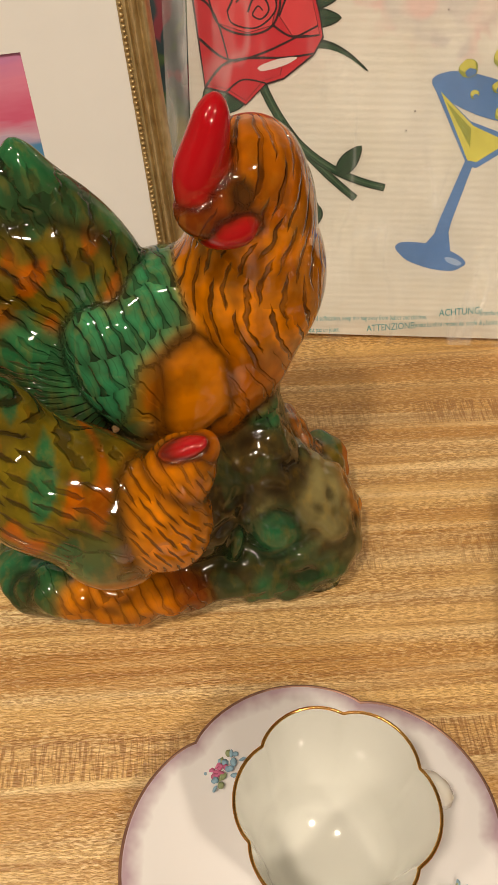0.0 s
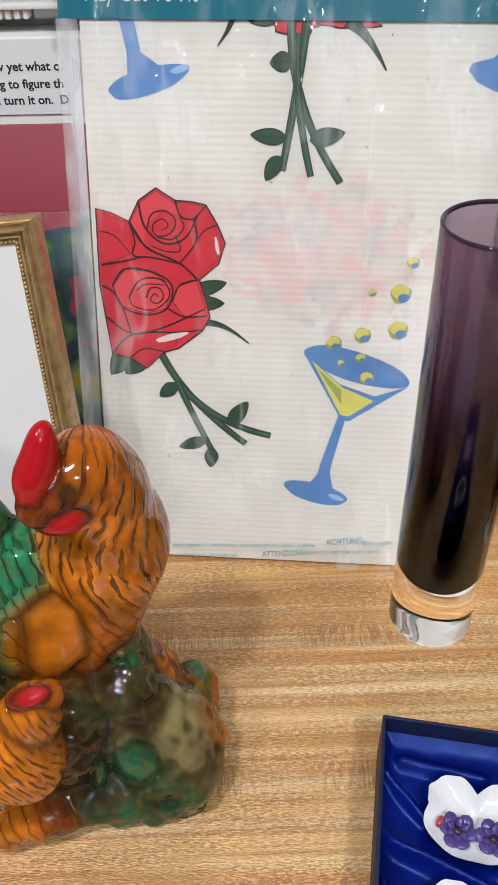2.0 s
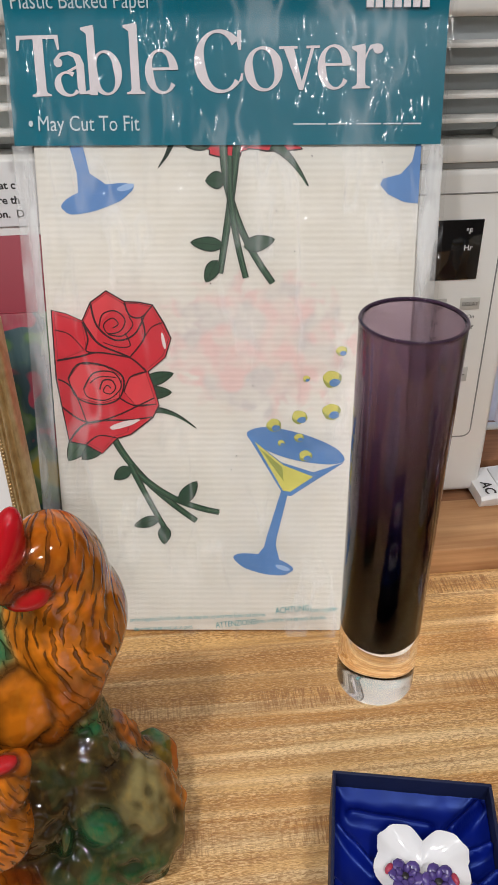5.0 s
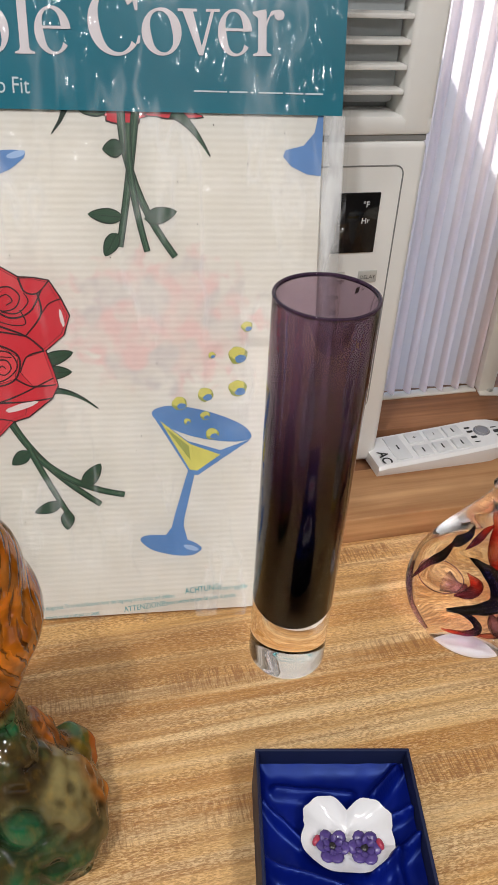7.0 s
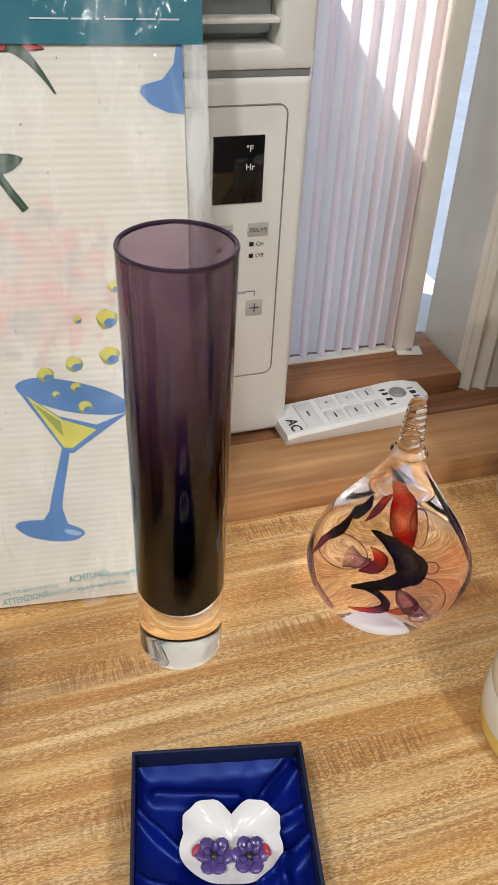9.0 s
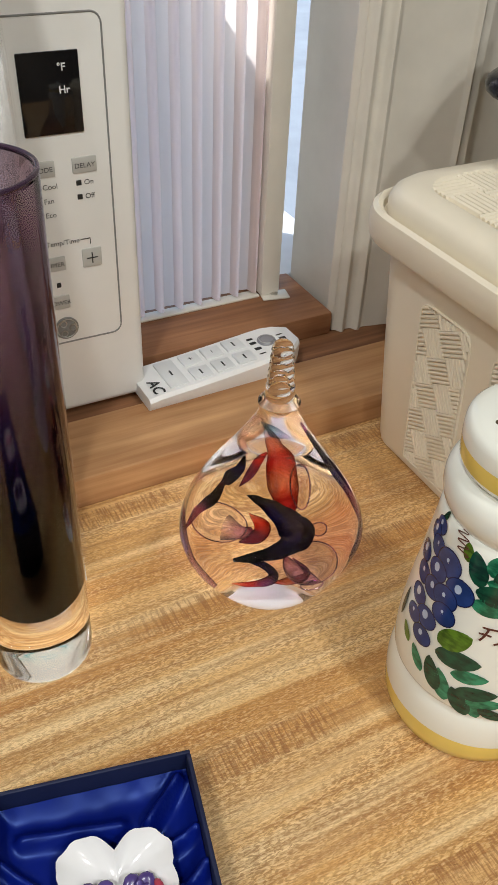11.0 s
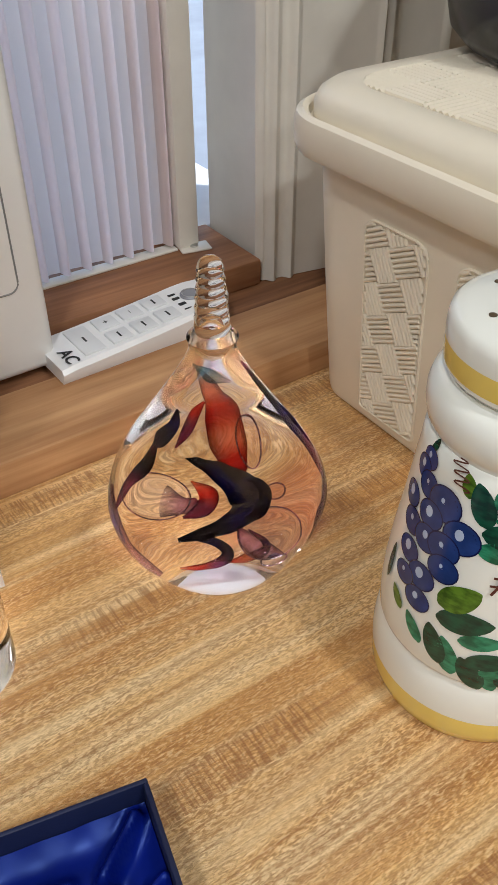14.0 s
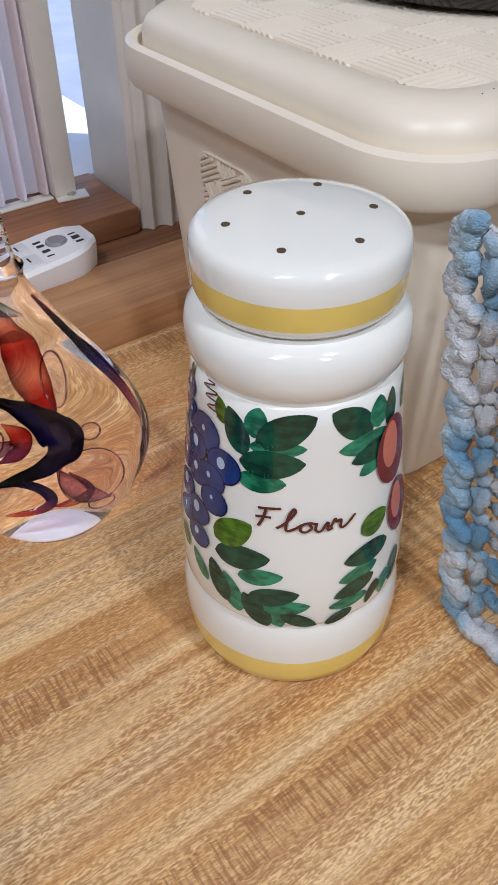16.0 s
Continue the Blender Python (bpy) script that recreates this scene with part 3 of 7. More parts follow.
tube(bm, [(0.118 + 0.0066 * math.cos(k * 0.3), 0.026 + 0.0066 * math.sin(k * 0.3), rem_top(0.121) + 0.0008) for k in range(21)], 0.0004, 5, 1, True)
part("emblem", bm, [Mat("emblem_grey", (0.25, 0.25, 0.27), 0.35).m, MAT_STEEL], rem, "round grey emblem")

# ---- purple vase ----
def script(pts, n=8):
    out = []
    for i in range(len(pts) - 1):
        p0, p1, p2, p3 = (Vector(pts[max(0, min(len(pts) - 1, i + k))]) for k in (-1, 0, 1, 2))
        for j in range(n):
            t = j / n
            out.append(0.5 * ((2 * p1) + (-p0 + p2) * t + (2 * p0 - 5 * p1 + 4 * p2 - p3) * t * t + (-p0 + 3 * p1 - 3 * p2 + p3) * t ** 3))
    return out + [Vector(pts[-1])]


def casing_glass():
    """Violet casing within the clear wall, deeper where the coloured glass gathers at the bottom."""
    m = Mat("violet_casing")
    m.nt.nodes.remove(m.b)
    z = m.node("SeparateXYZ", {0: m.coord()}).outputs["Z"]
    t = m.math("DIVIDE", m.math("SUBTRACT", z, 0.040), 0.250)
    col = m.ramp(t, [(0.0, (0.0004, 0.0002, 0.0005)), (0.14, (0.003, 0.0012, 0.004)), (0.30, (0.050, 0.022, 0.052)), (0.60, (0.22, 0.14, 0.21)), (1.0, (0.47, 0.37, 0.46))])
    tr = m.node("BsdfTransparent", {"Color": col})
    m.nt.links.new(tr.outputs[0], m.nt.nodes["Material Output"].inputs["Surface"])
    return m.m


MAT_CLEAR = glass("clear_glass", (1, 1, 1))
vase = thing("glass_vase", pose(0.2095, 0.366, 0.0002), "tall violet cased glass cylinder vase with thick clear base", "vase")
prof = [(0.0, 0.0010), (0.0230, 0.0), (0.0262, 0.0), (0.0275, 0.0010), (0.0282, 0.0035), (0.0283, 0.008)]
prof += [(0.0283 + 0.0024 * (i / 12) ** 1.3, 0.008 + 0.281 * i / 12) for i in range(1, 13)]
prof += [(0.0305, 0.2905), (0.0300, 0.2913), (0.0294, 0.2905)]
inner = [(0.0287 - 0.0020 * (i / 10), 0.2902 - 0.2022 * i / 10) for i in range(11)]
inner += [(0.0262 * math.cos(radians(a)), 0.082 - 0.0395 * math.sin(radians(a))) for a in (9, 20, 32, 44, 56, 67, 78, 85)] + [(0.0, 0.0425)]
part("body", lathe(prof + inner, 96), MAT_CLEAR, vase).visible_shadow = False
casing = [(r + 0.0007 if r > 0 else 0.0, z - (0.0007 if z < 0.09 else 0.0)) for r, z in inner]
part("casing", lathe(casing, 96), casing_glass(), vase, "violet glass casing, almost black at its foot").visible_shadow = False

bm = bmesh.new()
tube(bm, [(0.0299 * math.cos(math.pi * k / 36), 0.0299 * math.sin(math.pi * k / 36), 0.2912) for k in range(72)], 0.0012, 8, 0, True)
part("rim", bm, Mat("dark_violet_rim", (0.10, 0.055, 0.11), 0.03, Transmission_Weight=0.6, IOR=1.5).m, vase, "dark violet polished rim", angle=80)

# ---- twisted glass ornament ----
orn = thing("glass_ornament", pose(0.3535, 0.352, 0.0002), "clear teardrop art-glass ornament with blue and red swirls", "glass ornament")


prof = [(0.0, 0.0003), (0.026, 0.0), (0.0300, 0.0012), (0.0365, 0.0085), (0.0445, 0.0195), (0.0515, 0.033), (0.0552, 0.046), (0.0556, 0.056),
        (0.0530, 0.068), (0.0478, 0.081), (0.0405, 0.094), (0.0325, 0.106), (0.0245, 0.118), (0.0175, 0.129), (0.0125, 0.138), (0.0108, 0.143)]


def shape(profile):
    """Rounds a coarse outline into a smooth one."""
    out = []
    n = len(profile)
    for i in range(n - 1):
        p0, p1, p2, p3 = (profile[max(0, min(n - 1, i + k))] for k in (-1, 0, 1, 2))
        for s in range(3):
            t = s / 3
            out.append(tuple(0.5 * ((2 * p1[c]) + (-p0[c] + p2[c]) * t + (2 * p0[c] - 5 * p1[c] + 4 * p2[c] - p3[c]) * t * t + (-p0[c] + 3 * p1[c] - 3 * p2[c] + p3[c]) * t ** 3) for c in (0, 1)))
    out.append(profile[-1])
    return out


neck = [(0.0112, 0.146), (0.0118, 0.148), (0.0100, 0.150)]
z = 0.151
for i in range(7):
    rr = 0.0085 - 0.0004 * i
    neck += [(rr - 0.0006, z), (rr, z + 0.0022), (rr - 0.0006, z + 0.0042)]
    z += 0.0046
neck += [(0.0050, z + 0.001), (0.0030, z + 0.0028), (0.0, z + 0.0034)]
full = [(max(0.0, r), h) for r, h in shape(prof)] + neck
full[0] = (0.0, full[0][1])


def blown(a, z):
    """Soft twisted lobes of the hand-shaped body."""
    return 1 + 0.022 * math.sin(2 * a + z * 34) * min(1.0, max(0.0, z / 0.02)) * (1.0 if z < 0.10 else max(0.0, 1 - (z - 0.10) / 0.04)) + 0.008 * math.sin(3 * a - z * 60)


bm = lathe(full, 96, wob=blown, mats=[1 if h < 0.0004 and r < 0.0262 else 0 for r, h in full[:-1]])
flat_way = Vector((0.49, 0.87, 0.0)).normalized()       # the drop is flattened from front to back
for v in bm.verts:
    lobe = min(1.0, max(0.0, (0.135 - v.co.z) / 0.05))
    v.co -= flat_way * v.co.dot(flat_way) * 0.22 * lobe
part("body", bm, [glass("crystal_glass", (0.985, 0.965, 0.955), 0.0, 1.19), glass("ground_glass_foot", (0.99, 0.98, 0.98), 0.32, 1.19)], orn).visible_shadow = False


def stained(name, color=None, gloss=0.06):
    """Thin coloured glass inside the clear body: tints what is seen through it; with no colour, by the strand's own tint."""
    m = Mat(name)
    m.nt.nodes.remove(m.b)
    if color is None:
        col = m.node("Attribute", attribute="tint").outputs["Color"]
    else:
        n = m.node("TexNoise", {"Vector": m.coord(), "Scale": 70.0, "Detail": 2.0}).outputs[0]
        col = m.ramp(n, [(0.35, tuple(c * 0.6 for c in color)), (0.7, tuple(min(1, c * 1.5) for c in color))])
    tr = m.node("BsdfTransparent", {"Color": col})
    gl = m.node("BsdfGlossy", {"Roughness": 0.05})
    mx = m.node("MixShader", {0: gloss, 1: tr.outputs[0], 2: gl.outputs[0]})
    m.nt.links.new(mx.outputs[0], m.nt.nodes["Material Output"].inputs["Surface"])
    return m.m


MAT_STRAND = stained("tinted_glass_strand", None, 0.06)
ACROSS, RISE = Vector((0.87, -0.49, 0.0)), Vector((0.32, 0.55, 0.77))
TOWARDS = RISE.cross(ACROSS) * -1


def inside(a, h, depth=0.0):
    """A place in the glass: millimetres across its middle, height, and towards its front."""
    return ACROSS * (a / 1000) + Vector((0, 0, h / 1000)) + Vector((-0.49, -0.87, 0)) * (depth / 1000)


def band(name, path, widths, tints, twist, label):
    """A folded ribbon of coloured glass through a few guide points of the drawing grid (x, y down, depth), with its widths and tints along it."""
    bm = bmesh.new()
    layer = bm.verts.layers.float_color.new("tint")
    pts = script([inside(0.97 * (x - 355) / 5.5, (948 - y) / 4.68, d) for x, y, d in path], 10)
    rows = []

    def along(values, t):
        u = t * (len(values) - 1)
        k = min(int(u), len(values) - 2)
        f = u - k
        f = f * f * (3 - 2 * f)
        return values[k] * (1 - f) + values[k + 1] * f
    for i, q in enumerate(pts):
        t = i / (len(pts) - 1)
        d = (pts[min(i + 1, len(pts) - 1)] - pts[max(i - 1, 0)]).normalized()
        side = d.cross(TOWARDS).normalized()
        nrm = side.cross(d)
        a = twist * math.sin(6.0 * t + 0.6)
        across = side * math.cos(a) + nrm * math.sin(a)
        out = across.cross(d).normalized()
        w = along(widths, t) * 1.0 / 5500
        tint = along([Vector(c) for c in tints], t)
        ring = []
        for k, (c, h) in enumerate(((-1, 0), (-0.7, 1), (-0.35, 1.3), (0, 1.4), (0.35, 1.3), (0.7, 1), (1, 0), (0.7, -1), (0.35, -1.3), (0, -1.4), (-0.35, -1.3), (-0.7, -1))):
            v = bm.verts.new(q + across * (w / 2 * c) + out * (h * 0.0004 + w * 0.32 * (c * c - 0.5)))
            edge = 0.55 + 0.45 * (1 - abs(c) ** 3)
            v[layer] = (*(tint * edge), 1)
            ring.append(v)
        rows.append(ring)
    for a, b in zip(rows, rows[1:]):
        for k in range(12):
            bm.faces.new((a[k], a[(k + 1) % 12], b[(k + 1) % 12], b[k]))
    bm.faces.new(rows[0][::-1])
    bm.faces.new(rows[-1])
    bmesh.ops.recalc_face_normals(bm, faces=bm.faces)
    part(name, bm, MAT_STRAND, orn, label, angle=80)


NAVY, BLACKISH, CRIMSON, ROSY, PLUM, LILAC, TEAL = (0.055, 0.050, 0.32), (0.05, 0.045, 0.08), (0.80, 0.17, 0.15), (0.94, 0.56, 0.48), (0.50, 0.20, 0.42), (0.80, 0.64, 0.86), (0.62, 0.76, 0.80)
band("red_veil", ((322, 338, 0), (345, 395, 0), (368, 450, 1), (385, 520, 2), (398, 580, 2), (405, 640, 2)), (16, 46, 84, 90, 70, 16), (TEAL, ROSY, CRIMSON, ROSY, CRIMSON, PLUM), 0.25, "red glass veil")
band("navy_swirl", ((278, 550, 7), (312, 566, 7), (362, 598, 7), (412, 640, 8), (430, 690, 8), (396, 735, 8), (326, 764, 8), (244, 784, 8)), (4, 30, 60, 92, 84, 58, 36, 12), (BLACKISH, BLACKISH, NAVY, NAVY, NAVY, NAVY, BLACKISH, BLACKISH), 0.35, "dark navy glass swirl")
band("navy_lobe", ((418, 604, 9), (456, 618, 10), (476, 655, 10), (466, 700, 10), (425, 738, 9)), (4, 24, 34, 34, 6), (PLUM, NAVY, NAVY, NAVY, NAVY), 0.3, "dark navy glass lobe")
band("tail_swirl", ((262, 776, 8), (310, 784, 8), (352, 806, 7), (372, 834, 6), (350, 858, 5), (300, 866, 5), (248, 868, 4)), (8, 24, 26, 32, 28, 18, 5), (BLACKISH, NAVY, NAVY, NAVY, PLUM, CRIMSON, ROSY), 0.5, "navy and red glass tail")
band("crimson_fold", ((290, 628, 3), (325, 668, 4), (318, 710, 4), (262, 738, 3)), (6, 58, 46, 8), (ROSY, CRIMSON, PLUM, PLUM), 0.4, "red glass fold")
band("bubble_cone", ((300, 690, 2), (262, 705, 2), (210, 690, 2)), (18, 50, 90), (PLUM, LILAC, (0.95, 0.9, 0.95)), 0.1, "lilac glass cone")
band("lilac_skirt", ((402, 756, 7), (420, 790, 8), (462, 816, 8), (524, 842, 7)), (10, 46, 52, 8), (PLUM, LILAC, LILAC, LILAC), 0.5, "lilac glass skirt")
band("plum_fold", ((372, 858, 4), (420, 850, 5), (474, 818, 6), (430, 770, 6)), (6, 24, 22, 5), (CRIMSON, ROSY, PLUM, PLUM), 0.5, "plum glass fold")
band("side_navy", ((258, 404, 11), (244, 440, 12), (216, 476, 12), (190, 500, 11)), (10, 34, 46, 8), (BLACKISH, NAVY, BLACKISH, PLUM), 0.5, "dark navy glass streak")
band("side_crimson", ((328, 392, 9), (304, 412, 11), (286, 452, 12), (250, 502, 12)), (8, 26, 30, 5), (CRIMSON, CRIMSON, PLUM, PLUM), 0.5, "crimson glass streak")
band("side_violet", ((206, 476, 10), (164, 548, 12), (112, 606, 12), (76, 690, 8)), (8, 40, 26, 8), (PLUM, BLACKISH, PLUM, PLUM), 0.5, "dark violet glass streak")
band("edge_streak", ((420, 326, 0), (484, 408, 0), (560, 498, 0), (618, 580, 0), (646, 664, 0)), (8, 24, 40, 36, 14), (PLUM, BLACKISH, NAVY, PLUM, LILAC), 0.4, "dark violet glass streak")
band("edge_lilac", ((66, 640, 3), (72, 720, 3), (112, 812, 3), (204, 888, 2)), (14, 36, 44, 16), (PLUM, LILAC, LILAC, LILAC), 0.4, "lilac glass streak")
band("far_edge_lilac", ((648, 690, 0), (636, 760, 0), (576, 846, 0)), (14, 40, 14), (LILAC, LILAC, PLUM), 0.4, "lilac glass streak")
band("neck_streak", ((308, 318, 2), (345, 344, 3), (392, 366, 2)), (6, 34, 6), (TEAL, TEAL, (0.9, 0.8, 0.9)), 0.4, "teal glass streak")
MAT_BUBBLE = Mat("bubble_skin", (0.97, 0.90, 0.93), 0.0, Transmission_Weight=1.0, IOR=1.06).m
MAT_RIM = stained("plum_rim_glass", (0.74, 0.52, 0.70), 0.15)


def bubble(a, h, depth, ra, rh, tilt=0.0):
    """A flattened air bubble with a plum-coloured rim."""
    c = inside(a, h, depth)
    u = ACROSS * math.cos(radians(tilt)) + RISE * math.sin(radians(tilt))
    v = RISE * math.cos(radians(tilt)) - ACROSS * math.sin(radians(tilt))
    m = Matrix((u, v, TOWARDS)).transposed().to_4x4()
    bm = bmesh.new()
    ball(bm, c, (ra / 1000, rh / 1000, min(ra, rh) * 0.5 / 1000), m, 3)
    ob = part("bubble", bm, MAT_BUBBLE, orn, "flattened air bubble", angle=180)
    ob.visible_shadow = False
    ring = [c + u * (ra / 1000 * math.cos(k * math.pi / 20)) + v * (rh / 1000 * math.sin(k * math.pi / 20)) for k in range(41)]
    bm = bmesh.new()
    tube(bm, ring, 0.00045)
    part("rim", bm, MAT_RIM, ob, "thin plum rim").visible_shadow = False


bubble(-28.5, 58, 2, 16, 11.5, -4)
bubble(23, 35, 6, 15, 12.5, 8)
bubble(14, 90, 3, 5, 13, 10)
bubble(26, 60, 5, 4.6, 4)
bubble(24, 18, 3, 6, 3.2, 14)

# pale disc inside the glass paints the bright reflection in its base
part("base_glint_disc", lathe([(0.0, 0.0014), (0.0188, 0.0014), (0.0190, 0.0020), (0.0, 0.0022)], 40), speckled("base_glint_white", (0.74, 0.73, 0.77), 0.30, 0.08, 60, 0.1), orn, "pale disc standing in for the bright reflection in the base")

# ---- flour shaker ----
MAT_CERAMIC = speckled("ivory_glaze", (0.88, 0.89, 0.82), 0.10, 0.02, 25, 0.02, Coat_Weight=0.5)
MAT_YELLOW = speckled("yellow_glaze", (0.86, 0.67, 0.15), 0.15, 0.10, 40, 0.0, Coat_Weight=0.4)
FX, FY = 0.4185, 0.2275
flour = thing("flour_shaker", pose(FX, FY, 0.0001), "ivory ceramic flour shaker with painted grapes and leaves", "shaker")
R0, R1, Z_A, Z_B = 0.0478, 0.0388, 0.046, 0.1480      # painted part: lower and upper radius and height


def body_r(z):
    t = min(1.0, max(0.0, (z - Z_A) / (Z_B - Z_A)))
    return R0 - 0.0002 + (R1 - R0 + 0.0002) * t ** 1.25 + 0.0012 * math.sin(math.pi * min(1.0, t * 1.6)) * (1 - t)


prof = [(0.0, 0.002), (0.039, 0.0), (0.0432, 0.0008), (0.0462, 0.004), (0.0478, 0.0100), (0.0484, 0.0200), (0.0486, 0.027), (0.0480, 0.034), (0.0468, 0.0395), (0.0456, 0.0420), (0.0456, 0.0430), (0.0470, 0.0444), (0.0473, Z_A)]
prof += [(body_r(Z_A + (Z_B - Z_A) * i / 12), Z_A + (Z_B - Z_A) * i / 12) for i in range(1, 13)]
prof += [(0.0374, 0.1488), (0.0380, 0.1502), (0.0399, 0.1535), (0.0409, 0.1585), (0.0408, 0.1635), (0.0396, 0.1680), (0.0370, 0.1706), (0.0345, 0.1716), (0.0345, 0.1730), (0.0, 0.1730)]
mats = [0] * (len(prof) - 1)
for j in (3, 4):
    mats[j] = 1
mats[2] = 1
bm = lathe(prof, 80, mats=mats)
part("body", bm, [MAT_CERAMIC, MAT_YELLOW], flour, angle=60)
prof = [(0.0, 0.1732), (0.0325, 0.1732), (0.0350, 0.1740), (0.0364, 0.1758), (0.0369, 0.1775), (0.0375, 0.1865), (0.0376, 0.1880), (0.0374, 0.1930), (0.0366, 0.1958), (0.0348, 0.1975), (0.0312, 0.1985), (0.0260, 0.1992), (0.018, 0.1998), (0.0, 0.2001)]
mats = [0] * (len(prof) - 1)
mats[4] = 1
lid = part("lid", lathe(prof, 80, mats=mats), [MAT_CERAMIC, MAT_YELLOW], flour, "ivory lid with a yellow band and pour holes", angle=60)
MAT_HOLE = Mat("hole_brown", (0.09, 0.06, 0.03), 0.8).m
for i in range(7):
    a = radians(60 * i + 38)
    r = 0.0 if i == 6 else 0.0252
    zc = 0.2000 if i == 6 else 0.19935
    bm = lathe([(0.0015, -0.0010), (0.0015, 0.0002), (0.0013, 0.0003), (0.0, 0.0002)], 14, center=(r * math.cos(a), r * math.sin(a), zc))
    part("pour_hole", bm, MAT_HOLE, lid, "brown-rimmed pour hole")

# painted decoration, laid on the turned wall
def brushed(name, a, b):
    m = Mat(name, a, 0.14)
    n = m.noise(m.coord((160, 160, 420)), 1.0, 3)
    k = m.noise(m.coord(), 130, 2)
    m.color(m.ramp(m.math("ADD", m.math("MULTIPLY", n, 0.5), m.math("MULTIPLY", k, 0.5)), [(0.40, a), (0.60, b)]))
    return m.m


GREENS = [brushed("leaf_green_dark", (0.006, 0.032, 0.022), (0.012, 0.085, 0.045)), brushed("leaf_green_mid", (0.010, 0.10, 0.050), (0.045, 0.29, 0.15)), brushed("leaf_green_olive", (0.035, 0.085, 0.008), (0.12, 0.24, 0.02))]
MAT_GRAPE = speckled("grape_blue", (0.016, 0.040, 0.17), 0.14, 0.5, 120, 0)
MAT_GRAPEHI = speckled("grape_highlight", (0.46, 0.56, 0.74), 0.14, 0.15, 120, 0)
MAT_PLUM = speckled("plum_red", (0.20, 0.018, 0.022), 0.14, 0.4, 90, 0)
MAT_PLUMHI = speckled("plum_highlight", (0.66, 0.20, 0.13), 0.14, 0.2, 90, 0)
MAT_SCRIPT = Mat("brown_script", (0.09, 0.02, 0.015), 0.3).m
MAT_GRAPEDEEP = speckled("grape_outline", (0.008, 0.012, 0.06), 0.14, 0.3, 120, 0)
INKS = GREENS + [MAT_GRAPEDEEP, MAT_GRAPEHI, MAT_PLUM, MAT_PLUMHI, MAT_SCRIPT, MAT_GRAPE]
FRONT = math.atan2(-0.196, -0.1655)      # side of the wall with the word on it


class Wrap:
    """Brush strokes wrapped round the shaker: s metres along the wall from its front, z height."""
    def __init__(self):
        self.bm, self.k = bmesh.new(), 0

    def vert(self, s, z, lift):
        r = body_r(z) + lift
        a = FRONT + s / 0.043
        return self.bm.verts.new((r * math.cos(a), r * math.sin(a), z))

    def rows(self, rows, ink, over=False):
        self.k += 0 if over else 1
        lift = 0.00016 + self.k * 0.000009
        grid = [[self.vert(q[0], q[1], lift) for q in row] for row in rows]
        for a, b in zip(grid, grid[1:]):
            for i in range(len(a) - 1):
                self.bm.faces.new((a[i], a[i + 1], b[i + 1], b[i])).material_index = ink

    def leaf(self, s0, z0, s1, z1, w, ink):
        """A rounded leaf stroke."""
        d = Vector((s1 - s0, z1 - z0))
        nrm = Vector((-d.y, d.x)).normalized()
        a = Vector((s0, z0))

        def half(t):
            return w / 2 * math.sin(math.pi * t ** 0.85) ** 0.62
        self.rows([[a + d * t + nrm * half(t) * c for c in (-1, -0.66, -0.33, 0, 0.33, 0.66, 1)] for t in (0.004 + 0.992 * i / 12 for i in range(13))], ink)

    def dot(self, s, z, r, ink, ry=None):
        ry = ry or r
        self.rows([[(s + r * q * math.cos(k * math.pi / 10), z + ry * q * math.sin(k * math.pi / 10)) for k in range(21)] for q in (1.0, 0.75, 0.5, 0.25, 0.02)], ink)

    def line(self, pts, w, ink):
        self.k += 1
        lift = 0.0012
        pts = [Vector(p) for p in pts]
        prev = None
        for i, p in enumerate(pts):
            d = (pts[min(i + 1, len(pts) - 1)] - pts[max(i - 1, 0)]).normalized()
            nrm = Vector((-d.y, d.x)) * w / 2
            cur = (self.vert(*(p + nrm), lift), self.vert(*(p - nrm), lift))
            if prev:
                f = self.bm.faces.new((prev[1], cur[1], cur[0], prev[0]))
                f.material_index = ink
            prev = cur


wr = Wrap()


def spot(x, y):
    """Drawing grid of the decoration (y down) onto the wall: s along it, z up."""
    k = max(-0.985, min(0.985, (x - 232) / 205))
    up = 725 - y - 58 * (1 - math.sqrt(1 - k * k))
    return Vector((0.043 * math.asin(k) + 0.0016, 0.0965 + up / (3500 + 5.6 * max(0.0, up))))


def brush_leaf(x0, y0, x1, y1, w, ink):
    """A leaf laid down in one stroke, rounded at its tip."""
    a, b = spot(x0, y0), spot(x1, y1)
    wr.leaf(*a, *b, w * 0.00025, ink)


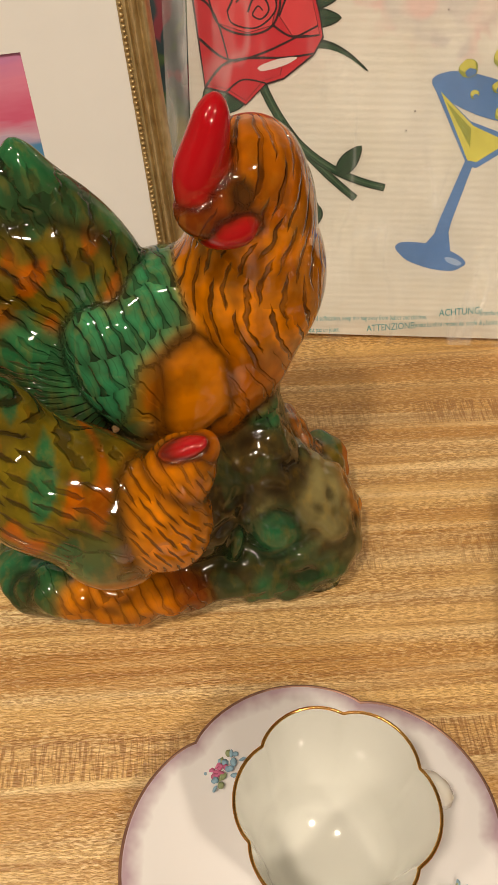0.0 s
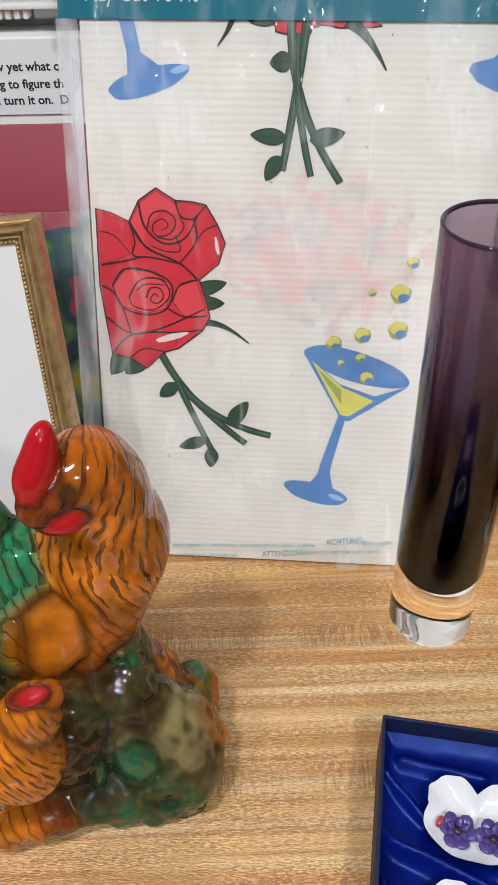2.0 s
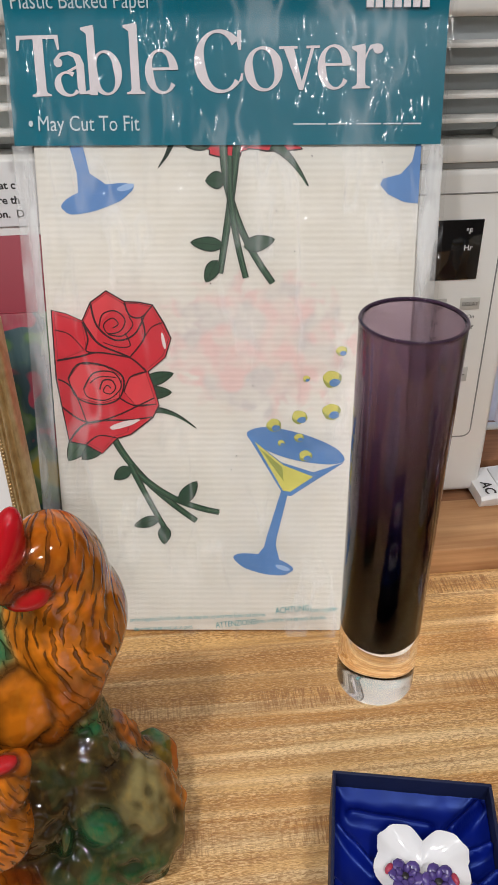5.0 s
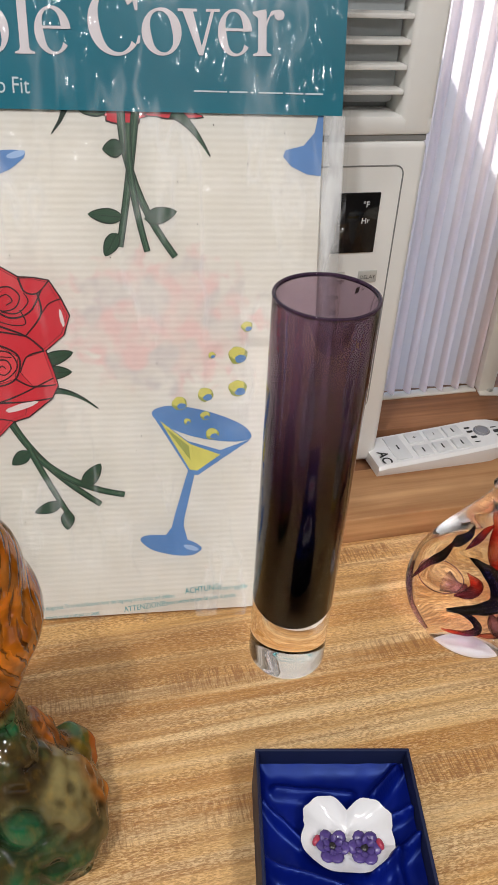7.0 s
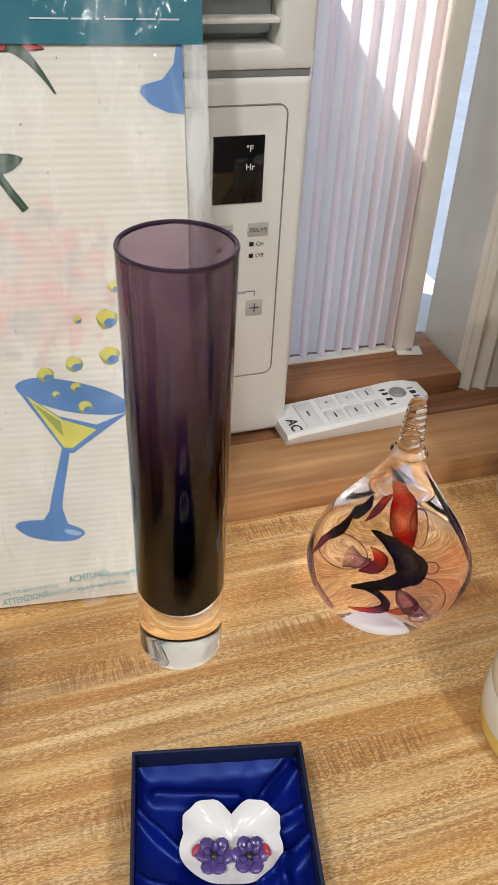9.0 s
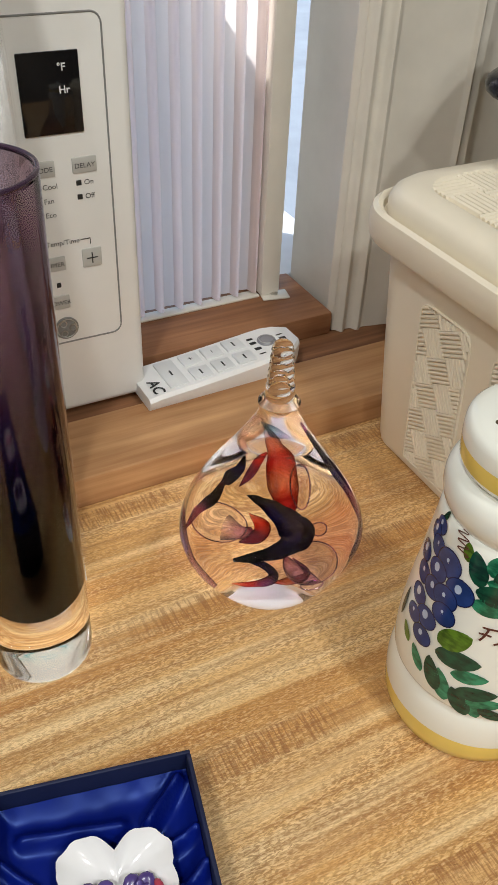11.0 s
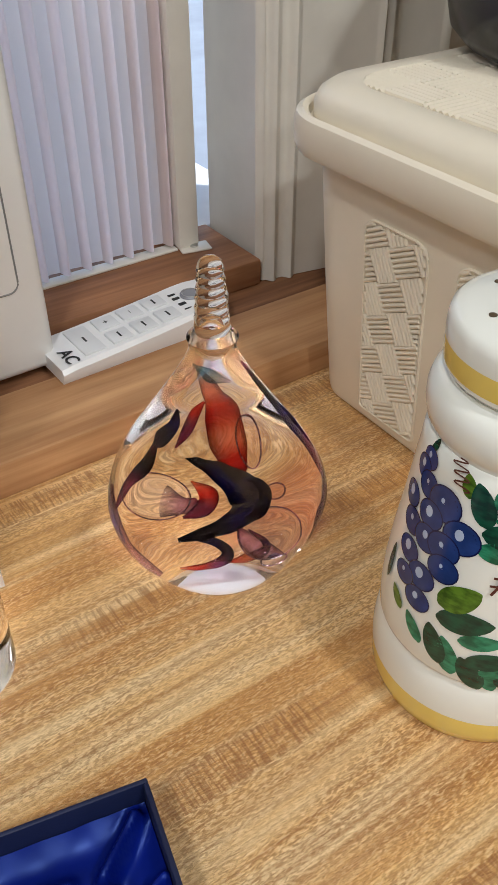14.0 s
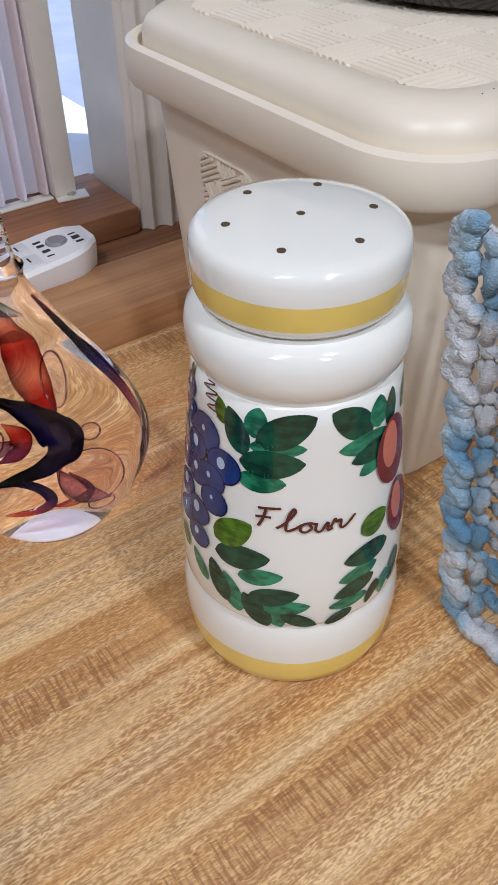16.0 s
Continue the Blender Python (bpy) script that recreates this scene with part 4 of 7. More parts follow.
# sprays above, then below the word
for row in (((102, 532, 92, 466, 26, 2), (142, 590, 110, 482, 42, 0), (156, 546, 166, 468, 38, 1), (150, 566, 252, 564, 30, 1), (162, 556, 268, 487, 52, 0), (132, 638, 217, 640, 38, 1), (134, 603, 250, 597, 48, 0)),
            ((368, 542, 294, 480, 50, 0), (379, 542, 381, 461, 40, 1), (400, 552, 406, 457, 32, 0), (424, 534, 434, 448, 20, 1), (400, 561, 306, 576, 36, 1), (388, 600, 344, 636, 30, 1), (400, 574, 329, 606, 36, 0)),
            ((86, 850, 60, 798, 26, 1), (142, 888, 116, 814, 36, 1), (120, 874, 93, 798, 36, 0), (216, 907, 188, 864, 26, 1), (192, 908, 150, 844, 38, 0), (140, 813, 217, 804, 34, 1), (184, 869, 264, 861, 34, 1), (100, 781, 194, 774, 48, 0), (158, 851, 245, 837, 40, 0), (213, 880, 276, 903, 28, 0), (98, 756, 160, 720, 50, 2)),
            ((414, 798, 404, 862, 32, 0), (396, 828, 387, 876, 24, 1), (379, 838, 361, 882, 20, 0), (431, 776, 433, 832, 16, 1), (376, 799, 310, 821, 32, 1), (361, 855, 295, 869, 28, 1), (394, 767, 318, 786, 44, 0), (371, 821, 303, 851, 36, 0), (336, 879, 290, 903, 24, 0), (348, 742, 392, 710, 46, 2)),
            ((24, 772, 30, 700, 16, 0), (52, 806, 38, 768, 22, 2), (36, 470, 44, 410, 14, 0))):
    for args in row:
        brush_leaf(*args)
# grapes, each with a pale dab
for k, (x, y, r) in enumerate(((38, 482, 17), (34, 512, 18), (44, 546, 20), (31, 590, 20), (70, 568, 27), (56, 606, 22), (38, 640, 21), (59, 655, 22), (106, 626, 26), (84, 658, 24), (43, 690, 20), (92, 696, 22), (66, 724, 22), (46, 734, 18), (69, 766, 20))):
    c = spot(x, y)
    wr.dot(*c, r * 0.000325, 3, r * 0.000295)
    wr.dot(*c, r * 0.000300, 8, r * 0.000270)
    q = 0.34 + 0.16 * math.sin(2.7 * k)
    wr.dot(c.x - 0.0009, c.y + 0.0012, r * 0.000190 * q, 4, r * 0.000250 * q)
# tendril
wr.line([spot(76 + 12 * math.sin(k * 0.62) + 0.4 * k, 425 + 2.6 * k) for k in range(36)], 0.0007, 7)
# plums
for x, y, rx, rz in ((404, 606, 34, 60), (414, 716, 26, 52)):
    c = spot(x, y)
    wr.dot(*c, rx * 0.00030, 5, rz * 0.00025)
    wr.dot(c.x - 0.0016, c.y + 0.0030, rx * 0.00015, 6, rz * 0.00017)
# the word, as handwriting
U_ = 0.0044
sx, sz = -0.0122, 0.0985
strokes = [[(0.2, 1.9), (1.2, 2.05), (2.4, 2.25)], [(1.0, 2.0), (0.75, 1.0), (0.3, 0.0)], [(0.0, 0.95), (0.7, 1.1), (1.5, 1.15)],
           [(2.0, 0.15), (2.9, 0.9), (3.7, 2.0), (3.5, 2.3), (3.0, 1.2), (2.9, 0.1), (3.5, 0.2), (4.3, 0.75)],
           [(4.9, 0.95), (4.3, 0.7), (4.2, 0.15), (4.7, 0.0), (5.2, 0.4), (5.0, 0.95), (5.6, 0.8)],
           [(5.7, 0.95), (5.6, 0.2), (6.1, 0.05), (6.7, 0.9), (6.75, 0.1), (7.2, 0.3)],
           [(7.0, 0.3), (7.42, 1.15), (7.55, 0.85), (8.0, 0.95), (8.0, 0.2), (8.5, 0.25), (9.5, 1.2)]]
for st in strokes:
    wr.line([(sx + p.x * U_ * 0.87, sz + p.y * U_ - 0.00026 * p.x) for p in script(st)], 0.0011, 7)
part("painted_decoration", wr.bm, INKS, flour, "painted blue grapes, red plums, green leaves and brown word", angle=80)

# ---- packaged table cover, leaning against the air conditioner ----
PU, PV, PN = Vector((0.99333915, -0.11522734, 0)), Vector((0.02990079, 0.25776546, 0.96574474)), Vector((-0.1112802, -0.95931206, 0.25949391))
PACK = Matrix(((PU.x, PV.x, PN.x, 0), (PU.y, PV.y, PN.y, 0.434), (PU.z, PV.z, PN.z, 0), (0, 0, 0, 1)))
cover = thing("packaged_table_cover", PACK, "folded rose-print paper table cover in a clear bag with teal header", "table cover")


def lift_at(v):
    """The pack bends upright towards its top."""
    return max(0.0, v - 0.445) * 0.27


def slab(u0, u1, v0, v1, front, back, nu=10, nv=40, wave=0.0, seed=1, follow=True, closed=True):
    bm = bmesh.new()
    rnd = random.Random(seed)
    off = Vector((rnd.uniform(0, 9), rnd.uniform(0, 9), 0))
    grids = []
    for side in (front, back):
        g = []
        for j in range(nv + 1):
            row = []
            for i in range(nu + 1):
                u, v = u0 + (u1 - u0) * i / nu, v0 + (v1 - v0) * j / nv
                z = side + (lift_at(v) if follow else 0)
                if wave:
                    z += wave * noise.noise(Vector((u * 26, v * 13, 0)) + off) + 0.5 * wave * noise.noise(Vector((u * 70, v * 22, 3)) + off)
                row.append(bm.verts.new((u, v, z)))
            g.append(row)
        grids.append(g)
    f, b = grids
    for j in range(nv):
        for i in range(nu):
            bm.faces.new((f[j][i], f[j][i + 1], f[j + 1][i + 1], f[j + 1][i]))
            bm.faces.new((b[j][i], b[j + 1][i], b[j + 1][i + 1], b[j][i + 1]))
    for j in range(nv if closed else 0):
        bm.faces.new((f[j][0], f[j + 1][0], b[j + 1][0], b[j][0]))
        bm.faces.new((f[j][nu], b[j][nu], b[j + 1][nu], f[j + 1][nu]))
    for i in range(nu if closed else 0):
        bm.faces.new((f[0][i], b[0][i], b[0][i + 1], f[0][i + 1]))
        bm.faces.new((f[nv][i], f[nv][i + 1], b[nv][i + 1], b[nv][i]))
    return bm


def embossed_paper():
    m = Mat("cream_embossed_paper", (0.78, 0.74, 0.66), 0.62)
    c = m.coord()
    n = m.noise(c, 30, 4)
    w = m.node("TexWave", {"Vector": c, "Scale": 72.0, "Distortion": 0.35, "Detail": 1.0}, bands="Y")
    w2 = m.node("TexWave", {"Vector": c, "Scale": 110.0, "Distortion": 0.6}, bands="X")
    h = m.math("ADD", w.outputs["Fac"], m.math("MULTIPLY", w2.outputs["Fac"], 0.10))
    col = m.ramp(n, [(0.3, (0.73, 0.685, 0.60)), (0.7, (0.80, 0.76, 0.69))])
    # pink roses of the layer below show faintly through
    off = m.node("VectorMath", {0: c, 1: (-0.130, -0.232, 0.0)}, operation="ADD").outputs[0]
    far = m.node("VectorMath", {0: m.node("VectorMath", {0: off, 1: (14.0, 19.0, 0.0)}, operation="MULTIPLY").outputs[0]}, operation="LENGTH").outputs["Value"]
    bl = m.node("TexNoise", {"Vector": c, "Scale": 75.0, "Detail": 3.0, "Distortion": 0.6}).outputs[0]
    near = m.ramp(m.math("ADD", far, m.math("MULTIPLY", m.math("SUBTRACT", bl, 0.5), 1.6)), [(0.75, (1, 1, 1)), (1.05, (0, 0, 0))])
    patchy = m.ramp(m.noise(c, 60, 2), [(0.40, (0.35,) * 3), (0.6, (1, 1, 1))])
    tint = m.ramp(m.noise(c, 34, 1), [(0.42, (0.60, 0.55, 0.53)), (0.52, (0.78, 0.52, 0.49))])
    col = m.mix(m.math("MULTIPLY", m.math("MULTIPLY", near, patchy), 0.75), col, tint)
    m.color(m.mix(m.math("MULTIPLY", h, 0.055), col, (0.60, 0.54, 0.45)))
    m.bump(h, 0.25, 0.0004)
    return m.m


MAT_PAPER = embossed_paper()
MAT_TEAL = speckled("teal_card", (0.0, 0.145, 0.205), 0.35, 0.08, 30, 0.03)
part("folded_paper", slab(-0.0195, 0.2365, 0.004, 0.40, 0.0, -0.006, 12, 24, 0.0), MAT_PAPER, cover, "cream embossed paper table cover")
part("paper_fold", slab(-0.0190, 0.0005, 0.010, 0.395, 0.00022, 0.0000, 3, 12, 0.0), MAT_PAPER, cover, "turned-in side fold of the paper")
part("header_card", slab(-0.0315, 0.2485, 0.3665, 0.482, 0.0022, 0.0012, 4, 24), MAT_TEAL, cover, "teal header card")
bag = part("clear_bag", slab(-0.0325, 0.2530, 0.001, 0.486, 0.0062, -0.0066, 70, 120, 0.0026, 5, closed=False), film_plastic("clear_bag_film"), cover, "wrinkled clear plastic bag")
bag.visible_shadow = False


def hazy_film():
    """Folded double film along the bag's sides: milky, with glossy creases."""
    m = Mat("milky_folded_film", (0.86, 0.86, 0.85), 0.22)
    v = m.coord((1, 0.2, 1), (0, 0, 0.06))
    n = m.noise(v, 60, 3)
    alpha = m.ramp(n, [(0.34, (0.06,) * 3), (0.50, (0.17,) * 3), (0.64, (0.42,) * 3)])
    m.nt.links.new(alpha, m.b.inputs["Alpha"])
    m.bump(n, 0.8, 0.004)
    return m.m


MAT_HAZE = hazy_film()
for u0, u1, sd in ((0.2370, 0.2505, 3), (-0.0330, -0.0200, 4)):
    fold = part("bag_side_fold", slab(u0, u1, 0.002, 0.3663, 0.0030, 0.0022, 6, 60, 0.0012, sd), MAT_HAZE, cover, "milky folded side of the bag")
    fold.visible_shadow = False

INK_RED = speckled("print_red", (0.62, 0.030, 0.045), 0.5, 0.10, 60, 0)
INK_RED2 = speckled("print_red_light", (0.70, 0.065, 0.075), 0.5, 0.12, 60, 0)
INK_DARK = Mat("print_line_dark", (0.035, 0.010, 0.012), 0.6).m
INK_GREEN = speckled("print_green", (0.030, 0.075, 0.040), 0.5, 0.25, 60, 0)
INK_GREEN2 = speckled("print_green_light", (0.075, 0.14, 0.08), 0.5, 0.2, 60, 0)
INK_BLACKGREEN = Mat("print_line_green", (0.012, 0.025, 0.015), 0.6).m
INK_BLUE = speckled("print_blue", (0.12, 0.25, 0.52), 0.5, 0.18, 60, 0)
INK_BLUE2 = speckled("print_blue_light", (0.36, 0.50, 0.74), 0.5, 0.1, 60, 0)
INK_YELLOW = speckled("print_yellow", (0.68, 0.62, 0.14), 0.5, 0.18, 60, 0)
INK_OLIVE = speckled("print_olive", (0.36, 0.38, 0.09), 0.5, 0.2, 60, 0)
INK_PINK = speckled("print_pale_pink", (0.74, 0.55, 0.50), 0.62, 0.05, 40, 0)
INK_PALEBLUE = speckled("print_pale_blue", (0.66, 0.66, 0.66), 0.62, 0.03, 40, 0)
INK_WHITE = Mat("print_white", (0.80, 0.72, 0.68), 0.5).m
PINKS = [INK_RED, INK_RED2, INK_DARK, INK_GREEN, INK_GREEN2, INK_BLACKGREEN, INK_BLUE, INK_BLUE2, INK_YELLOW, INK_OLIVE, INK_PINK, INK_PALEBLUE, INK_WHITE]
RED, RED2, DARK, GRN, GRN2, BGRN, BLU, BLU2, YEL, OLV, PNK, PBL, WHT = range(13)


def petal(p, cx, cy, rx, ry, rot, ink=RED, seed=0, edge=0.0011):
    p.blob(cx, cy, rx + edge, ry + edge, rot, DARK, 0.24, seed)
    p.blob(cx, cy, rx, ry, rot, ink, 0.24, seed)


def stem(p, pts, w0=0.0042, w1=0.0034):
    pts = bez(*pts, 10) if len(pts) == 3 else [Vector((*q, 0)) for q in pts]
    p.strip(pts, w0 + 0.0012, w1 + 0.0012, BGRN)
    p.strip(pts, w0, w1, GRN)
    p.strip([Vector((q[0] + 0.0004, q[1], 0)) for q in pts], w0 * 0.25, w1 * 0.25, GRN2)


def P3(u, v):
    return (u, v, 0)


# the big double rose with its spray
p = Print(PINKS)
for a in ((0.045, 0.205, 0.0685, 0.2125, 0.0085), (0.045, 0.198, 0.0670, 0.1985, 0.0085)):
    p.leaf(*a, GRN, BGRN)
p.strip(bez(P3(0.045, 0.182), P3(0.060, 0.192), P3(0.0835, 0.1715)), 0.0062, 0.0008, BGRN)
p.strip(bez(P3(0.046, 0.182), P3(0.060, 0.190), P3(0.0820, 0.1722)), 0.0045, 0.0004, GRN)
p.leaf(0.004, 0.168, -0.012, 0.146, 0.014, GRN2, BGRN)
p.leaf(0.014, 0.160, -0.002, 0.147, 0.010, GRN, BGRN)
stem(p, (P3(0.022, 0.166), P3(0.036, 0.132), P3(0.082, 0.098)))
stem(p, (P3(0.036, 0.140), P3(0.060, 0.112), P3(0.0995, 0.1050)))
stem(p, (P3(0.034, 0.143), P3(0.046, 0.115), P3(0.060, 0.088)), 0.0034, 0.003)
p.leaf(0.070, 0.112, 0.0835, 0.1300, 0.0095, GRN, BGRN)
p.leaf(0.054, 0.100, 0.0345, 0.0935, 0.0075, GRN, BGRN)
p.leaf(0.058, 0.094, 0.0570, 0.0785, 0.0085, GRN, BGRN)
p.leaf(0.034, 0.141, 0.0215, 0.1315, 0.0085, GRN, BGRN)


def rose(x, y):
    """Drawing grid of the double rose, y down, onto the paper."""
    return (-0.0157 + 0.00034 * (x - 55) - 0.000012 * (y - 362), 0.2575 - 0.000356 * (y - 362) + 0.00001 * (x - 55))


def red_shape(pts, ink, edge=0.0):
    flat = [Vector((*rose(*q), 0)) for q in pts]
    if edge:
        mid = sum(flat, Vector()) / len(flat)
        p.poly([q + (q - mid).normalized() * edge for q in flat], DARK)
    p.poly(flat, ink)


red_shape([(55, 362), (86, 370), (118, 385), (135, 350), (168, 328), (205, 350), (234, 352), (262, 358), (284, 392), (300, 425), (288, 462), (252, 490), (266, 528), (275, 560), (262, 585), (215, 620), (185, 628), (152, 660), (118, 640), (82, 632), (70, 560), (60, 500)], RED, 0.0011)
for k, shape_pts in enumerate((((205, 352), (234, 354), (260, 361), (296, 425), (284, 458), (250, 486), (215, 460), (243, 420), (240, 380)), ((120, 386), (137, 353), (168, 332), (203, 353), (215, 375), (180, 366), (150, 392), (146, 424)),
                               ((60, 368), (116, 387), (124, 440), (64, 462)), ((84, 500), (110, 471), (160, 476), (198, 500), (190, 543), (150, 553), (100, 538)), ((86, 628), (110, 602), (150, 592), (213, 592), (208, 616), (180, 624), (152, 654), (120, 636)), ((202, 530), (215, 502), (248, 492), (270, 558), (225, 558)))):
    red_shape(shape_pts, RED2 if k % 2 else RED, 0.0004)
for st, w in ((((118, 385), (150, 430), (215, 460), (250, 490)), 0.0016), (((135, 350), (148, 395), (185, 424), (225, 414), (248, 374)), 0.0015), (((205, 350), (216, 376), (240, 380), (262, 358)), 0.0013), (((118, 385), (128, 420), (124, 444), (150, 448)), 0.0013), (((240, 380), (246, 420), (215, 460)), 0.0014),
              (((152, 396), (160, 372), (186, 366), (206, 384), (196, 406), (170, 410), (162, 392), (180, 380), (192, 392), (180, 400)), 0.0010), (((170, 412), (200, 416), (222, 396), (214, 378)), 0.0010), (((206, 410), (216, 436), (190, 438), (160, 428)), 0.0009),
              (((62, 462), (110, 455), (150, 448), (215, 460)), 0.0015), (((84, 500), (108, 470), (160, 475), (200, 500), (192, 543), (150, 556), (102, 540), (84, 500)), 0.0014), (((116, 522), (138, 490), (180, 490), (196, 520), (166, 546), (126, 540), (116, 522)), 0.0011), (((150, 524), (158, 506), (176, 506), (184, 522), (172, 534), (158, 528), (166, 516), (174, 522)), 0.0011),
              (((130, 510), (150, 498), (186, 500)), 0.0009), (((70, 560), (120, 592), (180, 582), (266, 545)), 0.0014), (((82, 632), (110, 600), (150, 590), (215, 590), (262, 585)), 0.0014), (((192, 543), (225, 560), (270, 558)), 0.0012), (((250, 490), (216, 500), (202, 530)), 0.0012), (((62, 500), (84, 512), (102, 540), (120, 592)), 0.0012), (((118, 640), (146, 622), (185, 628)), 0.0011), (((60, 400), (90, 410), (118, 440)), 0.0008), (((284, 392), (262, 400), (246, 420)), 0.0008)):
    p.strip(script([Vector((*rose(*q), 0)) for q in st], 6), w, w * 0.7, DARK)
p.blob(0.031, 0.1745, 0.0115, 0.0022, 16, WHT, 0.1, 4)
p.blob(0.062, 0.236, 0.0012, 0.006, 10, WHT, 0.1, 5)
p.done("printed_rose", cover, "printed red double rose with dark outlines")

# hanging rose stems under the header
p = Print(PINKS)
petal(p, 0.108, 0.3645, 0.014, 0.0050, 0, RED, 31)
petal(p, 0.140, 0.3660, 0.016, 0.0030, 0, RED, 33)
p.leaf(0.098, 0.367, 0.080, 0.3665, 0.006, GRN, BGRN)
p.strip([P3(0.0725, 0.369), P3(0.068, 0.360), P3(0.0625, 0.3525)], 0.0040, 0.0006, BGRN)
p.strip(bez(P3(0.138, 0.367), P3(0.150, 0.362), P3(0.1625, 0.3405)), 0.0085, 0.0010, BGRN)
p.strip(bez(P3(0.139, 0.367), P3(0.150, 0.362), P3(0.1610, 0.3420)), 0.0060, 0.0006, GRN)
stem(p, (P3(0.115, 0.367), P3(0.111, 0.330), P3(0.1025, 0.283)))
stem(p, (P3(0.106, 0.367), P3(0.105, 0.322), P3(0.1390, 0.2765)))
stem(p, (P3(0.110, 0.360), P3(0.108, 0.325), P3(0.1205, 0.2800)), 0.0036, 0.003)
for a in ((0.105, 0.302, 0.0825, 0.3040, 0.0085), (0.101, 0.292, 0.0925, 0.2770, 0.0085), (0.119, 0.301, 0.1405, 0.3060, 0.0095), (0.107, 0.345, 0.0935, 0.3440, 0.0100)):
    p.leaf(*a, GRN, BGRN)
p.done("printed_stems", cover, "printed dark green rose stems")

# cocktail glass with olives
p = Print(PINKS)
p.blob(0.1330, 0.0615, 0.0235, 0.0078, -14, BLU, 0.05, 2)
p.blob(0.1480, 0.0585, 0.0060, 0.0020, -20, BLU2, 0.05, 2)
p.strip([P3(0.1360, 0.064), P3(0.1395, 0.085), P3(0.1500, 0.126)], 0.0100, 0.0052, BLU)
p.poly([(0.1275, 0.068), (0.1460, 0.0625), (0.1415, 0.082), (0.1375, 0.082)], BLU)
p.blob(0.1565, 0.1575, 0.0375, 0.0105, -16, BLU, 0.03, 3)
p.poly([(0.1210, 0.166), (0.1480, 0.119), (0.1535, 0.118), (0.1930, 0.1450), (0.170, 0.1370), (0.146, 0.145)], BLU)
p.poly([(0.1265, 0.1610), (0.1475, 0.1225), (0.1530, 0.1215), (0.1700, 0.1335), (0.1480, 0.1425)], YEL)
p.poly([(0.1300, 0.1560), (0.1480, 0.1300), (0.1470, 0.1410)], OLV)
for k, (u, v, r) in enumerate(((0.1883, 0.2284, 0.0040), (0.1821, 0.2081, 0.0068), (0.1823, 0.1838, 0.0066), (0.1591, 0.1797, 0.0056), (0.1637, 0.2084, 0.0026), (0.1405, 0.1736, 0.0054), (0.1590, 0.1640, 0.0036), (0.1640, 0.1500, 0.0048), (0.1460, 0.1600, 0.0026))):
    p.blob(u, v, r, r * 0.92, 0, OLV, 0.08, k)
    p.blob(u - r * 0.1, v + r * 0.25, r * 0.85, r * 0.62, 10, YEL, 0.1, k)
    p.blob(u + r * 0.28, v - r * 0.38, r * 0.58, r * 0.42, 10, BLU, 0.1, k + 3)
p.done("printed_cocktail_glass", cover, "printed blue cocktail glass with yellow olives")

# glass feet cut off by the header
p = Print(PINKS)
p.blob(0.0200, 0.3330, 0.0255, 0.0075, 16, BLU, 0.06, 4)
p.poly([(0.0080, 0.3330), (0.0330, 0.338), (0.0165, 0.3490), (0.0130, 0.3665), (0.0040, 0.3665), (0.0080, 0.3490)], BLU)
p.blob(0.0400, 0.3400, 0.0060, 0.0020, 15, BLU2, 0.05, 2)
p.done("printed_glass_foot", cover, "printed blue glass foot")
p = Print(PINKS)
p.poly([(0.2365, 0.3665), (0.2330, 0.3665), (0.2310, 0.3560), (0.2240, 0.3480), (0.2120, 0.3450), (0.2105, 0.3410), (0.2160, 0.3350), (0.2270, 0.3300), (0.2365, 0.3290)], BLU)
p.done("printed_glass_foot", cover, "printed blue glass foot")

# specks on the paper
p = Print([INK_DARK])
rnd = random.Random(2)
for k in range(14):
    p.blob(rnd.uniform(0.02, 0.22), rnd.uniform(0.27, 0.36) if k < 9 else rnd.uniform(0.08, 0.3), 0.0004, 0.0006, 0, 0, 0.2, k, 6)
tagged(p.done("specks", cover, "tiny dark specks"), kind="stuff")

# lettering of the header and the bag
MAT_LETTER = speckled("pale_letter", (0.74, 0.66, 0.66), 0.45, 0.14, 25, 0)
MAT_LETTER2 = Mat("white_letter", (0.62, 0.70, 0.72), 0.45).m
HB = 0.0028


def on_header(u, v):
    return Matrix.Translation((u, v, HB + lift_at(v))) @ (pose(0, 0, 0, 15) if v > 0.445 else Matrix())




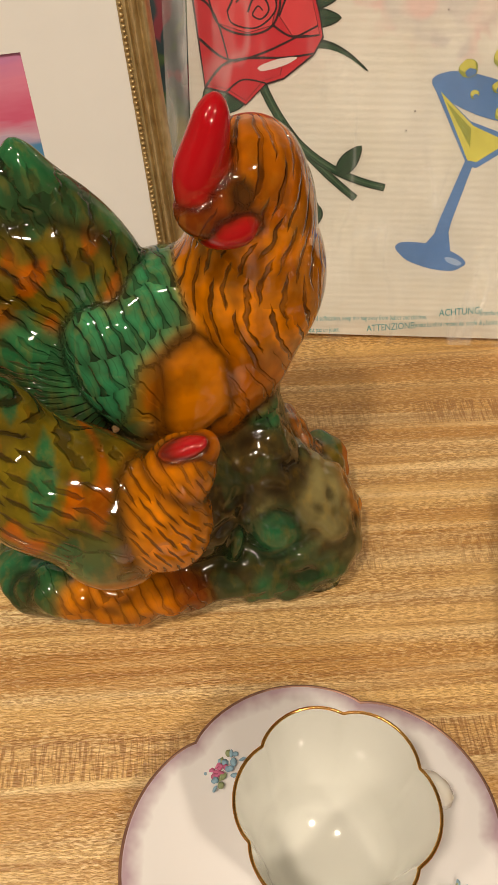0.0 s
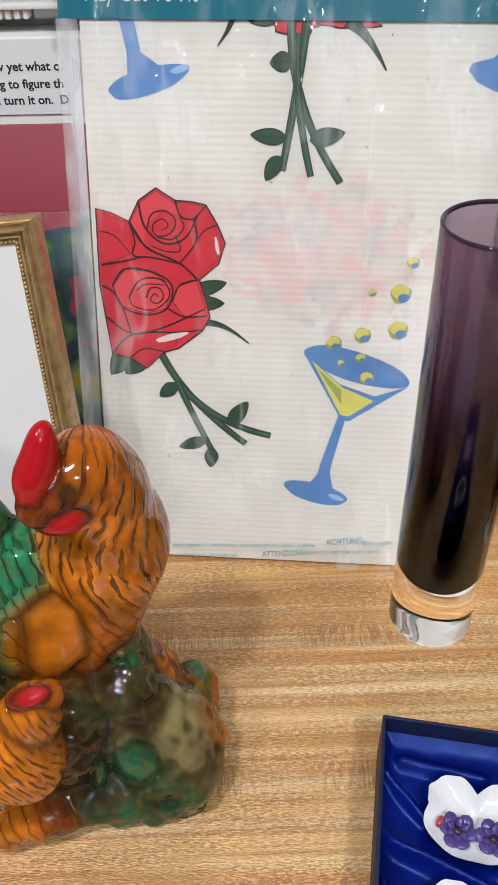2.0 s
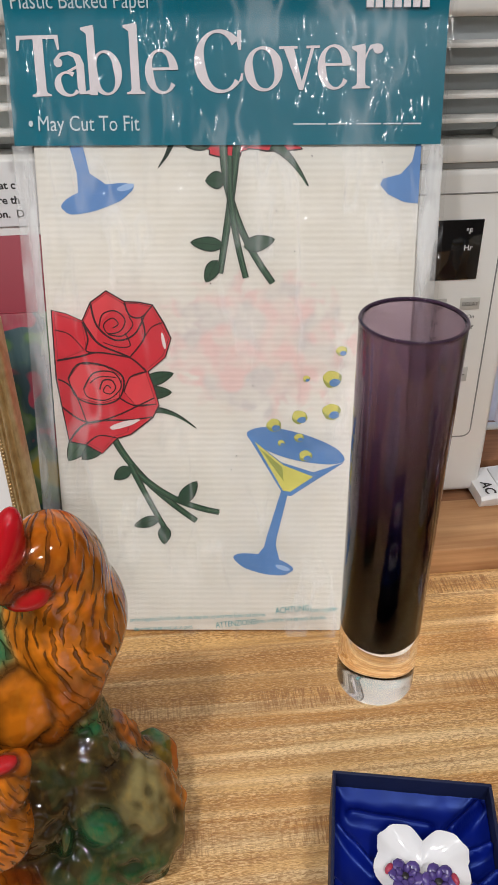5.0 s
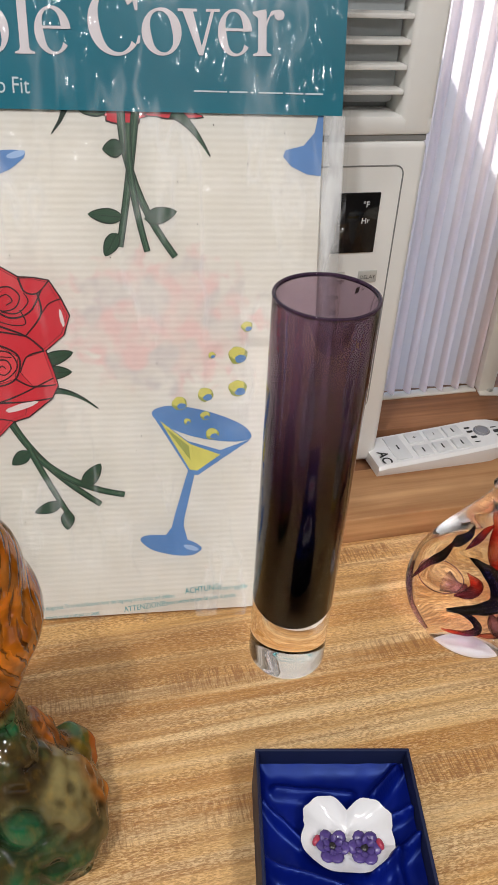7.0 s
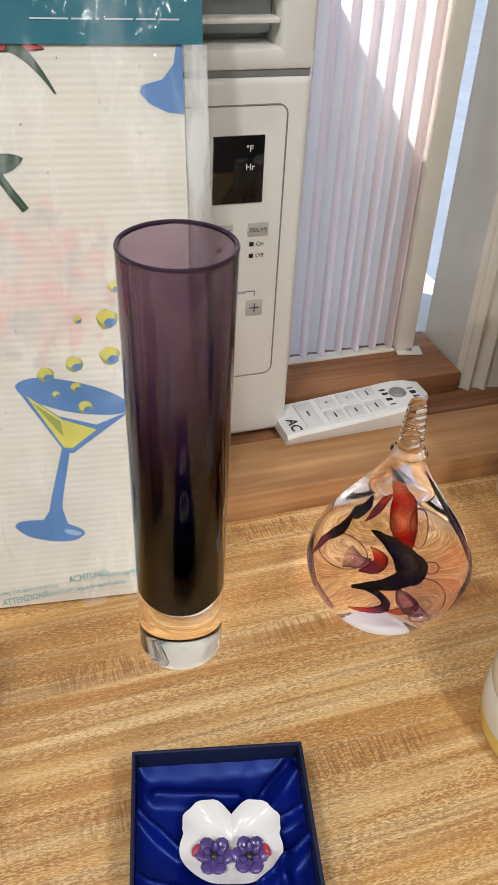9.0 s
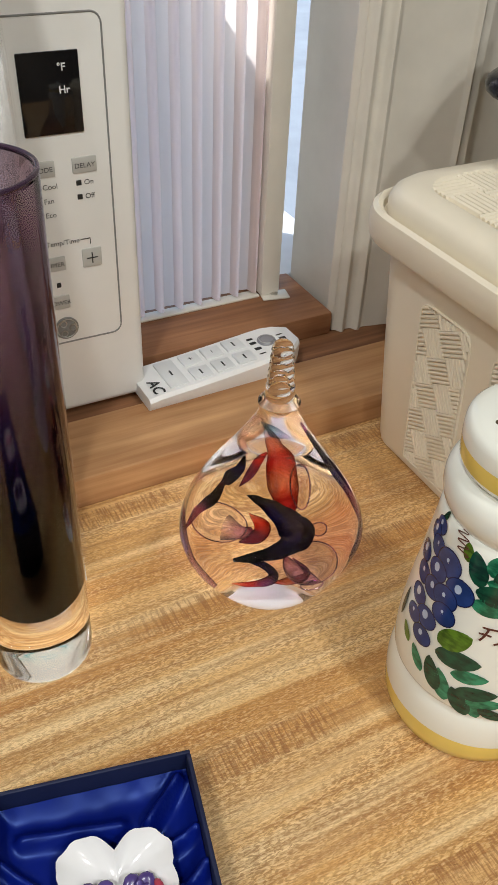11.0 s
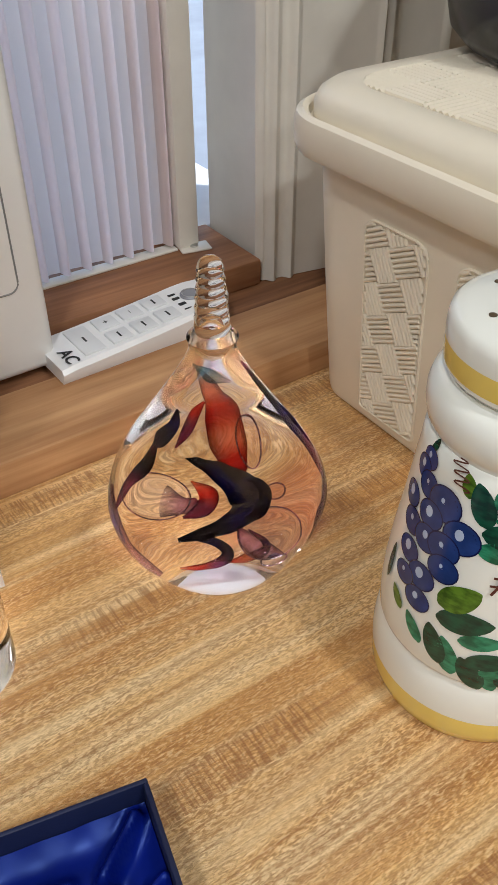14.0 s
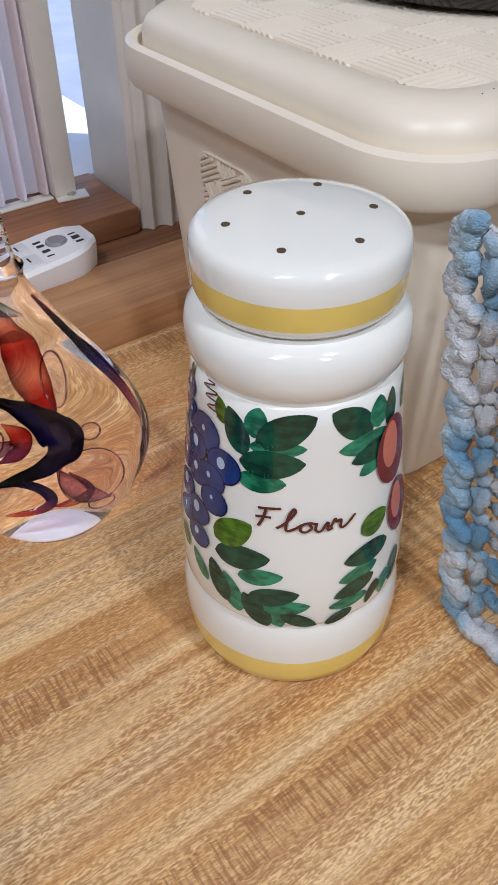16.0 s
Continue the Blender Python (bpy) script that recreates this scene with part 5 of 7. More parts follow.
class Serif:
    """Title letters with thick stems, hairlines and bracketed serifs, drawn on a grid with the baseline at 0."""
    def __init__(self):
        self.bm, self.k = bmesh.new(), 0

    def put(self, left, right):
        self.k += 1
        z = self.k * 0.000006
        a = [self.bm.verts.new((q[0], q[1], z)) for q in left]
        b = [self.bm.verts.new((q[0], q[1], z)) for q in right]
        for i in range(len(a) - 1):
            self.bm.faces.new((b[i], b[i + 1], a[i + 1], a[i]))

    def bar(self, x0, y0, x1, y1, lean=0.0):
        self.put([(x0, y0), (x0 + lean, y1)], [(x1, y0), (x1 + lean, y1)])

    def stem(self, x0, x1, top, foot=True, flag=True):
        self.bar(x0, 0, x1, top)
        if foot:
            self.put([(x0 - 17, 0), (x0 - 17, 6), (x0 - 4, 11), (x0 + 2, 24)], [(x1 + 17, 0), (x1 + 17, 6), (x1 + 4, 11), (x1 - 2, 24)])
        if flag:
            self.put([(x0 - 18, top - 9), (x0 + 4, top - 26)], [(x0 - 18, top - 2), (x1, top + 6)])

    def bowl(self, cx, cy, rx, ry, thick, thin, a0=0, a1=360, lean=14):
        out, inn = [], []
        for i in range(49):
            a = radians(a0 + (a1 - a0) * i / 48)
            w = thin + (thick - thin) * abs(math.cos(a - radians(lean))) ** 1.6
            c, q = math.cos(a), math.sin(a)
            out.append((cx + rx * c, cy + ry * q))
            inn.append((cx + (rx - w) * c, cy + (ry - w * 0.9) * q))
        self.put(inn, out)

    def spot(self, x, y, r):
        self.put([(x + r * math.cos(radians(t)), y + r * math.sin(radians(t))) for t in range(0, 181, 15)], [(x + r * math.cos(radians(t)), y - r * math.sin(radians(t))) for t in range(0, 181, 15)])


def title():
    f = Serif()
    # T
    f.stem(58, 91, 208, flag=False)
    f.bar(4, 195, 142, 208)
    f.put([(2, 208), (0, 158)], [(18, 208), (7, 158)])
    f.put([(128, 208), (139, 158)], [(144, 208), (146, 158)])
    # a
    f.bowl(168, 41, 48, 44, 27, 9, 60, 320)
    f.put([(199, 24), (199, 108), (192, 130), (172, 141), (150, 136), (134, 120)], [(226, 22), (226, 108), (214, 138), (180, 152), (144, 147), (122, 122)])
    f.put([(168, 78), (199, 92)], [(168, 87), (199, 103)])
    f.put([(226, 34), (226, 14), (244, 20)], [(199, 34), (204, 4), (240, 4)])
    f.spot(138, 114, 15)
    # b
    f.stem(240, 267, 232, foot=False)
    f.bowl(299, 75, 55, 77, 28, 9)
    f.bar(240, 0, 254, 22)
    # l
    f.stem(384, 413, 236)
    # e, twice
    for x in (490, 1079):
        f.bowl(x, 75, 57, 77, 29, 9, 4, 322)
        f.bar(x - 40, 80, x + 52, 89)
    # C
    f.bowl(690, 104, 88, 108, 37, 11, 42, 318)
    f.put([(752, 208), (748, 172), (754, 142)], [(764, 208), (764, 172), (763, 142)])
    f.put([(752, 32), (762, 62)], [(766, 38), (769, 62)])
    # o
    f.bowl(838, 75, 65, 77, 31, 10)
    # v
    f.put([(905, 150), (958, 0)], [(940, 150), (974, 4)])
    f.put([(1002, 150), (960, 0)], [(1013, 150), (972, 0)])
    f.bar(892, 141, 954, 150)
    f.bar(984, 141, 1029, 150)
    # r
    f.stem(1156, 1184, 146)
    f.put([(1184, 96), (1196, 128), (1212, 138)], [(1184, 114), (1200, 147), (1226, 152)])
    f.spot(1227, 134, 17)
    bmesh.ops.transform(f.bm, matrix=on_header(-0.0246, 0.3962) @ pose(0, 0, 0, 0, 0, 1.1) @ Matrix.Diagonal((0.0001877, 0.0001726, 1, 1)), verts=f.bm.verts)
    part("lettering", f.bm, MAT_LETTER, cover, "large pale serif title letters")


title()
writing("May Cut To Fit", 0.0135, MAT_LETTER2, cover, on_header(-0.0155, 0.3755), squeeze=0.80)
writing("Plastic Backed Paper", 0.0135, MAT_LETTER2, cover, on_header(-0.0270, 0.4475), squeeze=0.80)
p = Print([MAT_LETTER2])
p.blob(-0.0195, 0.3800, 0.0014, 0.0019, 0, 0, 0, 1)
p.done("bullet", cover).location.z = HB
bm = bmesh.new()
for k, (u0, u1) in enumerate(((0.152, 0.173), (0.1745, 0.186), (0.188, 0.190), (0.193, 0.209), (0.2105, 0.222), (0.2235, 0.235))):
    add_box(bm, (u0, 0.3788, HB - 0.0002), (u1, 0.3797, HB))
part("small_print", bm, MAT_LETTER2, cover)
bm = bmesh.new()
for k in range(7):
    add_box(bm, (0.1965 + k * 0.0058, 0.4470, HB + lift_at(0.447) - 0.0002), (0.1965 + k * 0.0058 + 0.0044, 0.4535, HB + lift_at(0.4535)))
part("maker_mark", bm, MAT_LETTER, cover, "pale maker's mark")
MAT_BAGTEXT = Mat("teal_bag_text", (0.03, 0.30, 0.34), 0.5).m
for body, u, v, s, rot in (("To avoid suffocation, keep this bag away from babies and children.", 0.052, 0.0175, 0.0050, 2.5), ("ACHTUNG:", 0.1425, 0.0235, 0.0072, 6), ("ATTENZIONE:", 0.0960, 0.0110, 0.0068, 6), ("can be dangerous.", 0.0290, 0.0160, 0.0050, 3), ("Erstickungsgefahr", 0.1690, 0.0250, 0.0050, 3), ("Tenete bambini lontane dai sacchi di plastica.", 0.1260, 0.0150, 0.0050, 4), ("des enfants ce sac n'est pas un jouet.", 0.0320, 0.0080, 0.0050, 3)):
    writing(body, s, MAT_BAGTEXT, cover, Matrix.Translation((u, v, 0.0088)) @ pose(0, 0, 0, 0, 0, rot), squeeze=0.62 if s < 0.006 else 0.75)
bm = bmesh.new()
for k, (u0, u1, v) in enumerate(((0.212, 0.232, 0.0215), (0.207, 0.232, 0.0275))):
    u, w = u0, 0
    while u < u1:
        step = 0.0022 + 0.0016 * abs(math.sin(7.1 * k + 2.3 * w))
        add_box(bm, (u, v + 0.05 * (u - u0), 0.0087), (u + step, v + 0.05 * (u - u0) + 0.0013, 0.0088))
        u, w = u + step + 0.0011, w + 1
tagged(part("bag_print", bm, MAT_BAGTEXT, cover), kind="stuff")

# ---- boxed porcelain brooches ----
BX = Matrix.Translation((0.2030, 0.2535, 0.0)) @ pose(0, 0, 0, 0, 0, -12.1)       # middle of the far edge
MAT_BOX = speckled("navy_card_box", (0.007, 0.012, 0.050), 0.55, 0.2, 60, 0.15)


def satin_mat():
    m = Mat("blue_satin", (0.006, 0.014, 0.26), 0.36, Specular_IOR_Level=0.6, Specular_Tint=(0.25, 0.4, 1.0, 1))
    n = m.noise(m.coord(), 40, 3)
    m.color(m.ramp(n, [(0.3, (0.0015, 0.005, 0.10)), (0.7, (0.003, 0.010, 0.18))]))
    m.bump(m.noise(m.coord((900, 900, 900)), 1.0, 1), 0.1, 0.0002)
    return m.m


gift = thing("gift_box", BX, "open navy gift box lined with shiny blue satin", "gift box")
HW, LEN, HT, TH = 0.0480, 0.150, 0.0395, 0.0022
part("box_bottom", box((-HW, -LEN, 0.0), (HW, 0.0, 0.0025), 0.0006), MAT_BOX, gift, "navy card bottom")
for lo, hi in (((-HW, -TH, 0.0026), (HW, 0.0, HT)), ((-HW, -LEN, 0.0026), (HW, -LEN + TH, HT)), ((-HW, -LEN + TH, 0.0026), (-HW + TH, -TH, HT)), ((HW - TH, -LEN + TH, 0.0026), (HW, -TH, HT))):
    part("box_side", box(lo, hi, 0.0007), MAT_BOX, gift, "navy card side")
bm = bmesh.new()
NX, NY = 60, 90
iw, il = HW - TH - 0.0004, LEN - 2 * TH - 0.0008


def satin_z(u, v):
    """Draped satin: sunk beds for the two brooches, raised folds round and between them."""
    z = 0.021
    for cy in (0.047, 0.103):
        d = math.hypot((u - 0.004) / 0.026, (v - cy) / 0.022)
        z -= 0.009 * math.exp(-d ** 4)
    edge = min((iw - abs(u)) / 0.010, (v - TH) / 0.012, (LEN - TH - v) / 0.012, 1.0)
    z += 0.006 * (1 - max(0, edge)) ** 2
    for a0, b0, a1, b1, h, w in ((-0.044, 0.030, -0.022, 0.050, 0.005, 0.004), (-0.045, 0.066, 0.010, 0.082, 0.007, 0.005), (0.022, 0.026, 0.040, 0.008, 0.008, 0.0045), (0.022, 0.040, 0.043, 0.034, 0.006, 0.004), (0.018, 0.070, 0.044, 0.052, 0.007, 0.005), (-0.035, 0.018, 0.01, 0.022, 0.004, 0.006), (0.03, 0.06, 0.035, 0.12, 0.004, 0.005), (-0.042, 0.09, -0.03, 0.13, 0.005, 0.005)):
        ax, ay = a1 - a0, b1 - b0
        t = max(0, min(1, ((u - a0) * ax + (v - b0) * ay) / (ax * ax + ay * ay)))
        d = math.hypot(u - a0 - ax * t, v - b0 - ay * t)
        z += 1.6 * h * math.exp(-(d / (0.66 * w)) ** 2)
    z += 0.0007 * noise.noise(Vector((u * 90, v * 60, 0.3)))
    return z


grid = [[bm.verts.new((-iw + 2 * iw * i / NX, -TH - 0.0004 - il * j / NY, satin_z(-iw + 2 * iw * i / NX, TH + il * j / NY))) for i in range(NX + 1)] for j in range(NY + 1)]
for j in range(NY):
    for i in range(NX):
        bm.faces.new((grid[j][i], grid[j + 1][i], grid[j + 1][i + 1], grid[j][i + 1]))
part("satin_lining", bm, satin_mat(), gift, "shiny draped blue satin lining", angle=180)

MAT_PORC = speckled("white_porcelain", (0.82, 0.82, 0.83), 0.12, 0.02, 30, 0.0, Coat_Weight=0.3)
MAT_VIOLET = speckled("violet_porcelain", (0.085, 0.055, 0.22), 0.22, 0.35, 180, 0.1)
MAT_STAMEN = speckled("black_stamens", (0.02, 0.018, 0.02), 0.3, 0.4, 200, 0.1)
MAT_BUD = speckled("pink_bud", (0.42, 0.05, 0.09), 0.25, 0.4, 150, 0)
MAT_PINKP = speckled("pink_petal", (0.72, 0.30, 0.42), 0.25, 0.3, 150, 0)
MAT_PLEAF = speckled("pale_leaf", (0.30, 0.42, 0.30), 0.25, 0.3, 120, 0)


def brooch(cx, cy, z, kind):
    """A porcelain shell dish with two lobes and a pair of modelled blossoms."""
    t = thing("porcelain_brooch", BX @ Matrix.Translation((cx, -cy, z)) @ pose(0, 0, 0, 10, 0, -4), "white porcelain heart dish with modelled %s blossoms on satin" % ("violet anemone" if kind == "violet" else "pink daisy"), "brooch", "brooches in the box")
    bm = bmesh.new()
    n, rings = 72, 9
    prev = None

    def rim(a):
        """Outer edge: a wide belly and two scalloped lobes on its far side."""
        d = Vector((math.cos(a), math.sin(a)))
        best = 0.0
        for cx_, cy_, rx_, ry_ in ((0.0, -0.0060, 0.0300, 0.0205), (-0.0140, 0.0082, 0.0150, 0.0150), (0.0140, 0.0082, 0.0150, 0.0150)):
            dd, cc = Vector((d.x / rx_, d.y / ry_)), Vector((cx_ / rx_, cy_ / ry_))
            q, b = dd.dot(dd), dd.dot(cc)
            disc = b * b - q * (cc.dot(cc) - 1)
            if disc > 0:
                best = max(best, (b + math.sqrt(disc)) / q)
        return best * (1 + (0.018 * math.sin(17 * a) if d.y > 0.2 else 0.0))
    for thick in (0.0, -0.0014):
        rows = []
        for r in range(rings + 1):
            q = r / rings
            row = []
            for i in range(n):
                a = 2 * math.pi * i / n
                k = rim(a) * q
                row.append(bm.verts.new((0.91 * k * math.cos(a), 0.85 * k * math.sin(a), 0.0085 * q ** 2.2 + thick * (1 if q < 0.99 else 0.4) + 0.0012 * q ** 3 * math.sin(7 * a))))
            rows.append(row)
        for r in range(rings):
            for i in range(n):
                quad = (rows[r][i], rows[r][(i + 1) % n], rows[r + 1][(i + 1) % n], rows[r + 1][i])
                if r == 0:
                    pass
                f = bm.faces.new(quad if thick < 0 else quad[::-1])
        if prev:
            for i in range(n):
                bm.faces.new((prev[rings][i], prev[rings][(i + 1) % n], rows[rings][(i + 1) % n], rows[rings][i]))
        prev = rows
    bmesh.ops.remove_doubles(bm, verts=bm.verts, dist=0.00002)
    bmesh.ops.recalc_face_normals(bm, faces=bm.faces)
    part("dish", bm, MAT_PORC, t, "white porcelain shell dish", angle=60)
    rnd = random.Random(3 if kind == "violet" else 5)
    for fx in (-0.0090, 0.0095):
        fz = 0.0045
        bm = bmesh.new()
        npet = 6 if kind == "violet" else 12
        for k in range(npet):
            a = 2 * math.pi * k / npet + rnd.uniform(-0.15, 0.15)
            d, pr = (0.0056, (0.0050, 0.0044, 0.0015)) if kind == "violet" else (0.0048, (0.0042, 0.0016, 0.0010))
            ball(bm, (fx + d * math.cos(a), -0.0080 + d * math.sin(a), fz + 0.0012 + rnd.uniform(0, 0.0008)), pr, pose(0, 0, 0, rnd.uniform(-12, 12), -22, math.degrees(a)), 2)
            ball(bm, (fx + d * 0.62 * math.cos(a + 0.5), -0.0080 + d * 0.62 * math.sin(a + 0.5), fz + 0.0026 + rnd.uniform(0, 0.0010)), (pr[0] * 0.66, pr[1] * 0.62, pr[2] * 0.55), pose(0, 0, 0, rnd.uniform(-20, 20), -34, math.degrees(a + 0.5)), 1)
        part("blossom", bm, MAT_VIOLET if kind == "violet" else MAT_PINKP, t, "violet anemone blossom" if kind == "violet" else "pink daisy blossom", angle=80)
        bm = bmesh.new()
        ball(bm, (fx, -0.0080, fz + 0.0018), (0.0026, 0.0026, 0.0015), None, 2)
        for k in range(22):
            a, d = rnd.uniform(0, 6.28), rnd.uniform(0.0016, 0.0040)
            ball(bm, (fx + d * math.cos(a), -0.0080 + d * math.sin(a), fz + 0.0030 - d * 0.3), 0.00034, None, 1)
        part("stamens", bm, MAT_STAMEN if kind == "violet" else MAT_BUD, t)
    for sx in (-1, 1):
        bm = bmesh.new()
        ball(bm, (sx * 0.0185, -0.0055, 0.0072), (0.0020, 0.0036, 0.0020), pose(0, 0, 0, 0, 20 * sx, 25 * sx), 2)
        part("bud", bm, MAT_BUD, t, "small dark pink bud", angle=80)
        bm = bmesh.new()
        ball(bm, (sx * 0.0160, -0.0090, 0.0060), (0.0030, 0.0014, 0.0008), pose(0, 0, 0, 0, 0, 50 * sx), 2)
        part("leaf", bm, MAT_PLEAF, t, "pale green leaf", angle=80)
    return t


brooch(0.0045, 0.0465, 0.0205, "violet")
brooch(0.0035, 0.1030, 0.0205, "pink")

# ---- ceramic rooster and hen ----
GL = {"orange": (0.60, 0.172, 0.006), "amber": (0.48, 0.118, 0.004), "rust": (0.22, 0.040, 0.004), "red": (0.42, 0.007, 0.012), "green": (0.014, 0.100, 0.036), "teal": (0.020, 0.19, 0.080), "olive": (0.125, 0.092, 0.008), "dark": (0.065, 0.045, 0.015), "stone": (0.25, 0.205, 0.080), "moss": (0.026, 0.115, 0.040)}
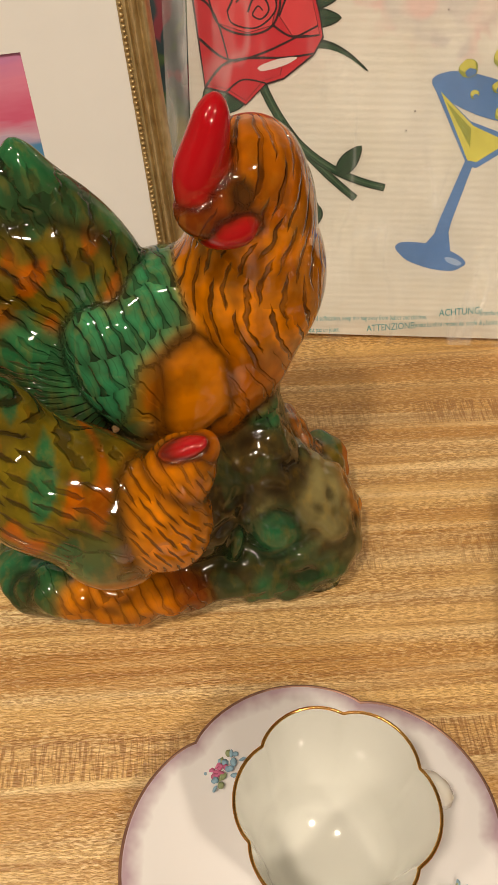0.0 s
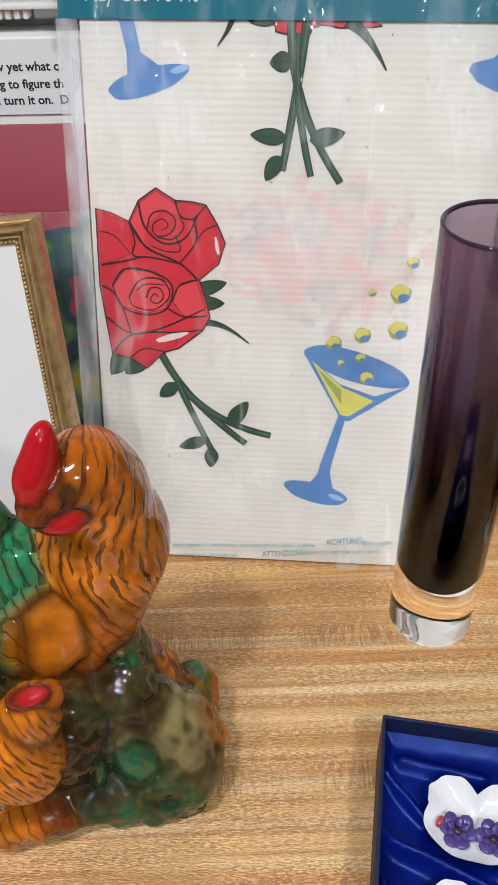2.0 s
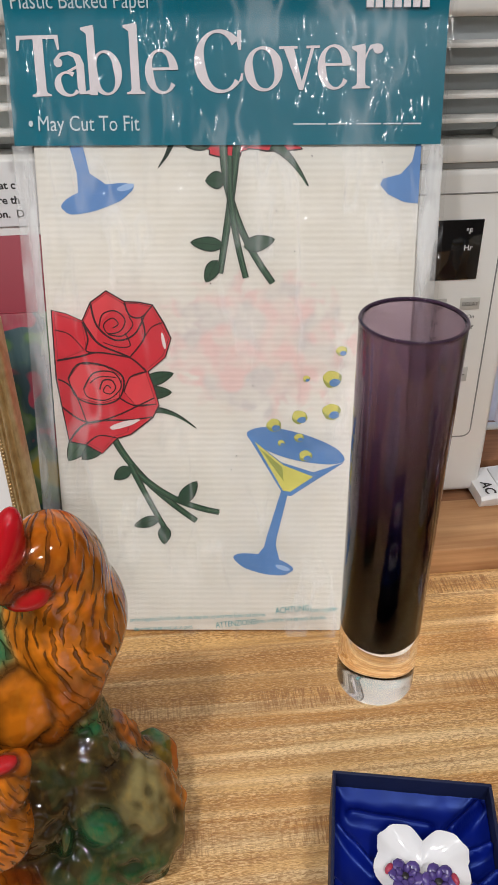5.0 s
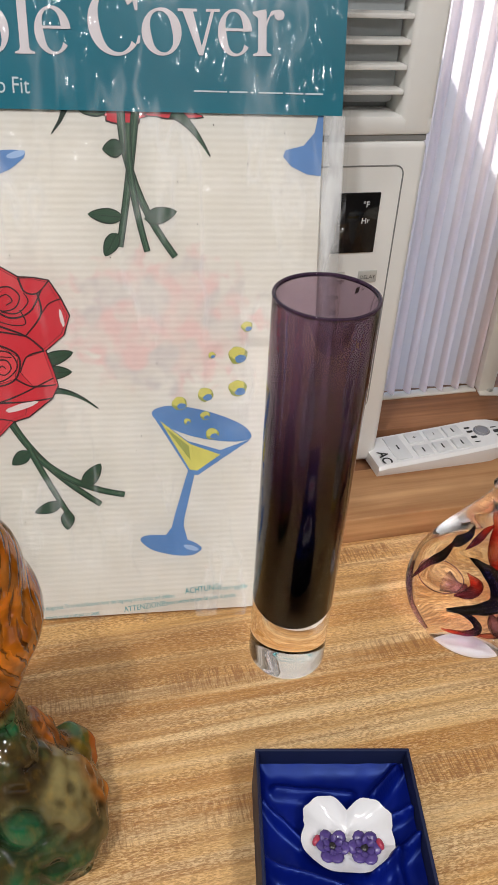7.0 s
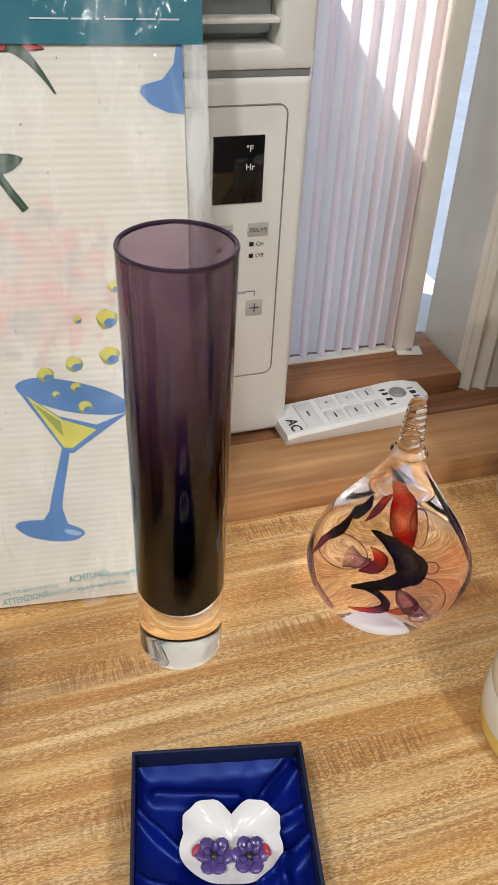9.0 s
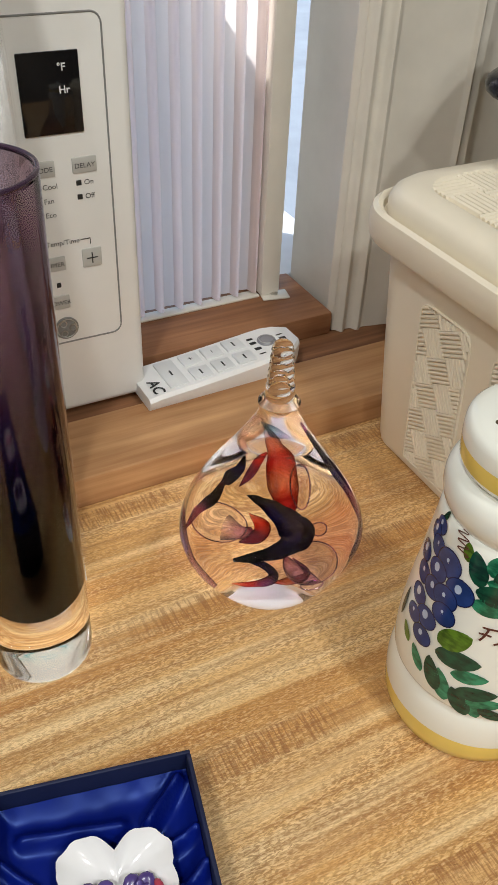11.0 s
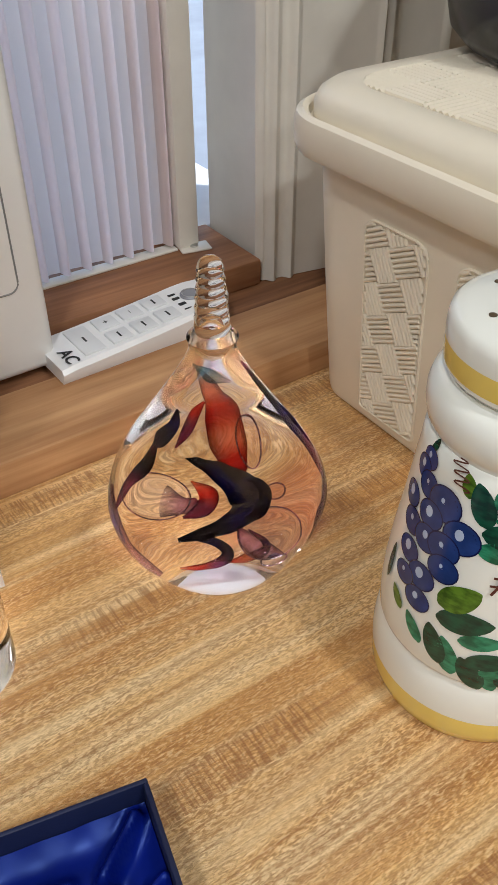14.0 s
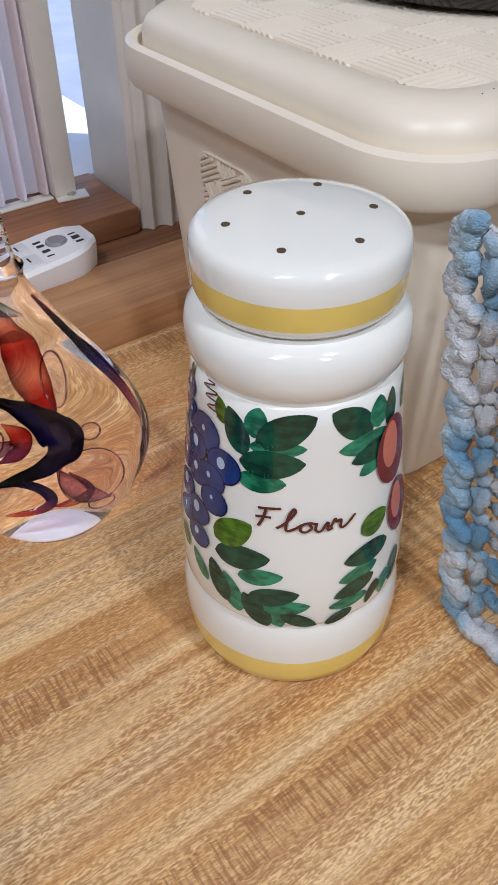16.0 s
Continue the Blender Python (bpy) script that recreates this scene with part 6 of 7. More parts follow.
# middle, half-axes, turn (x, y, z degrees), glaze, strength of the feather lines, feather pattern, figure
BLOBS = [
    # base and rocks
    ((-0.085, 0.262, 0.012), (0.045, 0.046, 0.018), (0, 0, 0), "green", 0.0, "", "base"), ((-0.108, 0.240, 0.012), (0.018, 0.020, 0.016), (0, 0, 0), "teal", 0.0, "", "base"),
    ((-0.060, 0.220, 0.020), (0.034, 0.014, 0.016), (0, 5, 0), "orange", 0.5, "scale", "base"), ((-0.032, 0.224, 0.018), (0.016, 0.013, 0.015), (0, 0, 0), "rust", 0.3, "scale", "base"), ((-0.095, 0.226, 0.020), (0.014, 0.012, 0.014), (0, 0, 0), "green", 0.2, "scale", "base"),
    ((-0.010, 0.234, 0.018), (0.024, 0.015, 0.017), (0, 0, 0), "dark", 0.0, "", "base"), ((0.030, 0.252, 0.024), (0.032, 0.028, 0.024), (0, -10, 0), "dark", 0.0, "", "base"), ((0.016, 0.262, 0.060), (0.021, 0.024, 0.038), (0, -14, 0), "dark", 0.0, "", "base"),
    ((0.036, 0.258, 0.046), (0.019, 0.024, 0.026), (0, -30, 0), "stone", 0.0, "", "base"), ((0.045, 0.286, 0.028), (0.017, 0.024, 0.023), (0, 0, 0), "olive", 0.1, "", "base"), ((0.047, 0.258, 0.020), (0.015, 0.020, 0.020), (0, 0, 0), "dark", 0.0, "", "base"),
    ((0.008, 0.244, 0.046), (0.008, 0.010, 0.030), (8, 6, 0), "stone", 0.0, "", "base"), ((0.018, 0.238, 0.040), (0.0120, 0.008, 0.024), (10, -14, 0), "teal", 0.0, "", "leaf"), ((0.030, 0.234, 0.016), (0.026, 0.013, 0.016), (0, -6, 0), "green", 0.0, "", "base"), ((0.008, 0.233, 0.014), (0.018, 0.011, 0.012), (0, 0, 0), "teal", 0.0, "", "base"), ((-0.004, 0.232, 0.040), (0.0045, 0.006, 0.018), (8, 12, 0), "green", 0.0, "", "leaf"), ((0.046, 0.242, 0.030), (0.014, 0.012, 0.022), (0, -26, 0), "stone", 0.0, "", "base"), ((-0.088, 0.225, 0.014), (0.010, 0.008, 0.016), (0, 24, 0), "teal", 0.0, "", "leaf"), ((-0.104, 0.227, 0.014), (0.010, 0.008, 0.016), (0, -24, 0), "green", 0.0, "", "leaf"), ((0.0035, 0.2515, 0.2265), (0.0028, 0.0022, 0.0028), (0, 0, 0), "dark", 0.0, "", "comb"),
    ((0.056, 0.262, 0.042), (0.005, 0.010, 0.016), (0, -30, 0), "orange", 0.0, "", "base"), ((0.013, 0.278, 0.096), (0.012, 0.018, 0.034), (0, -6, 0), "green", 0.75, "scale", "base"), ((0.030, 0.284, 0.066), (0.008, 0.014, 0.026), (0, -32, 0), "amber", 0.6, "scale", "base"), ((-0.034, 0.256, 0.055), (0.046, 0.034, 0.045), (0, 0, 0), "dark", 0.0, "", "base"),
    # rooster: breast, neck, head
    ((0.009, 0.287, 0.164), (0.0325, 0.0340, 0.040), (0, 6, 0), "orange", 0.9, "hackle", "cock"), ((0.003, 0.284, 0.130), (0.025, 0.030, 0.036), (0, 16, 0), "amber", 0.35, "hackle", "cock"), ((-0.006, 0.279, 0.108), (0.016, 0.022, 0.030), (0, 18, 0), "amber", 0.15, "hackle", "cock"), ((0.010, 0.280, 0.200), (0.0245, 0.0270, 0.032), (0, 2, 0), "orange", 0.9, "hackle", "cock"),
    ((0.008, 0.271, 0.224), (0.0190, 0.0205, 0.0190), (0, 0, 0), "amber", 0.9, "hackle", "cock"), ((-0.004, 0.260, 0.222), (0.0120, 0.0125, 0.0125), (0, 0, 0), "rust", 0.9, "hackle", "cock"), ((-0.0125, 0.250, 0.2195), (0.0070, 0.0085, 0.0050), (20, 0, 30), "rust", 0.3, "hackle", "cock"),
    ((-0.0075, 0.2575, 0.2415), (0.0082, 0.0085, 0.0180), (-14, 14, 0), "red", 0.0, "", "comb"), ((-0.0125, 0.2540, 0.2325), (0.0075, 0.0075, 0.0120), (-10, 10, 0), "red", 0.0, "", "comb"), ((-0.0050, 0.2475, 0.2130), (0.0085, 0.0050, 0.0058), (0, 8, 0), "red", 0.0, "", "comb"), ((0.0030, 0.2490, 0.2140), (0.0062, 0.0050, 0.0062), (0, -20, 0), "red", 0.0, "", "comb"),
    # rooster: back, wing, tail
    ((-0.030, 0.288, 0.142), (0.032, 0.030, 0.034), (0, 10, 0), "teal", 0.95, "scale", "cock"), ((-0.040, 0.284, 0.118), (0.028, 0.028, 0.040), (0, 0, 0), "moss", 0.8, "scale", "cock"), ((-0.019, 0.258, 0.129), (0.0180, 0.0085, 0.0255), (-12, 12, 0), "orange", 0.05, "", "wing"), ((-0.026, 0.259, 0.112), (0.0145, 0.0080, 0.0190), (-10, 16, 0), "amber", 0.5, "hackle", "wing"), ((-0.034, 0.262, 0.118), (0.016, 0.012, 0.028), (0, 10, 0), "olive", 0.7, "hackle", "cock"),
    ((-0.054, 0.272, 0.134), (0.018, 0.020, 0.032), (0, -10, 0), "teal", 0.95, "scale", "cock"), ((-0.070, 0.287, 0.168), (0.030, 0.018, 0.034), (0, -26, 0), "olive", 1.0, "fan", "tail"), ((-0.056, 0.292, 0.186), (0.013, 0.012, 0.036), (0, -34, 0), "green", 0.9, "fan", "plume"), ((-0.072, 0.292, 0.202), (0.010, 0.011, 0.028), (0, -18, 0), "green", 0.9, "fan", "plume"), ((-0.092, 0.290, 0.204), (0.020, 0.012, 0.024), (0, -30, 0), "green", 0.9, "fan", "plume"),
    ((-0.098, 0.284, 0.180), (0.026, 0.014, 0.022), (0, -30, 0), "olive", 1.0, "fan", "tail"), ((-0.114, 0.281, 0.158), (0.026, 0.014, 0.016), (0, -10, 0), "amber", 0.9, "fan", "tail"), ((-0.092, 0.276, 0.142), (0.026, 0.015, 0.016), (0, 0, 0), "green", 0.9, "fan", "tail"), ((-0.084, 0.280, 0.105), (0.030, 0.024, 0.046), (0, 10, 0), "moss", 0.8, "fan", "tail"),
    # hen
    ((-0.078, 0.228, 0.105), (0.038, 0.027, 0.029), (0, 24, 0), "olive", 0.75, "quill", "hen"), ((-0.056, 0.222, 0.090), (0.032, 0.026, 0.033), (0, 20, 0), "olive", 0.5, "quill", "hen"), ((-0.085, 0.214, 0.101), (0.022, 0.015, 0.020), (0, 30, 0), "olive", 0.7, "quill", "hen"), ((-0.060, 0.208, 0.088), (0.016, 0.013, 0.020), (0, 20, 0), "teal", 0.1, "", "hen"),
    ((-0.058, 0.209, 0.070), (0.018, 0.012, 0.013), (0, 10, 0), "orange", 0.1, "", "hen"), ((-0.036, 0.216, 0.092), (0.0235, 0.0220, 0.0320), (0, -12, 0), "orange", 0.85, "plume", "breast"), ((-0.024, 0.219, 0.121), (0.0140, 0.0135, 0.0160), (0, -16, 0), "orange", 0.6, "plume", "breast"), ((-0.0135, 0.220, 0.133), (0.0050, 0.0060, 0.0055), (0, -30, 0), "amber", 0.0, "", "breast"),
    ((-0.0225, 0.2150, 0.1375), (0.0110, 0.0055, 0.0040), (0, -20, 0), "red", 0.0, "", "comb"), ((-0.106, 0.236, 0.130), (0.028, 0.020, 0.028), (0, 34, 0), "olive", 0.9, "quill", "hen"), ((-0.124, 0.240, 0.150), (0.020, 0.016, 0.024), (0, 30, 0), "teal", 0.7, "quill", "hen"), ((-0.112, 0.229, 0.114), (0.024, 0.016, 0.020), (0, 20, 0), "olive", 0.7, "quill", "hen"),
]
BLEND = {"base": 0.0024, "cock": 0.0040, "wing": 0.002, "comb": 0.0020, "tail": 0.003, "plume": 0.0020, "leaf": 0.002, "hen": 0.0045, "breast": 0.004}


def ellipsoid(p, blob):
    """Rough distance to a turned ellipsoid, and the place within it (1 on its skin)."""
    inv = np.array(pose(0, 0, 0, *blob[2]).to_3x3().inverted())
    r = np.array(blob[1])
    q = ((p - np.array(blob[0])) @ inv.T) / r
    k0 = np.sqrt((q ** 2).sum(-1)) + 1e-9
    k1 = np.sqrt(((q / r) ** 2).sum(-1)) + 1e-9
    return k0 * (k0 - 1) / k1, k0


def clay(p):
    """Distance to the whole modelled figure, its forms melted into one another."""
    total = np.zeros(p.shape[:-1])
    for g, k in BLEND.items():
        s = np.zeros(p.shape[:-1])
        for b in BLOBS:
            if b[6] == g:
                s += np.exp(np.clip(-(ellipsoid(p, b)[0] + 0.0006) / k, -60, 60))
        if g == "base":
            q = np.abs(p - np.array((-0.033, 0.273, 0.006))) - np.array((0.070, 0.028, 0.0))
            s += np.exp(np.clip(-(np.sqrt((np.maximum(q, 0) ** 2).sum(-1)) - 0.0190) / k, -60, 60))
        total += np.maximum(s, 1e-26) ** (k / 0.0011)
    return -0.0011 * np.log(np.maximum(total, 1e-200))


def skin(lo, hi, h, field):
    """Closed skin of a distance field: one vertex in each cell that it crosses."""
    ax = [np.arange(lo[i], hi[i] + h, h) for i in range(3)]
    f = np.stack([field(np.stack(np.meshgrid([x], ax[1], ax[2], indexing="ij"), -1))[0] for x in ax[0]])
    nx, ny, nz = (len(a) - 1 for a in ax)
    acc, cnt = np.zeros((nx, ny, nz, 3)), np.zeros((nx, ny, nz))
    corner = [(i, j, k) for i in (0, 1) for j in (0, 1) for k in (0, 1)]
    for a in corner:
        for b in corner:
            if sum(b) - sum(a) == 1 and all(v >= u for u, v in zip(a, b)):
                fa = f[a[0]:a[0] + nx, a[1]:a[1] + ny, a[2]:a[2] + nz]
                fb = f[b[0]:b[0] + nx, b[1]:b[1] + ny, b[2]:b[2] + nz]
                cross = (fa < 0) != (fb < 0)
                t = np.where(cross, fa / np.where(cross, fa - fb, 1), 0)
                for i in range(3):
                    acc[..., i] += np.where(cross, a[i] + t * (b[i] - a[i]), 0)
                cnt += cross
    idx = -np.ones((nx, ny, nz), dtype=np.int64)
    used = cnt > 0
    idx[used] = np.arange(used.sum())
    at = np.argwhere(used)
    co = (at + acc[used] / cnt[used][:, None]) * h + np.array(lo)
    faces = []
    for axis in range(3):
        u, v = (axis + 1) % 3, (axis + 2) % 3
        inside = f < 0
        a = np.take(inside, range(0, f.shape[axis] - 1), axis)
        b = np.take(inside, range(1, f.shape[axis]), axis)
        for e in np.argwhere(a != b):
            if e[u] == 0 or e[v] == 0 or e[u] >= (nx, ny, nz)[u] or e[v] >= (nx, ny, nz)[v]:
                continue
            ring = []
            for du, dv in ((0, 0), (-1, 0), (-1, -1), (0, -1)):
                c = e.copy()
                c[u] += du
                c[v] += dv
                ring.append(int(idx[tuple(c)]))
            faces.append(ring if a[tuple(e)] else ring[::-1])
    return co, faces


def rooster():
    co, faces = skin((-0.155, 0.180, -0.003), (0.080, 0.335, 0.272), 0.0018, clay)
    for _ in range(2):      # settle the vertices on the skin
        d0 = clay(co)
        grad = np.stack([clay(co + np.eye(3)[i] * 0.0004) - d0 for i in range(3)], 1) / 0.0004
        co = co - np.clip(d0, -0.002, 0.002)[:, None] * grad / ((grad ** 2).sum(1)[:, None] + 1e-6)
    rock = np.min([ellipsoid(co, b)[0] for b in BLOBS if b[6] == "base"], 0)
    other = np.min([ellipsoid(co, b)[0] for b in BLOBS if b[6] != "base"], 0)
    craggy = np.clip((other - rock) / 0.004, 0, 1)      # hand-pinched relief of the rocks
    lump = np.array([noise.noise(Vector(q) * 62) + 0.55 * noise.noise(Vector(q) * 135) for q in co])
    co = co + (craggy * lump * 0.0034)[:, None] * grad
    co[:, 2] = np.maximum(co[:, 2], 0.0)
    n = len(co)
    out = bpy.data.meshes.new("rooster_figurine")
    out.from_pydata(co.tolist(), [], faces)
    # glaze: each spot takes the colours of the forms that it lies on
    wsum, rgb, line = np.zeros(n), np.zeros((n, 3)), np.zeros(n)
    best, fu, fv, brushed_on = np.full(n, 9.0), np.zeros(n), np.zeros(n), np.zeros(n)
    near = {g: np.full(n, 9.0) for g in BLEND}
    x, y, z = co.T
    turn = np.arctan2(x - 0.006, 0.294 - y)
    fan = np.arctan2(z - 0.118, -0.040 - x)
    reach = np.hypot(z - 0.118, -0.040 - x)
    pattern = {"": (x * 0, x * 0), "plume": ((x + 0.25 * z + 0.4 * y) / 0.0068 + 0.9 * np.sin(z * 60), (z - 0.30 * x) / 0.026), "hackle": (turn * 0.034 / 0.0086 + 1.1 * np.sin(z * 45), z / 0.046 + 0.45 * np.sin(turn * 2.3) + 0.3 * turn), "scale": ((x + 0.25 * z + 0.4 * y) / 0.0074, (z - 0.30 * x) / 0.0165), "fan": (fan / 0.155, -reach / 0.024), "quill": ((z + 0.55 * x) / 0.0085, (x - 0.45 * z) / 0.030)}
    wash = np.sin(x * 190 + z * 60) + np.sin(z * 170 - x * 90 + 1.0) + 0.7 * np.sin(x * 330 - z * 290 + y * 200)
    for b in BLOBS:
        glaze, ln, pat, g = b[3:]
        ds, d = ellipsoid(co, b)
        w = np.exp(-np.clip(ds, -0.004, 1) / (0.0010 if glaze == "red" else 0.0016))
        c = np.array(GL[glaze])[None, :] * np.ones((n, 1))
        if glaze == "olive":
            warm, cool = np.clip((wash - 0.8) / 0.6, 0, 1)[:, None], np.clip((-0.7 - wash) / 0.5, 0, 1)[:, None]
            c = c * (1 - warm) + warm * np.array((0.38, 0.085, 0.004))
            c = c * (1 - cool) + cool * np.array((0.02, 0.10, 0.035))
        w = w * (4.0 if g in ("wing", "leaf") else 1.0)
        wsum += w
        rgb += w[:, None] * c
        line += w * ln
        pu, pv = pattern[pat]
        closer = ds < best
        fu, fv = np.where(closer, pu, fu), np.where(closer, pv, fv)
        brushed_on = np.where(closer, {"hackle": 1.0, "plume": 1.0, "quill": 1.0, "fan": 0.55}.get(pat, 0.0), brushed_on)
        best = np.where(closer, ds, best)
        near[g] = np.minimum(near[g], ds)
    order = np.sort(np.stack(list(near.values())), 0)
    border = np.clip(1 - (order[1] - order[0]) / 0.0038, 0, 1)        # dark line where two forms meet
    for g in ("wing", "breast", "leaf"):        # brushed outline just outside these forms
        border = np.maximum(border, 0.95 * np.exp(-((near[g] - 0.0022) / 0.0015) ** 2))
    border = np.maximum(border, np.clip((-lump - 0.10) * 2.6, 0, 0.85) * craggy)       # glaze pools dark in the hollows of the rocks
    rgb /= wsum[:, None]
    line /= wsum
    col = out.color_attributes.new("glaze", "FLOAT_COLOR", "POINT")
    col.data.foreach_set("color", np.concatenate([rgb, line[:, None]], 1).astype(np.float32).ravel())
    fea = out.attributes.new("feather", "FLOAT_VECTOR", "POINT")
    fea.data.foreach_set("vector", np.stack([fu, fv, border], 1).astype(np.float32).ravel())
    bru = out.attributes.new("strokes", "FLOAT", "POINT")
    bru.data.foreach_set("value", brushed_on.astype(np.float32))
    out.polygons.foreach_set("use_smooth", [True] * len(out.polygons))
    m = Mat("majolica_glaze", (0.5, 0.2, 0.05), 0.06)
    at = m.node("Attribute", attribute="glaze")
    base, ln = at.outputs["Color"], at.outputs["Alpha"]
    rg = m.node("SeparateXYZ", {0: base})
    red = m.ramp(m.math("SUBTRACT", rg.outputs["X"], m.math("MULTIPLY", rg.outputs["Y"], 4.0)), [(0.10, (0, 0, 0)), (0.25, (1, 1, 1))])
    unred = m.math("SUBTRACT", 1.0, red)
    fe = m.node("SeparateXYZ", {0: m.node("Attribute", attribute="feather").outputs["Vector"]})
    wob1 = m.math("MULTIPLY", m.math("SUBTRACT", m.noise(m.coord(), 90, 2), 0.5), 0.9)
    wob2 = m.math("MULTIPLY", m.math("SUBTRACT", m.noise(m.coord(), 70, 2), 0.5), 0.9)
    fy0 = m.math("ADD", fe.outputs["Y"], wob2)
    row = m.math("FLOOR", fy0)
    fy = m.math("SUBTRACT", 1.0, m.math("FRACT", fy0))
    fx0 = m.math("ADD", m.math("ADD", fe.outputs["X"], wob1), m.math("MULTIPLY", row, 0.5))
    fx = m.math("MULTIPLY", m.math("ABSOLUTE", m.math("SUBTRACT", m.math("FRACT", fx0), 0.5)), 2.0)
    # each feather: rounded tip below, dark gap beside and under it, fine shaft
    tip = m.math("ADD", m.math("MULTIPLY", fx, fx), m.math("MULTIPLY", m.math("MULTIPLY", fy, fy), m.math("MULTIPLY", fy, 0.65)))
    scales = m.ramp(tip, [(0.76, (0, 0, 0)), (0.94, (1, 1, 1))])
    # long tapering brush lines, staggered in two sets
    su = m.math("ADD", fe.outputs["X"], m.math("MULTIPLY", wob1, 0.75))
    sway = m.math("SINE", m.math("MULTIPLY", m.math("ADD", fe.outputs["Y"], m.math("MULTIPLY", wob2, 0.4)), 6.2832))
    lines = None
    for shift, sign in ((0.0, 1.0), (0.5, -1.0)):
        off = m.math("ABSOLUTE", m.math("SUBTRACT", m.math("FRACT", m.math("ADD", su, shift)), 0.5))
        wide = m.math("MULTIPLY", m.math("ADD", m.math("MULTIPLY", sway, sign), 0.55, True), 0.125)
        one = m.math("DIVIDE", m.math("SUBTRACT", wide, off), 0.06, True)
        lines = one if lines is None else m.math("MAXIMUM", lines, one)
    kind = m.node("Attribute", attribute="strokes").outputs["Fac"]
    gap = m.math("ADD", m.math("MULTIPLY", lines, kind), m.math("MULTIPLY", scales, m.math("SUBTRACT", 1.0, kind)))
    shaft = m.ramp(fx, [(0.02, (0.35,) * 3), (0.10, (0, 0, 0))])
    thin = m.ramp(m.noise(m.coord(), 55, 2), [(0.34, (0.40,) * 3), (0.54, (1, 1, 1))])
    dk = m.math("MULTIPLY", m.math("MAXIMUM", gap, m.math("MULTIPLY", shaft, m.math("SUBTRACT", 1.0, kind))), m.math("MULTIPLY", m.math("MULTIPLY", ln, 1.1), thin), True)
    crease = m.math("MULTIPLY", fe.outputs["Z"], 0.85)
    # runny glaze: thin and light on the raised feathers, dark where it pools
    pool = m.math("MULTIPLY", m.ramp(m.noise(m.coord(), 42, 3), [(0.42, (1, 1, 1)), (0.60, (0, 0, 0))]), unred)
    c1 = m.mix(m.math("MULTIPLY", pool, 0.58), base, m.mix(0.75, base, (0.03, 0.012, 0.004)))
    crest = m.math("MULTIPLY", m.math("MULTIPLY", m.ramp(tip, [(0.05, (1, 1, 1)), (0.6, (0, 0, 0))]), ln), 0.55)
    bright = m.node("Mix", {"Factor": 1.0}, data_type="RGBA", blend_type="ADD")
    m.nt.links.new(c1, bright.inputs[6])
    m.nt.links.new(c1, bright.inputs[7])
    c1 = m.mix(crest, c1, bright.outputs[2])
    streak = m.noise(m.coord((200, 200, 50)), 1.0, 3)
    c2 = m.mix(m.math("MULTIPLY", m.math("MULTIPLY", m.ramp(streak, [(0.50, (0, 0, 0)), (0.72, (1, 1, 1))]), unred), 0.30), c1, m.mix(0.5, c1, (0.50, 0.26, 0.03)))
    # mossy flow on the rocks
    bare = m.math("MULTIPLY", m.ramp(ln, [(0.04, (1, 1, 1)), (0.10, (0, 0, 0))]), unred)
    warm = m.ramp(rg.outputs["X"], [(0.14, (1, 1, 1)), (0.26, (0, 0, 0))])
    flow = m.ramp(m.noise(m.coord((1, 1, 0.7)), 46, 2), [(0.40, (0.008, 0.005, 0.003)), (0.46, (0.055, 0.045, 0.014)), (0.53, (0.012, 0.010, 0.004)), (0.58, (0.014, 0.085, 0.030)), (0.66, (0.020, 0.12, 0.055))])
    c2 = m.mix(m.math("MULTIPLY", m.math("MULTIPLY", bare, warm), 0.25), c2, flow)
    c3 = m.mix(m.math("MAXIMUM", m.math("MULTIPLY", dk, 0.9), crease), c2, m.mix(0.12, (0.012, 0.006, 0.003), base))
    m.color(c3)
    hgt = m.math("MULTIPLY", m.math("SUBTRACT", 1.0, gap), ln)
    m.bump(m.math("ADD", hgt, m.math("MULTIPLY", m.math("MULTIPLY", m.noise(m.coord(), 30, 2), unred), 1.6)), 0.8, 0.0020)
    out.materials.append(m.m)
    ob = new("rooster_figurine", out)
    return tagged(ob, "glazed orange and green ceramic rooster and hen figurine", "figurine")


rooster()

# ---- cup and saucer ----
def petalled(n, amp, ph=0.0):
    return lambda a, z: 1 + amp * (abs(math.cos((a + ph) * n / 2)) ** 0.7 - 0.5)


def saucer_mat():
    m = Mat("lilac_blush_porcelain", (0.8, 0.78, 0.8), 0.10, Coat_Weight=0.4)
    c = m.node("TexCoord")
    pos = m.node("SeparateXYZ", {0: c.outputs["Object"]})
    soft = m.noise(m.coord(), 26, 4, 0.7)
    rim = m.math("ADD", m.math("MULTIPLY", pos.outputs["Z"], 380.0), m.math("MULTIPLY", soft, 1.3))
    edge = m.ramp(m.math("SUBTRACT", rim, 7.2), [(0.45, (0, 0, 0)), (1.0, (1, 1, 1))])
    away = m.node("VectorMath", {0: c.outputs["Object"], 1: (-0.036, -0.034, 0.01)}, operation="DISTANCE").outputs["Value"]
    blush = m.ramp(m.math("ADD", m.math("MULTIPLY", away, 22.0), m.math("MULTIPLY", soft, 0.3)), [(0.25, (1, 1, 1)), (0.95, (0, 0, 0))])
    col = m.mix(m.math("MULTIPLY", blush, 0.75), (0.80, 0.785, 0.80), (0.70, 0.42, 0.62))
    m.color(m.mix(m.math("MULTIPLY", edge, 0.75), col, (0.34, 0.18, 0.26)))
    return m.m


MAT_GOLD = speckled("gilt", (0.75, 0.42, 0.13), 0.18, 0.25, 90, 0.05, 1.0)
